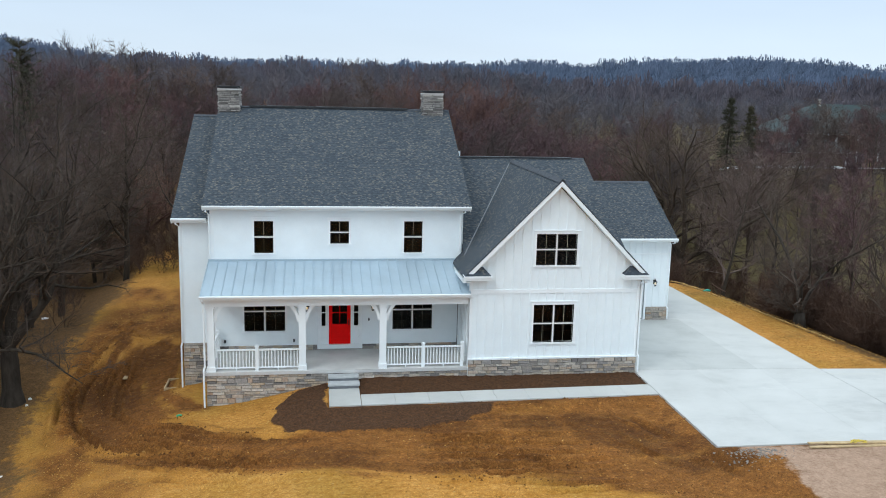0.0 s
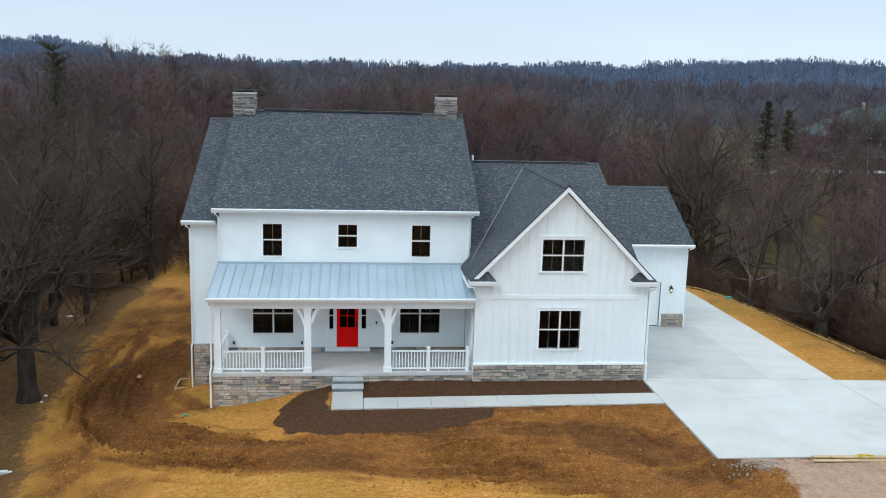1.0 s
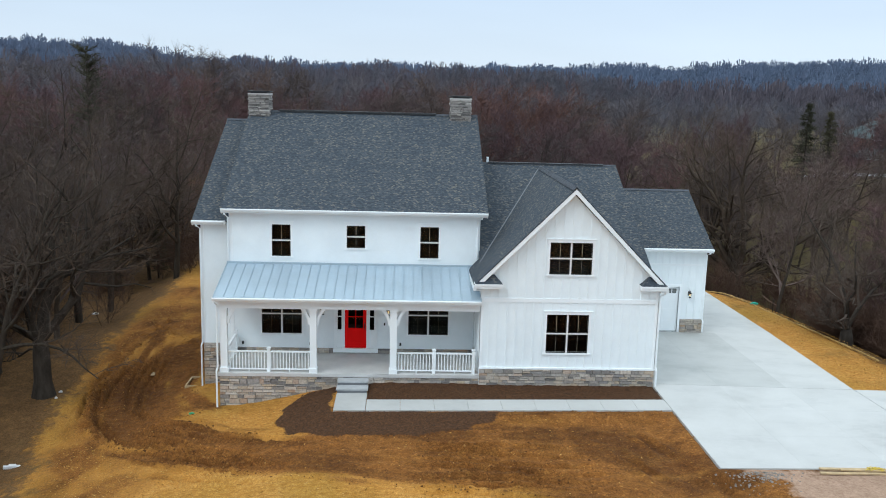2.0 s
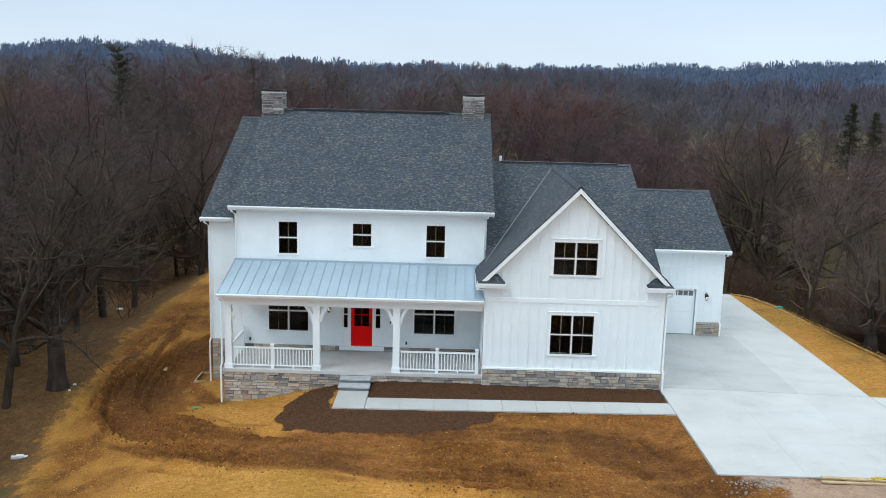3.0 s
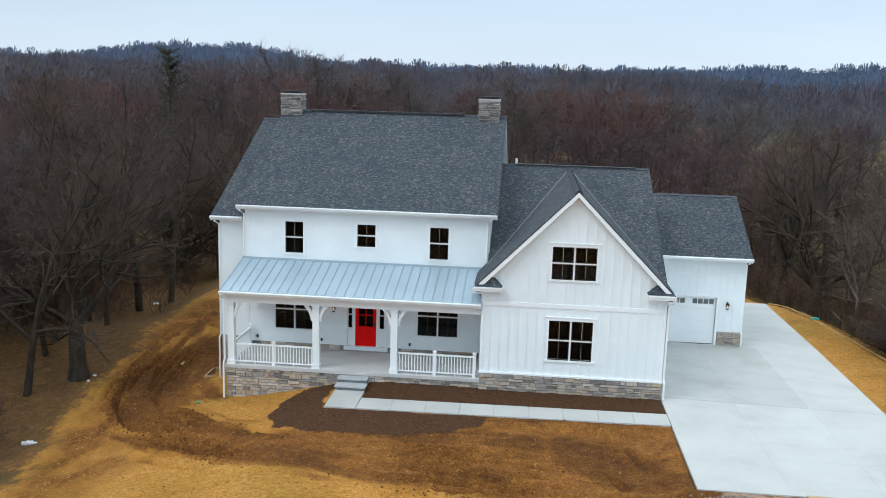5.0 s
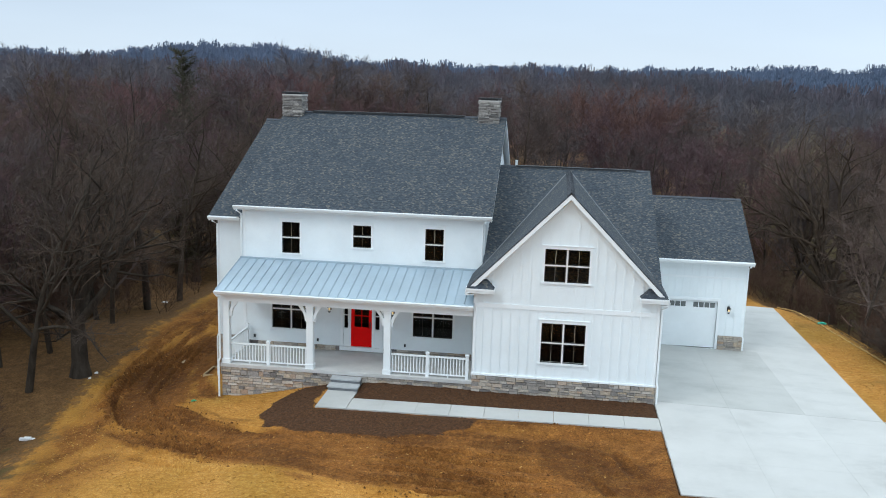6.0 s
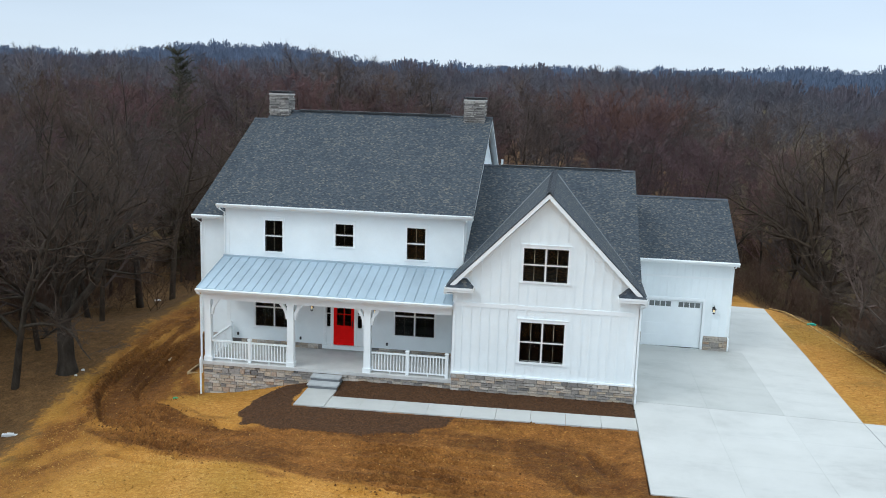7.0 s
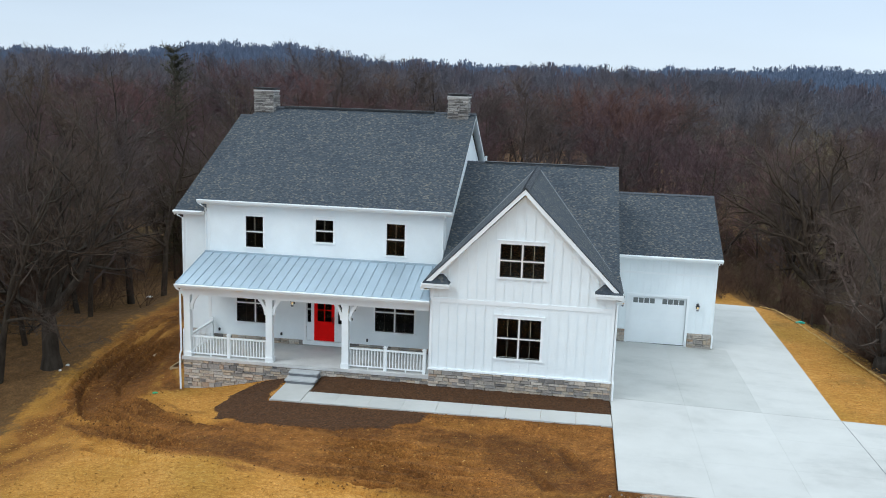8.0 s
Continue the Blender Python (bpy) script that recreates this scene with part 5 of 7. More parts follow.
    gravel = ramp_node(n, l, fine.outputs["Fac"], [(0.25, (0.27, 0.165, 0.11)), (0.55, (0.46, 0.305, 0.215)), (0.8, (0.57, 0.42, 0.32))])
    gravelv = ramp_node(n, l, mid.outputs["Fac"], [(0.3, (0.72, 0.7, 0.68)), (0.6, (1, 1, 1))])
    gravel_c = mix_node(n, l, 1, gravel.outputs[0], gravelv.outputs[0], "MULTIPLY")
    grass = ramp_node(n, l, mid.outputs["Fac"], [(0.25, (0.050, 0.039, 0.013)), (0.5, (0.084, 0.063, 0.021)), (0.75, (0.120, 0.087, 0.032))])
    c = mix_node(n, l, blend(strands.outputs["Fac"], p1.outputs[0], 1.3, 0.3), straw_c, dirt_c)
    c = mix_node(n, l, blend(mid.outputs["Fac"], p2.outputs[0], 1.5, 0.25), c, gravel_c)
    c = mix_node(n, l, blend(mid.outputs["Fac"], p1.outputs[2], 1.6, 0.25), c, litter_c)
    c = mix_node(n, l, blend(mid.outputs["Fac"], p2.outputs[1], 0.8), c, grass.outputs[0])
    c = mix_node(n, l, blend(fine.outputs["Fac"], p1.outputs[1], 0.3), c, mulch.outputs[0])
    l.new(c, b.inputs["Base Color"])
    h = n.new("ShaderNodeMath")
    h.operation = "ADD"
    l.new(fine.outputs["Fac"], h.inputs[0])
    l.new(mid.outputs["Fac"], h.inputs[1])
    bump_to(n, l, b, h.outputs[0], 0.7, 0.07)
    return m


gme.materials.append(ground_material())
ground = tagged(new("ground", gme), "graded brown soil with straw, ruts and leaf litter", "ground", "", "structure")


# ---- trees ----
class Tree:
    """Grows a bare tree: wood for trunk and limbs, twigs for the crown."""

    def __init__(self, seed):
        self.r = random.Random(seed)
        self.wood, self.fine = B(), B()

    def turn(self, d, angle):
        o = d.orthogonal().normalized()
        o.rotate(Matrix.Rotation(self.r.uniform(0, 2 * math.pi), 3, d))
        return (d * math.cos(angle) + o * math.sin(angle)).normalized()

    def twig(self, p, d, length, rad):
        v, b = self.fine.v, self.fine
        i = len(v)
        u = d.orthogonal().normalized() * rad
        w = d.cross(u)
        m = p + d * length * 0.55 + self.turn(d, 1.3) * length * 0.08
        t = p + d * length + Vector((0, 0, length * 0.12))
        v.extend([tuple(p + u), tuple(p - u * 0.5 + w * 0.86), tuple(p - u * 0.5 - w * 0.86), tuple(m + u * 0.7), tuple(m - u * 0.35 + w * 0.6), tuple(m - u * 0.35 - w * 0.6), tuple(t)])
        for q in ((0, 1, 4, 3), (1, 2, 5, 4), (2, 0, 3, 5)):
            b.f.append(tuple(i + k for k in q))
        for q in ((3, 4, 6), (4, 5, 6), (5, 3, 6)):
            b.f.append(tuple(i + k for k in q))
        b.uv.extend([(0, 0)] * 21)

    def thorn(self, p, d, length, rad):
        v, b = self.fine.v, self.fine
        i = len(v)
        u = d.orthogonal().normalized() * rad
        w = d.cross(u)
        v.extend([tuple(p + u), tuple(p - u * 0.5 + w * 0.86), tuple(p - u * 0.5 - w * 0.86), tuple(p + d * length)])
        for q in ((0, 1, 3), (1, 2, 3), (2, 0, 3)):
            b.f.append(tuple(i + k for k in q))
        b.uv.extend([(0, 0)] * 9)

    def sliver(self, p, d, length, rad):
        v, b = self.fine.v, self.fine
        i = len(v)
        u = d.orthogonal().normalized()
        u.rotate(Matrix.Rotation(self.r.uniform(0, 3.14), 3, d))
        u *= rad
        v.extend([tuple(p + u), tuple(p - u), tuple(p + d * length)])
        b.f.append((i, i + 1, i + 2))
        b.uv.extend([(0, 0)] * 3)

    def limb(self, p, d, length, rad, level, spec):
        """One branch of the given level, and its children."""
        r = self.r
        n = spec["segs"][level]
        pts, rads, dirs = [p.copy()], [rad], [d.copy()]
        for k in range(n):
            d = (d + Vector((r.gauss(0, 1), r.gauss(0, 1), r.gauss(0, 0.7))) * spec["bend"][level] + Vector((0, 0, spec["up"][level]))).normalized()
            p = p + d * (length / n)
            pts.append(p.copy())
            dirs.append(d.copy())
            rads.append(max(spec["tip"], rad * (1 - 0.82 * (k + 1) / n)))
        b = self.wood if level < spec["wood"] else self.fine
        b.tube(pts, rads, spec["sides"][level], False)
        kids = spec["kids"][level]
        for k in range(kids):
            t = spec["from"][level] + (1 - spec["from"][level]) * (k + r.random()) / kids
            s = min(n - 1, int(t * n))
            f = t * n - s
            q = pts[s].lerp(pts[s + 1], f)
            rr = rads[s] + (rads[s + 1] - rads[s]) * f
            dd = self.turn(dirs[s], radians(r.uniform(*spec["angle"][level])))
            if dd.z < -0.4:
                dd.z *= -0.5
                dd.normalize()
            ln = length * spec["ratio"][level] * r.uniform(0.7, 1.2) * (1.15 - 0.55 * t)
            if level + 1 < len(spec["segs"]):
                self.limb(q, dd, ln, max(spec["tip"], min(rr * 0.72, ln * spec["slim"][level])), level + 1, spec)
            elif spec["last"] == "twig" and r.random() < 0.45:
                self.twig(q, dd, ln, spec["tip"])
            elif spec["last"] == "sliver":
                self.sliver(q, (dd + Vector((0, 0, 0.14))).normalized(), ln, spec["tip"])
            else:
                self.thorn(q, dd, ln, spec["tip"] * 1.1)


NEAR = dict(segs=[8, 6, 4, 3], sides=[9, 6, 4, 3], bend=[0.09, 0.24, 0.28, 0.28], up=[0.05, 0.11, 0.06, 0.04], kids=[11, 9, 8, 7], slim=[0.028, 0.016, 0.010],
            **{"from": [0.26, 0.2, 0.15, 0.1]}, angle=[(35, 68), (30, 60), (25, 60), (25, 60)], ratio=[0.62, 0.48, 0.45, 0.6], tip=0.006, wood=2, last="twig")
FORK = dict(NEAR, kids=[4, 10, 9, 7], **{"from": [0.5, 0.18, 0.15, 0.1]}, angle=[(20, 48), (28, 62), (25, 60), (25, 60)], ratio=[0.6, 0.5, 0.45, 0.6], slim=[0.03, 0.024, 0.013])
MID = dict(segs=[5, 4, 2], sides=[6, 3, 3], bend=[0.08, 0.20, 0.22], up=[0.05, 0.13, 0.08], kids=[15, 11, 30], slim=[0.020, 0.011], **{"from": [0.2, 0.12, 0.05]},
           angle=[(30, 68), (30, 66), (25, 70)], ratio=[0.56, 0.48, 0.6], tip=0.0115, wood=1, last="sliver")
FAR = dict(segs=[3, 2], sides=[4, 3], bend=[0.05, 0.15], up=[0.05, 0.16], kids=[18, 34], slim=[0.018], **{"from": [0.15, 0.1]},
           angle=[(28, 64), (22, 58)], ratio=[0.52, 0.62], tip=0.030, wood=1, last="sliver")
SHRUB = dict(segs=[3, 2], sides=[3, 3], bend=[0.2, 0.2], up=[0.05, 0.08], kids=[8, 20], slim=[0.012], **{"from": [0.1, 0.1]},
             angle=[(25, 62), (25, 62)], ratio=[0.62, 0.65], tip=0.008, wood=0, last="sliver")


def grow_tree(seed, spec, height, rad, lean=0.05, stems=1):
    t = Tree(seed)
    for k in range(stems):
        a = 2 * math.pi * k / stems + t.r.random()
        s = lean if stems == 1 else 0.22
        d = Vector((math.cos(a) * s, math.sin(a) * s, 1)).normalized()
        t.limb(Vector((math.cos(a), math.sin(a), 0)) * (0.12 if stems > 1 else 0) + Vector((0, 0, -0.3)), d, height * 0.82, rad, 0, spec)
    return t


def grow_fork(seed, spec, height, rad, bole, limbs, spread, leads=()):
    """A short stout bole that divides into spreading limbs."""
    t = Tree(seed)
    r = t.r
    lean = Vector((r.uniform(-0.08, 0.08), r.uniform(-0.08, 0.08), 1)).normalized()
    t.wood.tube([Vector((0, 0, -0.3)), Vector((0, 0, 0.1)), lean * 0.7, lean * bole * 0.75, lean * bole * 1.08], [rad * 1.65, rad * 1.3, rad, rad * 0.94, rad * 0.7], 10, False)
    for tilt, a, ln, rr in leads:
        tilt, a = radians(tilt), radians(a)
        t.limb(lean * bole * r.uniform(0.8, 1.0), Vector((math.cos(a) * math.sin(tilt), math.sin(a) * math.sin(tilt), math.cos(tilt))), ln, rad * rr, 1, spec)
    for k in range(limbs):
        a = 2 * math.pi * (k + r.uniform(-0.25, 0.25)) / limbs
        tilt = spread * r.uniform(0.55, 1.15)
        d = Vector((math.cos(a) * math.sin(tilt), math.sin(a) * math.sin(tilt), math.cos(tilt)))
        t.limb(lean * bole * r.uniform(0.72, 0.98), d, (height - bole) * r.uniform(0.75, 1.0), rad * r.uniform(0.42, 0.62), 1, spec)
    for k in range(spec["kids"][0]):
        a = r.uniform(0, 6.28)
        d = Vector((math.cos(a), math.sin(a), r.uniform(-0.1, 0.35))).normalized()
        t.limb(lean * bole * r.uniform(0.55, 0.95), d, height * r.uniform(0.24, 0.4), rad * 0.16, 1, spec)
    return t


def bare_tree(seed, spec, height, rad, bark, twigs, label, stems=1, name="tree", fork=None):
    t = grow_fork(seed, spec, height, rad, *fork) if fork else grow_tree(seed, spec, height, rad, 0.05, stems)
    top = thing(name, label, "tree", (0, 0, 0), "bare trees")
    for nm, b, m in (("trunk", t.wood, bark), ("crown", t.fine, twigs)):
        ob = new(nm, b.mesh(nm, m, fix=False, smooth=(nm == "trunk")))
        ob.parent = top
    return top


rt = random.Random(5)


def plant(src, x, y, size=None, turn=None):
    ob = copy_thing(src, Matrix.Translation((x, y, lie(x, y))))
    s = size or rt.uniform(0.85, 1.15)
    ob.scale = (s, s, s * rt.uniform(0.93, 1.08))
    ob.rotation_euler = (0, 0, turn if turn is not None else rt.uniform(0, 6.28))
    return ob


def seat(ob, x, y, size=1.0, turn=0.0):
    ob.location = (x, y, lie(x, y))
    ob.scale = (size, size, size)
    ob.rotation_euler = (0, 0, turn)
    return ob


LIMBY = dict(FORK, bend=[0.09, 0.30, 0.30, 0.28], kids=[5, 11, 9, 8], slim=[0.03, 0.027, 0.016], wood=3)
near_label = "tall bare deciduous tree with grey bark and fine twigs"
big_fork = seat(bare_tree(11, dict(LIMBY, kids=[1, 9, 8, 6]), 11.5, 0.40, M_BARK, M_NEARTWIG, "old bare tree with a low fork and spreading limbs", fork=(2.6, 0, 0.7, ((50, 185, 8.0, 0.42), (10, 120, 9.5, 0.62), (14, -40, 9.0, 0.55), (40, 5, 8.5, 0.6), (38, 95, 8.0, 0.45), (44, 235, 7.0, 0.36), (30, 300, 8.0, 0.4)))), -19.6, 4.0)
kinds = [
    seat(bare_tree(21, NEAR, 15.5, 0.26, M_BARK, M_NEARTWIG, near_label), -23.4, 18.8),
    seat(bare_tree(22, NEAR, 14.5, 0.22, M_BARK, M_NEARTWIG, near_label), -22.2, 21.0),
    seat(bare_tree(23, NEAR, 13.0, 0.19, M_BARK, M_NEARTWIG, near_label), -21.1, 2.0),
    seat(bare_tree(24, LIMBY, 17.0, 0.5, M_BARK, M_NEARTWIG, "bare spreading tree with many crooked limbs", fork=(2.8, 9, 0.74)), 24.5, 35.0),
    seat(bare_tree(25, FORK, 9.0, 0.27, M_BARK, M_NEARTWIG, "bare twin-stemmed tree at the edge of the bank", fork=(0.7, 3, 0.42)), 20.6, 9.3),
]
for x, y, k, s_ in ((-26.5, 5.5, 1, 0.95), (-26, 10, 1, 1.05), (-27, 13, 3, 1.0), (-24, 13.5, 2, 1.0), (-30, 4, 0, 1.0), (-29, 20, 1, 1.05), (-33, 11, 3, 1.1), (-24, -4.5, 1, 0.9), (-27.5, -2, 3, 0.95),
                    (-30, -6, 3, 1.0), (-19.5, 27, 0, 0.9), (-24, 28, 3, 1.05), (-34, 24, 0, 1.05), (-16, 33, 2, 1.0), (-38, 2, 1, 1.05), (-22, -9, 2, 0.9), (-26, 33, 3, 1.0),
                    (27, 15, 4, 0.85), (28, 21, 1, 0.62), (30, 27, 4, 0.8), (33, 57, 3, 0.85), (33, 15, 1, 0.7), (37, 34, 0, 0.62), (17, 39, 4, 0.9), (13, 36, 4, 1.0),
                    (26, 6, 4, 0.9), (29, 11, 4, 1.0), (23.5, 3.5, 4, 0.8), (24.6, 13.4, 0, 0.62), (23.2, 16.8, 1, 0.6)):
    plant(kinds[k], x, y, s_ * (1 if x > 0 else 0.6 if k == 3 else 0.92))

mid_kinds = []
for j in range(6):
    tw = M_REDTWIG if j % 2 else M_TWIG
    mid_kinds.append(seat(bare_tree(40 + j, MID, rt.uniform(13.5, 16), rt.uniform(0.15, 0.2), M_BARK, tw, "bare woodland tree with reddish brown twigs"), -10 + j * 6, 44 + 3 * j, 0.8))


BROAD = dict(MID, kids=[0, 18, 52], slim=[0.02, 0.010], up=[0.05, 0.09, 0.08], **{"from": [0.3, 0.2, 0.05]}, ratio=[0.82, 0.40, 0.62])
for x, y, s_, sd in ((10.6, 75, 1.18, 57), (-8.6, 68, 0.72, 58), (-21.5, 46, 0.66, 59)):
    seat(bare_tree(sd, BROAD, 13.6, 0.34, M_BARK, M_RUSTTWIG, "broad bare tree with a domed reddish crown", fork=(1.9, 11, 0.95)), x, y, s_)


def clearing(x, y):
    """The meadow and the neighbour's plot beyond the bank."""
    u = x / (y + 40)
    return (x > 26 and 22 < y < 100 and u > 0.42) or (x > 40 and y < 60)


count = 0
spots = []
while count < 215:
    y = rt.uniform(-8, 125)
    half = 0.86 * (y + 40)
    x = rt.uniform(-half - 6, half + 4)
    if x > 0 and y < 8:
        continue
    if -21 < x < 23 and y < 36:
        continue
    if clearing(x, y) and rt.random() > 0.06:
        continue
    if x > 58 and 92 < y < 136:
        continue
    if any((x - a) ** 2 + (y - c) ** 2 < 4.2 for a, c in spots):
        continue
    spots.append((x, y))
    low = 0.86 if x > 18 or y < 62 else 1.0
    plant(mid_kinds[rt.randrange(6)], x, y, rt.uniform(0.80, 1.02) * low)
    count += 1
for x, y in ((44, 58), (49, 64), (56, 70), (61, 66), (66, 63), (72, 74), (40, 64), (60, 84), (66, 88), (72, 92), (78, 94), (57, 92), (70, 98), (84, 97), (74, 100), (79, 103), (87, 104), (92, 106), (97, 104), (66, 101), (82, 90), (90, 96), (63, 76), (69, 80), (76, 84), (54, 78)):
    plant(mid_kinds[rt.randrange(6)], x, y, rt.uniform(0.6, 0.85))


for k in range(30):
    plant(mid_kinds[(1, 3, 5, 5, 1, 2)[k % 6]], -26 - 58 * rt.random(), rt.uniform(52, 92), rt.uniform(1.08, 1.34))
for k in range(12):
    plant(mid_kinds[(0, 2, 4, 1)[k % 4]], (-36 + 2.7 * k if k < 7 else -92 + 4 * (k - 6)) + rt.uniform(-1, 1), rt.uniform(108, 122), rt.uniform(1.14, 1.32))
for k in range(9):
    plant(mid_kinds[(1, 0, 3)[k % 3]], 72 + 4.2 * k + rt.uniform(-1.5, 1.5), rt.uniform(94, 105), rt.uniform(0.75, 0.95))
for k in range(10):
    plant(mid_kinds[(0, 2, 4, 1)[k % 4]], 33 + 3.4 * k, 50 + 2.4 * k + rt.uniform(-5, 5), rt.uniform(0.6, 0.8))


def scatter(name, sources, places, mat, label, category):
    """Many small growths joined into one uncountable mass."""
    arrs = []
    for t in sources:
        vs = np.array(t.wood.v + t.fine.v)
        off = len(t.wood.v)
        arrs.append((vs, list(t.wood.f) + [tuple(i + off for i in f) for f in t.fine.f]))
    fv, ff = [], []
    for x, y, s_ in places:
        vs, fs = arrs[rt.randrange(len(arrs))]
        a = rt.uniform(0, 6.28)
        ca, sa = math.cos(a) * s_, math.sin(a) * s_
        base_i = len(fv)
        gz = lie(x, y) - 0.05
        fv.extend(zip((vs[:, 0] * ca - vs[:, 1] * sa + x).tolist(), (vs[:, 0] * sa + vs[:, 1] * ca + y).tolist(), (vs[:, 2] * s_ + gz).tolist()))
        ff.extend([tuple(i + base_i for i in f) for f in fs])
    me = bpy.data.meshes.new(name)
    me.from_pydata(fv, [], ff)
    me.materials.append(mat)
    return tagged(new(name, me), label, category, "", "stuff")


def brush_places(n, x0, x1, y0, y1, s0, s1, ok):
    out = []
    while len(out) < n:
        x, y = rt.uniform(x0, x1), rt.uniform(y0, y1)
        if ok(x, y) and nz(x, y, 0.16, 17) > -0.28:
            out.append((x, y, rt.uniform(s0, s1)))
    return out


shrubs = [grow_tree(60 + j, SHRUB, 3.0, 0.02, 0.1, 3) for j in range(5)]
places = brush_places(340, -46, -19, -8, 34, 0.5, 1.3, lambda x, y: x < left_edge(y) - 7 or (x < left_edge(y) - 1.5 and rt.random() < 0.16))
places += brush_places(300, 18, 34, 0, 34, 0.5, 1.45, lambda x, y: bank_edge(y) + 1.6 < x < bank_edge(y) + 4 + 0.5 * max(0, 18 - y) and not (y > 17 and x < 25))
places += brush_places(330, -24, 30, 25, 62, 0.6, 1.4, lambda x, y: y > 27)
scatter("brush", shrubs, places, M_BRUSH, "tangled dry brown brush under the trees", "brush")


def spruce(seed, height, label, wide=0.22, blunt=0.3, low=0.12):
    """An evergreen: whorls of drooping boughs with needle tufts."""
    t = Tree(seed)
    t.wood.tube([(0, 0, -0.2), (0, 0, height * 0.5), (0, 0, height)], [0.18, 0.11, 0.02], 7, False)
    z = height * low
    while z < height:
        f = 1 - z / height
        for k in range(8):
            a = t.r.uniform(0, 6.28)
            ln = (blunt + wide * height * f) * t.r.uniform(0.35, 1.25)
            d = Vector((math.cos(a), math.sin(a), 0.12 - 0.3 * f + 0.5 * (blunt - 0.3))).normalized()
            p = Vector((0, 0, z + t.r.uniform(-0.15, 0.15)))
            t.thorn(p, d, ln, 0.03)
            for m in range(20):
                q = p + d * ln * (0.12 + 0.9 * m / 19)
                t.thorn(q, t.turn(d, t.r.uniform(0.4, 1.4)), 0.38 * t.r.uniform(0.6, 1.4), 0.03)
        z += height / 30
    top = thing("spruce", label, "evergreen tree", (0, 0, 0), "evergreens")
    for nm, b, m in (("trunk", t.wood, M_BARK), ("needles", t.fine, M_NEEDLE)):
        ob = new(nm, b.mesh(nm, m, fix=False))
        ob.parent = top
    return top


seat(spruce(82, 17.6, "tall thin pine with a ragged dark green top", 0.07, 1.3, 0.45), -28.5, 36.5)
spr = seat(spruce(81, 12.0, "dark green spruce among bare trees"), 53.7, 80.4, 1.12)
for x, y, s_ in ((50.6, 80.4, 1.24), (-24.3, 27, 0.52), (-26.5, 30, 0.6), (-22, 31.5, 0.5), (-28.5, 25.5, 0.45), (-30.5, 19, 0.4)):
    plant(spr, x, y, s_)

# far woods and hills, with air haze painted into their colours
far_src = [grow_tree(70 + j, FAR, 14.5, 0.2) for j in range(5)]
far_places = []
for j in range(1150):
    y = rt.uniform(120, 340) if j < 520 else rt.uniform(330, 545)
    half = 0.78 * (y + 40)
    x = rt.uniform(-half, half)
    far_places.append((x, y, rt.uniform(0.8, 1.25) * (1 + 0.3 * ss(-0.1, -0.25, x / (y + 40)))))
far_places = [(x, y, s_ * (1 - 0.25 * ss(0.15, 0.35, x / (y + 40)))) for x, y, s_ in far_places if not (x > 55 and y < 136)]
scatter("far_woods", far_src, [p for p in far_places if p[1] < 250], M_FARTWIG, "dense far bare woodland, twigs greyed for haze", "woods")
scatter("farther_woods", far_src, [p for p in far_places if p[1] >= 250], M_HAZETWIG, "dense woodland beyond, twigs tinted blue-grey for haze", "woods")


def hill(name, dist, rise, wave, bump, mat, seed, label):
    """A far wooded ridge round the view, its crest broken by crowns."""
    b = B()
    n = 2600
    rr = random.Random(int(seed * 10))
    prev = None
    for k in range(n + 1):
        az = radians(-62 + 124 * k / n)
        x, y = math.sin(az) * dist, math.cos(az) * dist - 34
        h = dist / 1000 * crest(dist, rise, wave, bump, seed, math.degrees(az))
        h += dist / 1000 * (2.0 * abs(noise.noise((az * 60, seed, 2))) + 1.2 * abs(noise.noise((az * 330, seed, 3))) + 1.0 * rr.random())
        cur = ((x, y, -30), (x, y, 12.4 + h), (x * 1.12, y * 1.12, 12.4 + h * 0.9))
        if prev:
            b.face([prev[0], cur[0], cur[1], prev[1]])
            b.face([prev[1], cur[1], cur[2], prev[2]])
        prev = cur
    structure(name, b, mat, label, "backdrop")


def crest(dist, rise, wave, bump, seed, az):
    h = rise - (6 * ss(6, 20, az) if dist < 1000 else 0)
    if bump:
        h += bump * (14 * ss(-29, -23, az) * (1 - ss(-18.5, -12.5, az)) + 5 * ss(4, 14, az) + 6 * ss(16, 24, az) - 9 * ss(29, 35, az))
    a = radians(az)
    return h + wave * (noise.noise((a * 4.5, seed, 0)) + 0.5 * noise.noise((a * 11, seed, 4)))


# ridge colours include the air's haze, bluer on the farther hills
M_HILL1 = plain("near_hill_haze_tint", (0.092, 0.094, 0.118), 1.0, vary=0.45, scale=0.09, fine=0.5, bump=0.0)
M_HILL2 = plain("far_hill_haze_tint", (0.118, 0.152, 0.225), 1.0, vary=0.2, scale=0.05, fine=0.3, bump=0.0)
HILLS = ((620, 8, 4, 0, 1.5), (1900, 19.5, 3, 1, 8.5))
hill("backdrop_1", *HILLS[0][:4], M_HILL1, HILLS[0][4], "wooded ridge in the distance, greyed for haze")
hill("backdrop_2", *HILLS[1][:4], M_HILL2, HILLS[1][4], "wooded hills on the horizon, tinted blue-grey for haze")


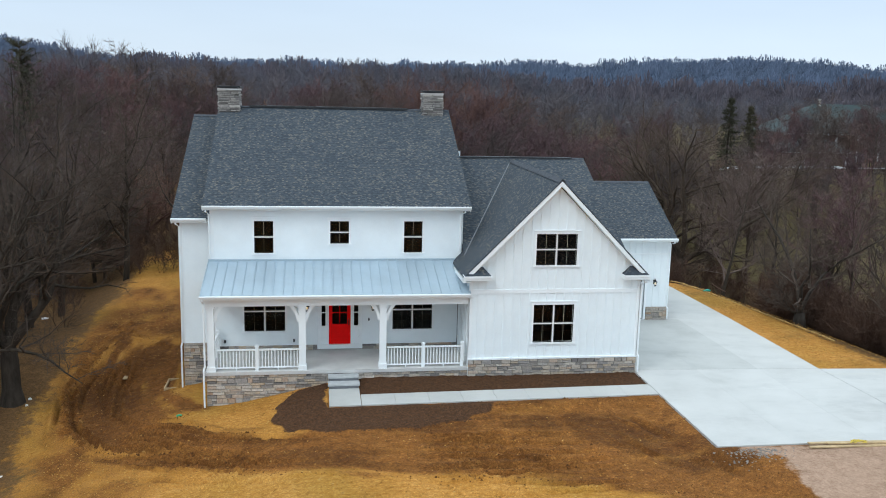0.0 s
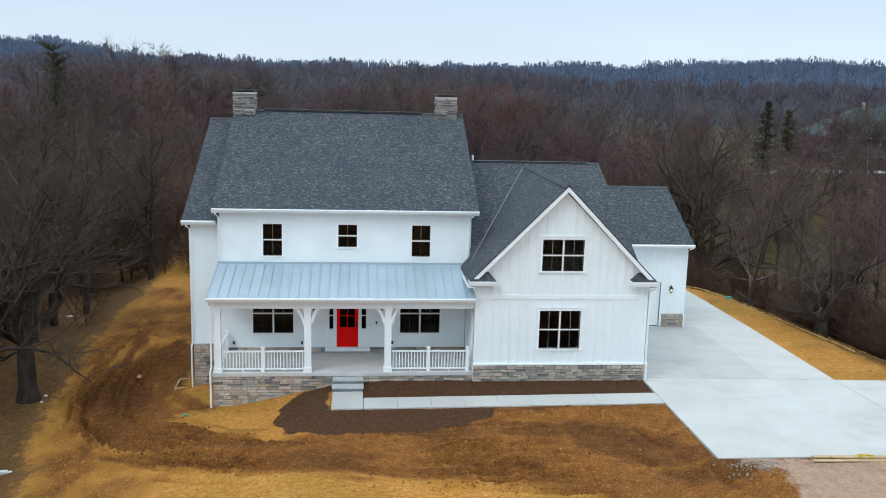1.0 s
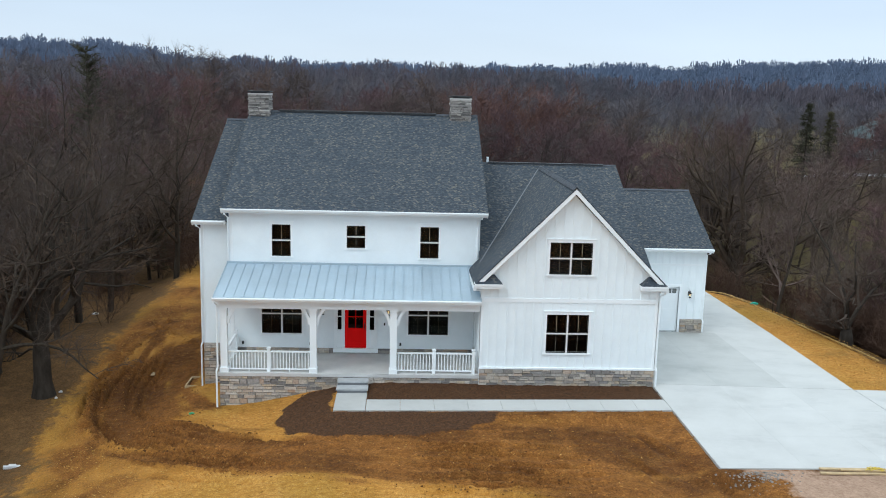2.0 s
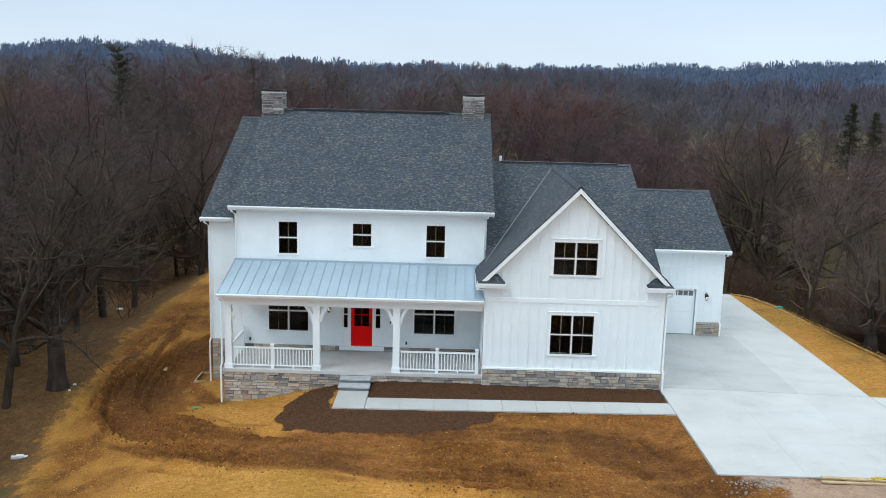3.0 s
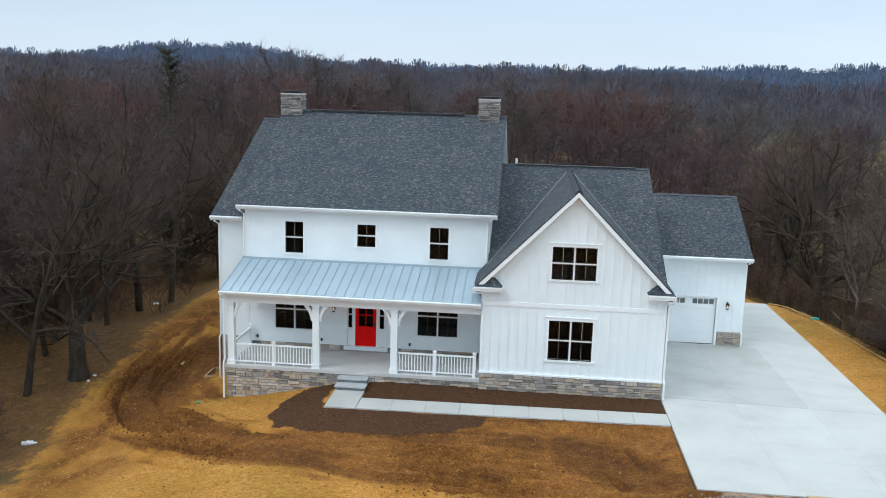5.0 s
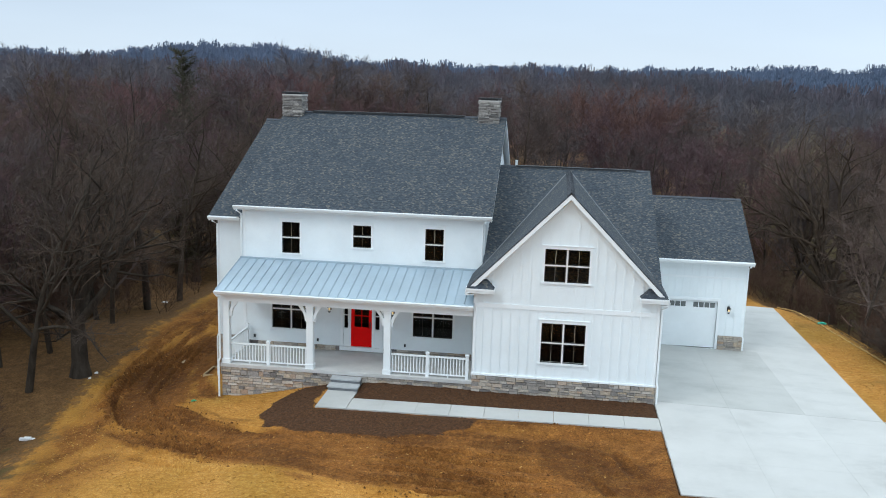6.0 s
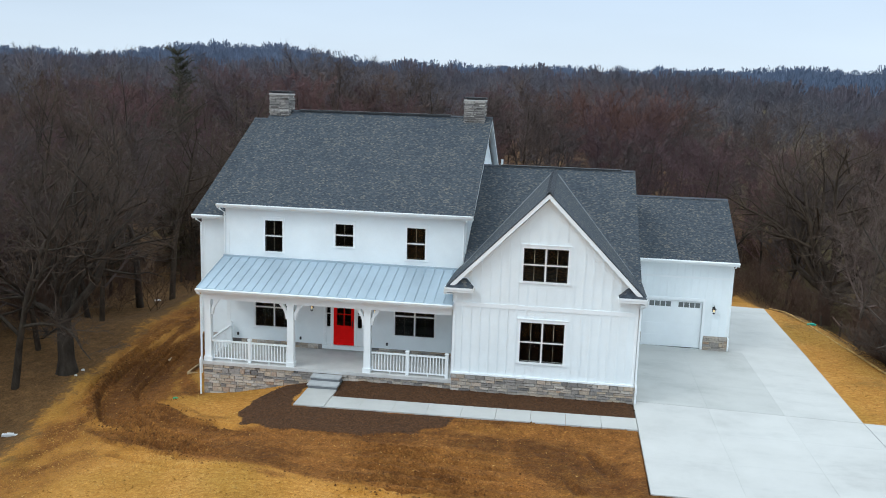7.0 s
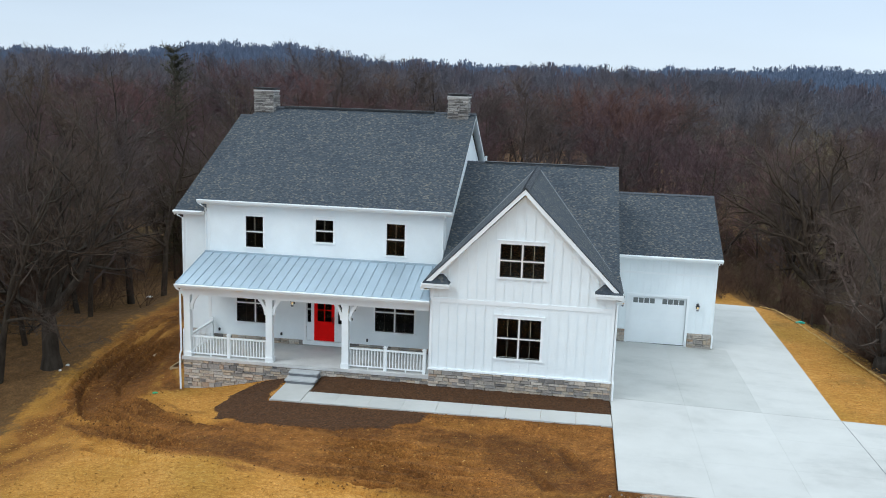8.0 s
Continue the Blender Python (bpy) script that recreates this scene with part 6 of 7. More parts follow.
def crown_material(name, stops):
    """Far crowns with air haze in the tint: one tint for a crown, another for its twigs."""
    m, n, l, b = material(name, 1.0, 0, 0.1)
    geo = n.new("ShaderNodeNewGeometry")
    t = noise_node(n, l, 0.09, 3, 0.7, geo.outputs["Position"])
    r = ramp_node(n, l, t.outputs["Fac"], stops)
    v = ramp_node(n, l, geo.outputs["Random Per Island"], [(0, (0.86, 0.86, 0.87)), (1, (1.13, 1.13, 1.12))])
    l.new(mix_node(n, l, 1, r.outputs[0], v.outputs[0], "MULTIPLY"), b.inputs["Base Color"])
    return m


def hillside(name, which, n, near, size, sprays, thin, mat, label, seed):
    """Ragged round crowns packed over the face and crest of a far ridge."""
    r = random.Random(seed)
    b = B()
    dist, rise, wave, bump, sd = HILLS[which]
    for k in range(n):
        az = r.uniform(-47, 47)
        f = 1 - r.random() ** 1.5
        d = near + (dist - 10 - near) * f
        top = dist / 1000 * crest(dist, rise, wave, bump, sd, az) + 12.4
        z = -6 + (top + 6) * f
        w = size * (0.45 + 1.15 * r.random() ** 1.6) * (1 + 0.35 * max(0, noise.noise((az * 0.5, sd, 3))))
        h = w * r.uniform(0.7, 1.15)
        pine = r.random() < 0.02 + 0.4 * max(0, noise.noise((az * 0.28, sd, 9.5)))
        cx, cy, cz = math.sin(radians(az)) * d, math.cos(radians(az)) * d - 34, z - 0.35 * h
        for j in range(sprays):
            u = r.uniform(0.05, 1.0)
            g = (1 - u * 0.7) * 0.4 if pine else math.sqrt(max(0.03, 1 - (u * 0.95) ** 2)) * 0.5
            a = r.uniform(0, 6.28)
            tx, ty, tz = math.cos(a) * g * w, math.sin(a) * g * w, h * u * r.uniform(0.93, 1.04)
            f0 = r.uniform(0.5, 0.85)
            e = w * thin * r.uniform(0.7, 1.4)
            i = len(b.v)
            t = r.uniform(0, 3.14)
            ex, ez = math.cos(t) * e, math.sin(t) * e
            b.v.extend([(cx + tx + ex, cy + ty, cz + tz + ez), (cx + tx - ex, cy + ty, cz + tz - ez), (cx + tx * f0, cy + ty * f0, cz + tz * (f0 * 0.8 + 0.1))])
            b.f.append((i, i + 1, i + 2))
            b.uv.extend([(0, 0)] * 3)
    return tagged(new(name, b.mesh(name, mat, fix=False)), label, "woods", "", "stuff")


def ridge_woods(name, which, n, tip, height, mat, label):
    """Bare crowns standing along the crest of a far ridge."""
    spec = dict(FAR, kids=[13, 20], sides=[3, 3], tip=tip)
    src = [grow_fork(90 + j, dict(spec, segs=[3, 2, 2], sides=[4, 3, 3], kids=[0, 9, 14], bend=[0.05, 0.12, 0.15], up=[0.05, 0.08, 0.1], slim=[0.02, 0.014], ratio=[0.5, 0.5, 0.6], angle=[(28, 60)] * 3, **{"from": [0.1] * 3}), height, tip * 3.5, height * 0.25, 7, 0.8) for j in range(4)]
    fv, ff = [], []
    dist, rise, wave, bump, seed = HILLS[which]
    for k in range(n):
        az = rt.uniform(-46, 46)
        if noise.noise((az * 0.35, seed, 7)) < -0.05 and rt.random() < 0.85:
            continue
        t = rt.choice(src)
        vs = t.wood.v + t.fine.v
        off = len(t.wood.v)
        size = rt.uniform(0.55, 1.0)
        ox, oy = math.sin(radians(az)) * (dist - 6), math.cos(radians(az)) * (dist - 6) - 34
        oz = 12.4 + dist / 1000 * crest(dist, rise, wave, bump, seed, az) - height * 0.5 * size
        a = rt.uniform(0, 6.28)
        ca, sa = math.cos(a) * size, math.sin(a) * size
        base_i = len(fv)
        fv.extend([(p[0] * ca - p[1] * sa + ox, p[0] * sa + p[1] * ca + oy, p[2] * size + oz) for p in vs])
        ff.extend([tuple(i + base_i for i in f) for f in t.wood.f] + [tuple(i + off + base_i for i in f) for f in t.fine.f])
    me = bpy.data.meshes.new(name)
    me.from_pydata(fv, [], ff)
    me.materials.append(mat)
    return tagged(new(name, me), label, "woods", "", "stuff")


# crown colours are shifted to blue-grey to stand for haze
M_RIDGEWOOD = plain("hazed_ridge_crowns", (0.115, 0.108, 0.125), 1.0, vary=0.3, scale=0.05, fine=0.3, bump=0.0)
M_HILLWOOD = plain("hazed_hill_crowns", (0.125, 0.155, 0.210), 1.0, vary=0.3, scale=0.03, fine=0.2, bump=0.0)
M_SLOPE1 = crown_material("hazed_near_slope_crowns", [(0.3, (0.092, 0.085, 0.104)), (0.5, (0.118, 0.106, 0.126)), (0.7, (0.145, 0.124, 0.140))])
M_SLOPE2 = crown_material("hazed_far_slope_crowns", [(0.3, (0.090, 0.128, 0.190)), (0.5, (0.120, 0.158, 0.236)), (0.7, (0.150, 0.180, 0.255))])
hillside("slope_woods", 0, 1900, 420, 12, 110, 0.02, M_SLOPE1, "bare crowns over the nearer ridge, tinted purple-grey for haze", 31)
hillside("hill_slope_woods", 1, 4600, 850, 19, 70, 0.032, M_SLOPE2, "crowns over the far hills, tinted blue-grey for haze", 32)
ridge_woods("ridge_woods", 0, 110, 0.045, 13, M_RIDGEWOOD, "bare crowns along the distant ridge, greyed for haze")
ridge_woods("hill_woods", 1, 190, 0.10, 21, M_HILLWOOD, "bare crowns along the far hills, tinted blue-grey for haze")

# ---- neighbour's house beyond the meadow ----
NZ = lie(78, 110)
nh = thing("far_house", "far brick house with a dark green hipped roof behind trees", "house", (78, 112, NZ))


def hip(b, x0, x1, y0, y1, z0, z1, run):
    lo = [(x0, y0, z0), (x1, y0, z0), (x1, y1, z0), (x0, y1, z0)]
    ym = (y0 + y1) / 2
    hi = [(x0 + run, ym, z1), (x1 - run, ym, z1)]
    b.face([lo[0], lo[1], hi[1], hi[0]])
    b.face([lo[2], lo[3], hi[0], hi[1]])
    b.face([lo[1], lo[2], hi[1]])
    b.face([lo[3], lo[0], hi[0]])
    b.face(lo[::-1])
    return b


part("wall", B().box(72, 100, 116, 128, NZ - 1, NZ + 6), M_BRICK, nh)
part("garage_wall", B().box(68, 81.5, 110, 116, NZ - 1, NZ + 3), M_BRICK, nh)
part("roof", hip(B(), 71.3, 100.7, 115.3, 128.7, NZ + 6, NZ + 11.3, 9), M_GREENROOF, nh)
part("roof", hip(B(), 67.4, 82, 109.4, 117, NZ + 3, NZ + 5, 3), M_GREENROOF, nh)
part("cornice", B().box(71.6, 100.4, 115.75, 116, NZ + 5.7, NZ + 6), M_TRIM, nh)
part("cornice", B().box(67.7, 81.8, 109.75, 110, NZ + 2.75, NZ + 3), M_TRIM, nh)
for k in range(3):
    part("garage_door", B().box(68.6 + k * 4.1, 71.8 + k * 4.1, 109.93, 110, NZ, NZ + 2.4), M_BROWNDOOR, nh)
    part("pilaster", B().box(72.0 + k * 4.1, 72.5 + k * 4.1, 109.85, 110, NZ, NZ + 2.7), M_TRIM, nh)
for k in range(6):
    for zz in (0.9, 3.7):
        xw = 73.5 + k * 4.4
        if zz > 3 or xw > 82:
            part("window", B().box(xw, xw + 1.3, 115.93, 116, NZ + zz, NZ + zz + 1.7), M_DARKFRAME, nh)
            part("window_trim", B().box(xw - 0.35, xw - 0.02, 115.9, 116, NZ + zz - 0.1, NZ + zz + 1.8), M_TRIM, nh)
part("pilaster", B().box(97.2, 97.8, 115.8, 116, NZ, NZ + 5.7), M_TRIM, nh)
part("chimney", B().box(81.3, 81.65, 121.5, 121.9, NZ + 9, NZ + 12.2), M_MORTAR, nh)
nh.location.x += 7.5
nh.location.z -= 0.6
fdv = B()
for k in range(14):
    xa, xb = 62 + k * 3.2, 65.2 + k * 3.2
    ya, yb = 102.5, 107 if xa < 84 else 104.5
    fdv.face([(xa, ya, lie(xa, ya) + 0.2), (xb, ya, lie(xb, ya) + 0.2), (xb, yb, lie(xb, yb) + 0.2), (xa, yb, lie(xa, yb) + 0.2)])
structure("far_driveway", fdv, M_STEP, "pale concrete drive before the far house", "driveway")


# ---- litter, lumber, window well ----
def on(x, y):
    return ground_point(x, y)[0]


well = thing("window_well", "timber-edged basement window well in the soil", "window well", (-12.8, 4.0, -1.0))
zw = on(-12.9, 4.0) - 0.05
part("plank", B().box(-13.05, -12.98, 3.4, 4.7, zw, zw + 0.16), M_WOOD, well)
part("plank", B().box(-12.98, -12.2, 3.4, 3.47, zw, zw + 0.16), M_WOOD, well)
part("plank", B().box(-12.98, -12.2, 4.63, 4.7, zw, zw + 0.16), M_WOOD, well)

for (x, y, ln, a, hgt) in ((12.7, -8.09, 3.9, 0.012, 0.0), (12.75, -8.34, 4.2, 0.02, -0.03), (13.2, -8.2, 3.6, 0.0, 0.02)):
    o = thing("lumber_board", "pale sawn board lying beside the driveway", "board", (x, y, drive_z(x, y) + 0.0 + hgt), "boards by the driveway")
    b = B().box(-ln / 2, ln / 2, -0.07, 0.07, 0.0, 0.045)
    ob = new("board", b.mesh("board", M_WOOD))
    ob.parent = o
    o.rotation_euler = (0, 0.02, a)
strap = thing("strap", "yellow strap heaped on the boards", "strap", (12.6, -8.18, drive_z(13, -7.7) + 0.07))
sb = B()
rs = random.Random(3)
pts = [(0.3 * math.sin(k * 0.9) + rs.uniform(-0.1, 0.1), 0.12 * math.cos(k * 1.7), 0.03 + 0.03 * math.sin(k * 2.1)) for k in range(22)]
sb.tube(pts, [0.014] * len(pts), 5)
ob = new("webbing", sb.mesh("webbing", M_STRAP))
ob.parent = strap


def litter_piece(x, y, w, d, h, mat, label, cat="litter", turn=0.3):
    b = B().box(-w / 2, w / 2, -d / 2, d / 2, 0, h)
    b.box(-w * 0.2, w * 0.25, -d * 0.7, d * 0.6, h * 0.6, h * 1.4)
    ob = new("litter", b.mesh("litter", mat))
    ob.location = (x, y, on(x, y) - 0.01)
    ob.rotation_euler = (0.05, 0.08, turn)
    return tagged(ob, label, cat, "scraps of litter")


litter_piece(-18.2, -2.6, 0.6, 0.14, 0.1, M_WHITELIT, "white plastic scrap on the straw slope")
litter_piece(-11.8, -0.5, 0.22, 0.08, 0.05, M_GREEN, "green plastic scrap on the soil")
litter_piece(18.75, 17.2, 0.5, 0.1, 0.09, M_TEAL, "green plastic scrap on the bank")
litter_piece(-23.1, 20.7, 0.4, 0.2, 0.06, M_WHITELIT, "white scrap at the wood's edge")
litter_piece(-15.4, 6.5, 0.42, 0.28, 0.05, M_WOOD, "pale flat board scrap on the soil", "litter")
litter_piece(-19.0, 4.4, 0.16, 0.12, 0.05, M_WHITELIT, "white plastic scrap at the wood's edge")
litter_piece(-18.9, 3.6, 0.12, 0.1, 0.05, M_WHITELIT, "white plastic scrap at the wood's edge")

# ---- straw wattle along the bank ----
wattle = B()
wp = []
for k in range(40):
    y = 5 + k * 0.47
    x = bank_edge(y) - 0.25 + 0.12 * nz(y, 0, 0.5, 2)
    wp.append((x, y, on(x, y) - 0.015))
wattle.tube(wp, [0.045 + 0.02 * math.sin(k * 2.3) for k in range(40)], 7)
wat = thing("straw_wattle", "pale straw erosion log along the edge of the bank", "erosion log", wp[20])
part("sleeve", wattle, M_WATTLE, wat)

# ---- old fence beyond the bank ----
def fence_post(x, y, h, tilt):
    o = thing("fence_post", "weathered dark wooden fence post at the foot of the bank", "fence post", (x, y, lie(x, y)), "old fence posts")
    b = B()
    b.tube([(0, 0, -0.2), (tilt * 0.5, 0.02, h * 0.5), (tilt, 0, h - 0.04), (tilt, 0, h)], [0.075, 0.07, 0.065, 0.04], 7)
    ob = new("post", b.mesh("post", M_BARK))
    ob.parent = o
    return o


for k in range(11):
    fy_ = 1.5 + k * 2.35
    fence_post(bank_edge(fy_) + 3.0 + 0.3 * nz(fy_, 1, 0.4, 5), fy_, 1.25 + 0.2 * nz(fy_, 2, 1.1, 6), 0.12 * nz(fy_, 3, 0.9, 7))
rx, ry = bank_edge(20.6) + 2.9, 20.6
rail = thing("fence_rail", "loose weathered rail leaning across old fence posts", "fence rail", (rx, ry, lie(rx, ry) + 0.95))
ob = new("rail", B().tube([(-0.1, -1.35, 0.05), (0, 0, 0), (0.08, 1.3, 0.06)], [0.035, 0.04, 0.032], 7).mesh("rail", M_BRUSH))
ob.parent = rail

# ---- clods and straw on the soil ----
rc = random.Random(77)
clods, wisps = B(), B()
tries = 0
n_clod = n_wisp = 0
while n_clod < 4200 and tries < 90000:
    tries += 1
    x, y = rc.uniform(-19, 9), rc.uniform(-11, 15)
    e_in = inside(x, y, EARTH)
    if e_in < 0.15 or inside(x, y, MULCH2) > -0.1:
        continue
    off, along = track_off(x, y)
    want = 0.015 + 0.5 * math.exp(-((e_in - 0.35) / 0.45) ** 2) * (1 if x < -6 else 0.35) + 0.5 * max(0, nz(along * 0.2, off * 1.6, 1.0, 6.6))
    if rc.random() > want:
        continue
    z = ground_point(x, y)[0]
    s_ = rc.uniform(0.012, 0.03) * (1.6 if rc.random() < 0.1 else 1)
    i = len(clods.v)
    a = rc.uniform(0, 3)
    for k in range(4):
        clods.v.append((x + math.cos(a + k * 1.57) * s_ * rc.uniform(0.8, 1.7), y + math.sin(a + k * 1.57) * s_ * rc.uniform(0.7, 1.2), z - 0.01))
    clods.v.append((x, y, z + s_ * rc.uniform(0.6, 1.3)))
    for k in range(4):
        clods.f.append((i + k, i + (k + 1) % 4, i + 4))
        clods.uv.extend([(0, 0)] * 3)
    n_clod += 1
tries = 0
while n_wisp < 6500 and tries < 90000:
    tries += 1
    x, y = rc.uniform(-19, 22), rc.uniform(-12.5, 19)
    if x > 7.3 and (x < 17.0 or y < 0.6):
        continue
    if -12.2 < x < 7.4 and y > -2.8 and not (x < -8.1 and y < 0.1):
        continue
    e_in = inside(x, y, EARTH)
    if e_in > 0.0 and rc.random() > 0.08:
        continue
    if x < left_edge(y) + 1.0 or inside(x, y, MULCH2) > -0.1:
        continue
    z = ground_point(x, y)[0] + 0.012
    ln, w, a = rc.uniform(0.02, 0.06), rc.uniform(0.005, 0.012), rc.uniform(0, 6.28)
    dx, dy = math.cos(a) * ln, math.sin(a) * ln
    px, py = -math.sin(a) * w, math.cos(a) * w
    i = len(wisps.v)
    wisps.v.extend([(x - dx, y - dy, z - 0.01), (x + px, y + py, z), (x - px, y - py, z), (x + dx, y + dy, z + rc.uniform(-0.01, 0.04)), (x, y, z + 0.03)])
    for q in ((0, 1, 4), (0, 4, 2), (1, 3, 4), (4, 3, 2)):
        wisps.f.append(tuple(i + k for k in q))
        wisps.uv.extend([(0, 0)] * 3)
    n_wisp += 1
run = 0
for (ax, ay), (bx, by) in zip(TRACK, TRACK[1:]):
    ll = math.hypot(bx - ax, by - ay)
    ux, uy = (bx - ax) / ll, (by - ay) / ll
    for c, w in RUTS:
        t = 0.0
        while t < ll:
            al = run + t
            t += rc.uniform(0.05, 0.16)
            power = rut_power(c, al)
            if rc.random() > power * 0.75:
                continue
            o = c - 0.45 * nz(al, 0, 0.13, c * 3) + rc.choice((-0.24, 0.24)) + rc.gauss(0, 0.04)
            x, y = ax + ux * t - uy * o, ay + uy * t + ux * o
            if inside(x, y, EARTH) < 0.1 or inside(x, y, MULCH2) > -0.2:
                continue
            z = ground_point(x, y)[0]
            s_ = rc.uniform(0.02, 0.055)
            i = len(clods.v)
            for k in range(5):
                clods.v.append((x + math.cos(k * 1.257) * s_ * rc.uniform(0.7, 1.6), y + math.sin(k * 1.257) * s_ * rc.uniform(0.7, 1.3), z - 0.015))
            clods.v.append((x + rc.uniform(-0.3, 0.3) * s_, y, z + s_ * rc.uniform(0.6, 1.2)))
            for k in range(5):
                clods.f.append((i + k, i + (k + 1) % 5, i + 5))
                clods.uv.extend([(0, 0)] * 3)
    run += ll
tagged(new("clods", clods.mesh("clods", M_CLOD, fix=False)), "scattered brown earth clods along the ruts", "soil", "", "stuff")
tagged(new("straw", wisps.mesh("straw", M_WISP, fix=False)), "loose yellow straw scattered over the soil", "straw", "", "stuff")
rubble = B()
for k in range(260):
    x, y = 8.7 + rc.gauss(0, 0.55), -8.45 - abs(rc.gauss(0, 0.45)) + 0.25
    s_ = rc.uniform(0.015, 0.05)
    if y > -8.1:
        continue
    z = ground_point(x, y)[0] - 0.01
    i = len(rubble.v)
    for h, q in ((0, 1.0), (s_ * rc.uniform(0.5, 0.9), 0.7)):
        for k2 in range(5):
            rubble.v.append((x + math.cos(k2 * 1.257) * s_ * q * rc.uniform(0.7, 1.2), y + math.sin(k2 * 1.257) * s_ * q * rc.uniform(0.7, 1.2), z + h))
    for k2 in range(5):
        n_ = (k2 + 1) % 5
        rubble.f.append((i + k2, i + n_, i + 5 + n_, i + 5 + k2))
        rubble.uv.extend([(0, 0)] * 4)
    rubble.f.append(tuple(i + 5 + k2 for k2 in range(5)))
    rubble.uv.extend([(0, 0)] * 5)
M_RUBBLE = plain("grey_crushed_stone", (0.25, 0.225, 0.20), 0.95, vary=0.5, scale=7, fine=40)
tagged(new("rubble", rubble.mesh("rubble", M_RUBBLE, fix=False)), "grey crushed stone beside the driveway corner", "gravel", "", "stuff")
mulch_bits = B()
tries = 0
while len(mulch_bits.f) < 2600 * 4 and tries < 60000:
    tries += 1
    x, y = rc.uniform(-8.4, 7.5), rc.uniform(-5.4, 0.0)
    m = max(inside(x, y, MULCH1) - 0.02, inside(x, y, MULCH2) + nz(x, y, 0.35, 3.1) * 0.4 + nz(x, y, 1.3, 7.7) * 0.28)
    if m < -0.05 or inside(x, y, WALKP) > -0.06:
        continue
    z = ground_point(x, y)[0]
    s_ = rc.uniform(0.02, 0.05)
    i = len(mulch_bits.v)
    a = rc.uniform(0, 3)
    for k in range(4):
        mulch_bits.v.append((x + math.cos(a + k * 1.57) * s_ * rc.uniform(0.5, 1.8), y + math.sin(a + k * 1.57) * s_ * rc.uniform(0.5, 1.1), z - 0.01))
    mulch_bits.v.append((x, y, z + s_ * rc.uniform(0.4, 0.9)))
    for k in range(4):
        mulch_bits.f.append((i + k, i + (k + 1) % 4, i + 4))
        mulch_bits.uv.extend([(0, 0)] * 3)
M_BARKBIT = plain("bark_mulch", (0.072, 0.034, 0.015), 0.95, vary=0.65, scale=9, fine=50)
tagged(new("mulch", mulch_bits.mesh("mulch", M_BARKBIT, fix=False)), "dark brown bark mulch in the planting beds", "mulch", "", "stuff")

# ---- ledge stones, last ----
stone_meshes, grey_meshes = [], []
rs = random.Random(9)
for k in range(10):
    b = B()
    j = lambda: rs.uniform(-0.03, 0.03)
    lo = [(-0.5, 0, -0.5), (0.5, 0, -0.5), (0.5, 0, 0.5), (-0.5, 0, 0.5)]
    hi = [(-0.46 + j(), -1 + j(), -0.42 + j()), (0.46 + j(), -1 + 3 * j(), -0.42 + j()), (0.46 + j(), -1 + 3 * j(), 0.42 + j()), (-0.46 + j(), -1 + 3 * j(), 0.42 + j())]
    b.face(lo)
    for q in range(4):
        b.face([lo[q], lo[(q + 1) % 4], hi[(q + 1) % 4], hi[q]])
    b.face(hi)
    stone_meshes.append(b.mesh("stone", M_STONE))
    grey_meshes.append(b.mesh("stone", M_GREYSTONE))


def ledge(parent, a0, a1, z0, z1, c, facing="front", low=None, seed=1, courses=(0.09, 0.12, 0.15, 0.18, 0.23), proud=(0.035, 0.065), pieces=stone_meshes):
    """Random ledge stones on a wall face; low(a) is the soil line under which none is needed."""
    r = random.Random(seed)
    z = z0
    while z < z1 - 0.03:
        h = r.choice(courses)
        if z + h > z1 - 0.06:
            h = z1 - z
        a = a0
        while a < a1 - 0.02:
            w = r.uniform(0.18, 0.52) * (1.25 if h < 0.12 else 1)
            if a + w > a1 - 0.12:
                w = a1 - a
            if low is None or z + h > low(a + w / 2) - 0.1:
                cuts = [(z, h)] if h < 0.15 or r.random() < 0.65 else [(z, h / 2), (z + h / 2, h / 2)]
                for zz, hh in cuts:
                    ob = new("stone", r.choice(pieces))
                    am, zm = a + w / 2, zz + hh / 2
                    ob.scale = (w - 0.014, r.uniform(*proud), hh - 0.014)
                    if facing == "front":
                        ob.location = (am, c, zm)
                    elif facing == "right":
                        ob.location = (c, am, zm)
                        ob.rotation_euler = (0, 0, math.pi / 2)
                    else:
                        ob.location = (c, am, zm)
                        ob.rotation_euler = (0, 0, -math.pi / 2)
                    hang(ob, parent)
            a += w
        z += h


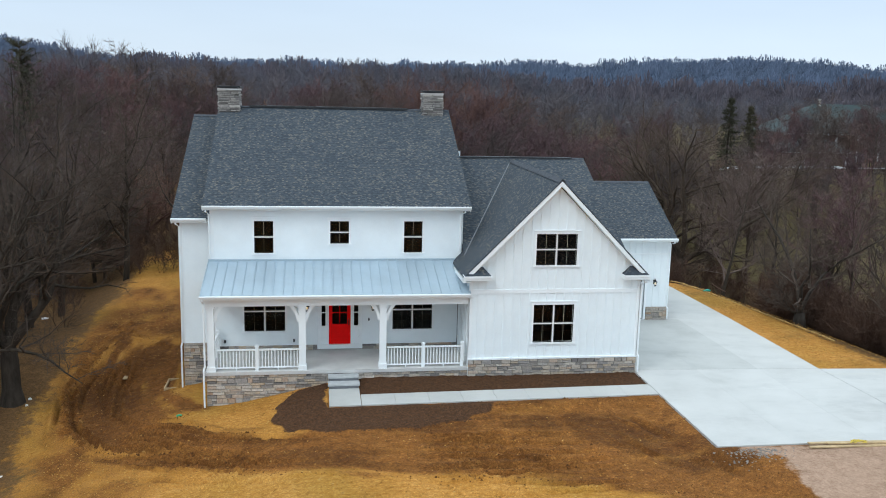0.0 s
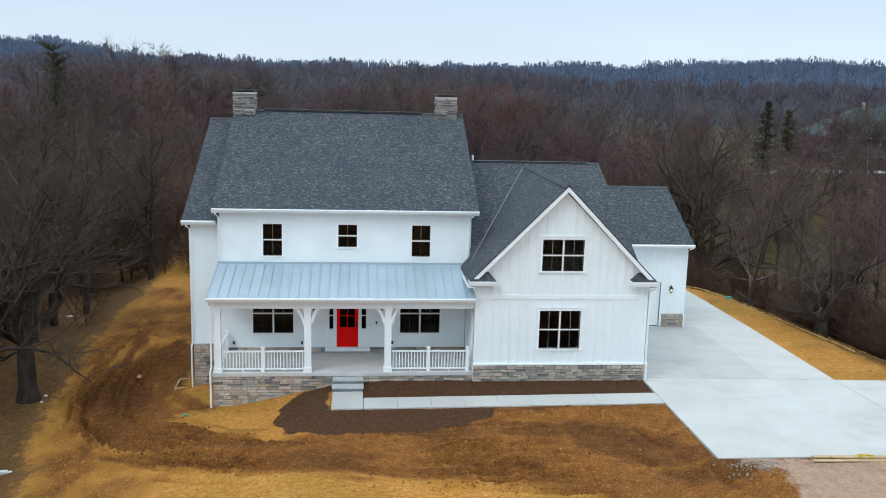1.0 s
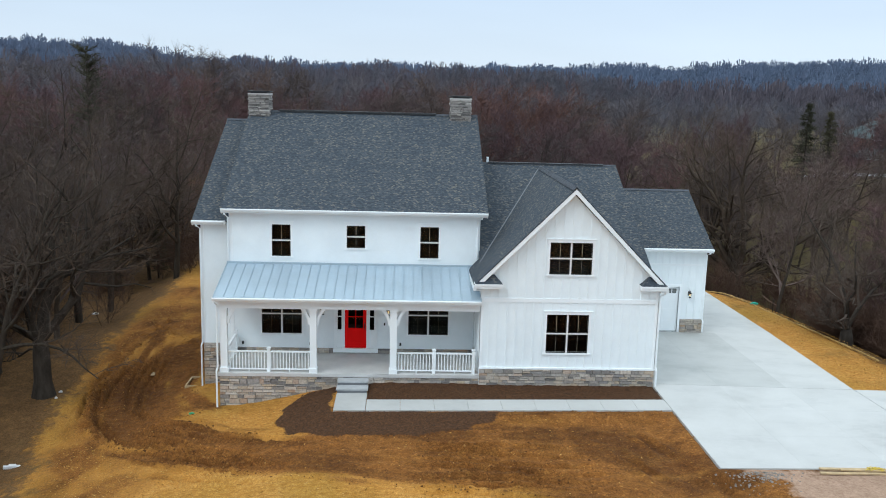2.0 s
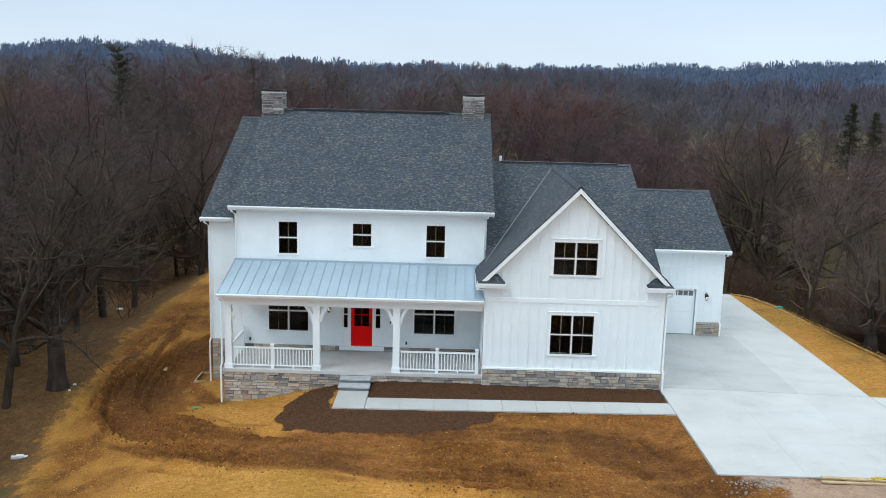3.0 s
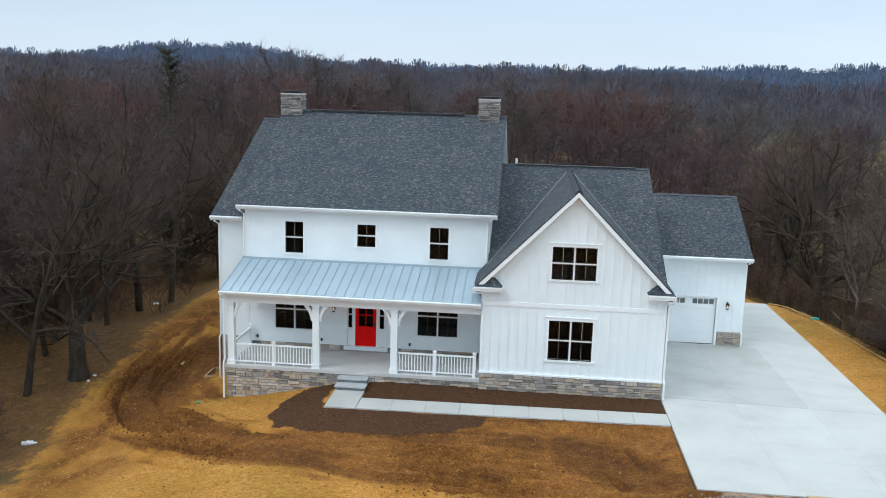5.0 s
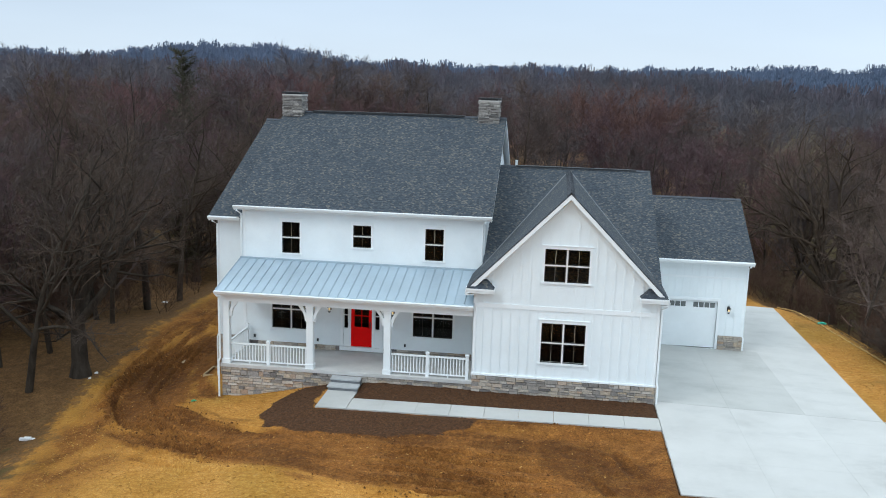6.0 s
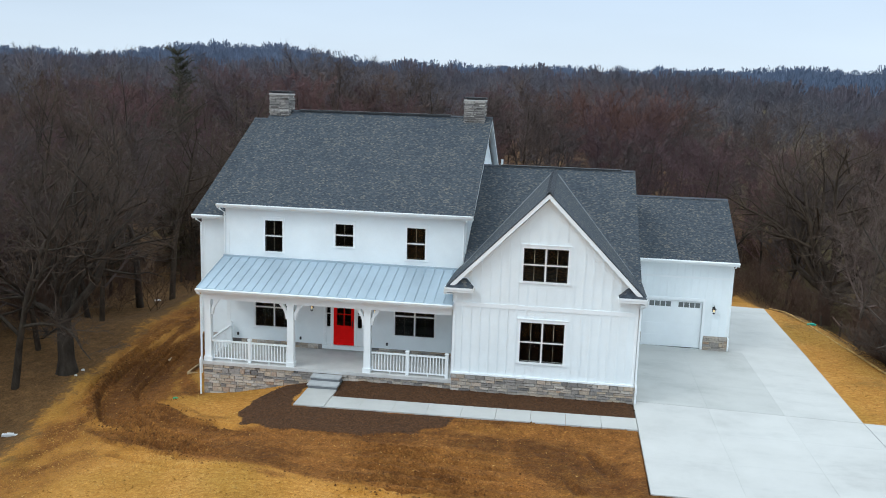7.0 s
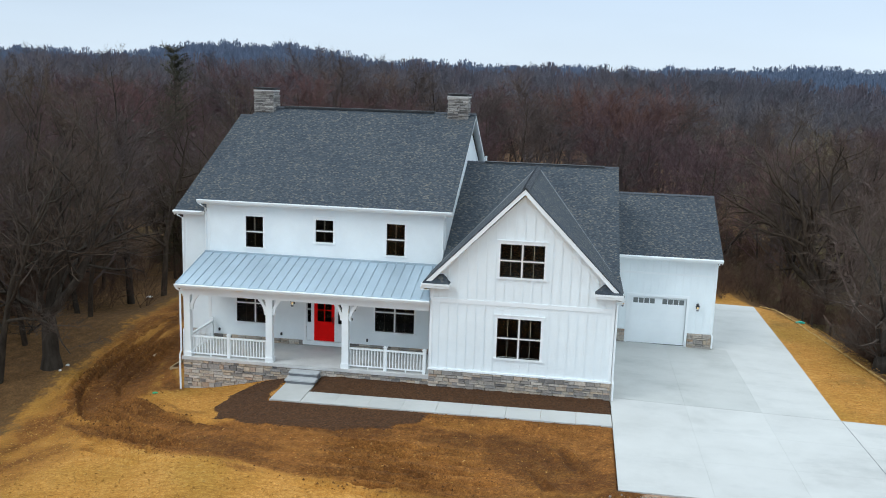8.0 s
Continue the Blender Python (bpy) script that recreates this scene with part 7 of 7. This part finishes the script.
vg = part("stone_veneer", B().box(GX0 + 0.01, GX1, 0.045, 0.07, -0.3, 0.92), M_MORTAR, house, "grey and tan ledge stone base")
ledge(vg, GX0, GX1, 0.1, 0.92, 0.046, "front", None, 2)
ledge(vg, 0.06, 2.4, 0.1, 0.92, GX1, "right", None, 3)
vp = part("stone_veneer", B().box(MX0 + 0.05, 0.0, 0.17, 0.21, -1.6, DECK - 0.142), M_MORTAR, house, "grey and tan ledge stone base")
ledge(vp, MX0 + 0.02, 0.0, -1.2, DECK - 0.14, 0.171, "front", lambda a: lie(a, 0.0), 4)
vw = part("stone_veneer", B().box(WX0, MX0, WY - 0.01, WY + 0.01, -2.0, 0.9), M_MORTAR, house, "dark grey ledge stone base")
ledge(vw, WX0, MX0 + 0.02, -1.5, 0.9, WY - 0.011, "front", lambda a: lie(a, 3.2), 5)
vd = part("stone_veneer", B().box(MX0 + 0.2, -0.02, MY - 0.012, MY, DECK, 0.84), M_MORTAR, house, "grey ledge stone strip above the porch floor")
ledge(vd, MX0 + 0.2, -6.3, DECK, 0.84, MY - 0.013, "front", None, 6)
ledge(vd, -4.3, -0.05, DECK, 0.84, MY - 0.013, "front", None, 7)
va = part("stone_veneer", B().box(GD[1] + 0.13, GAX, GAY - 0.02, GAY, -0.2, 0.72), M_MORTAR, house, "tan ledge stone pier beside the garage door")
vb = part("stone_veneer", B().box(GX1 + 0.02, GD[0] - 0.13, GAY - 0.02, GAY, -0.2, 0.72), M_MORTAR, house, "tan ledge stone pier beside the garage door")
ledge(va, GD[1] + 0.13, GAX + 0.03, -0.02, 0.72, GAY - 0.021, "front", None, 8)
ledge(vb, GX1 + 0.03, GD[0] - 0.13, -0.02, 0.72, GAY - 0.021, "front", None, 10)
ledge(va, GAY, 10.5, -0.1, 0.72, GAX, "right", None, 9)
THIN = (0.05, 0.065, 0.08, 0.11)
for ob, (a, c, y0, y1), sd in zip(chimneys, CH, (11, 12)):
    ledge(ob, a, c, 10.3, 11.87, y0 + 0.051, "front", None, sd, THIN, (0.02, 0.10), grey_meshes)
    ledge(ob, y0 + 0.02, y1 - 0.02, 10.6, 11.87, c - 0.051, "right", None, sd + 5, THIN, (0.02, 0.10), grey_meshes)
    ledge(ob, y0 + 0.02, y1 - 0.02, 10.6, 11.87, a + 0.051, "left", None, sd + 9, THIN, (0.02, 0.10), grey_meshes)
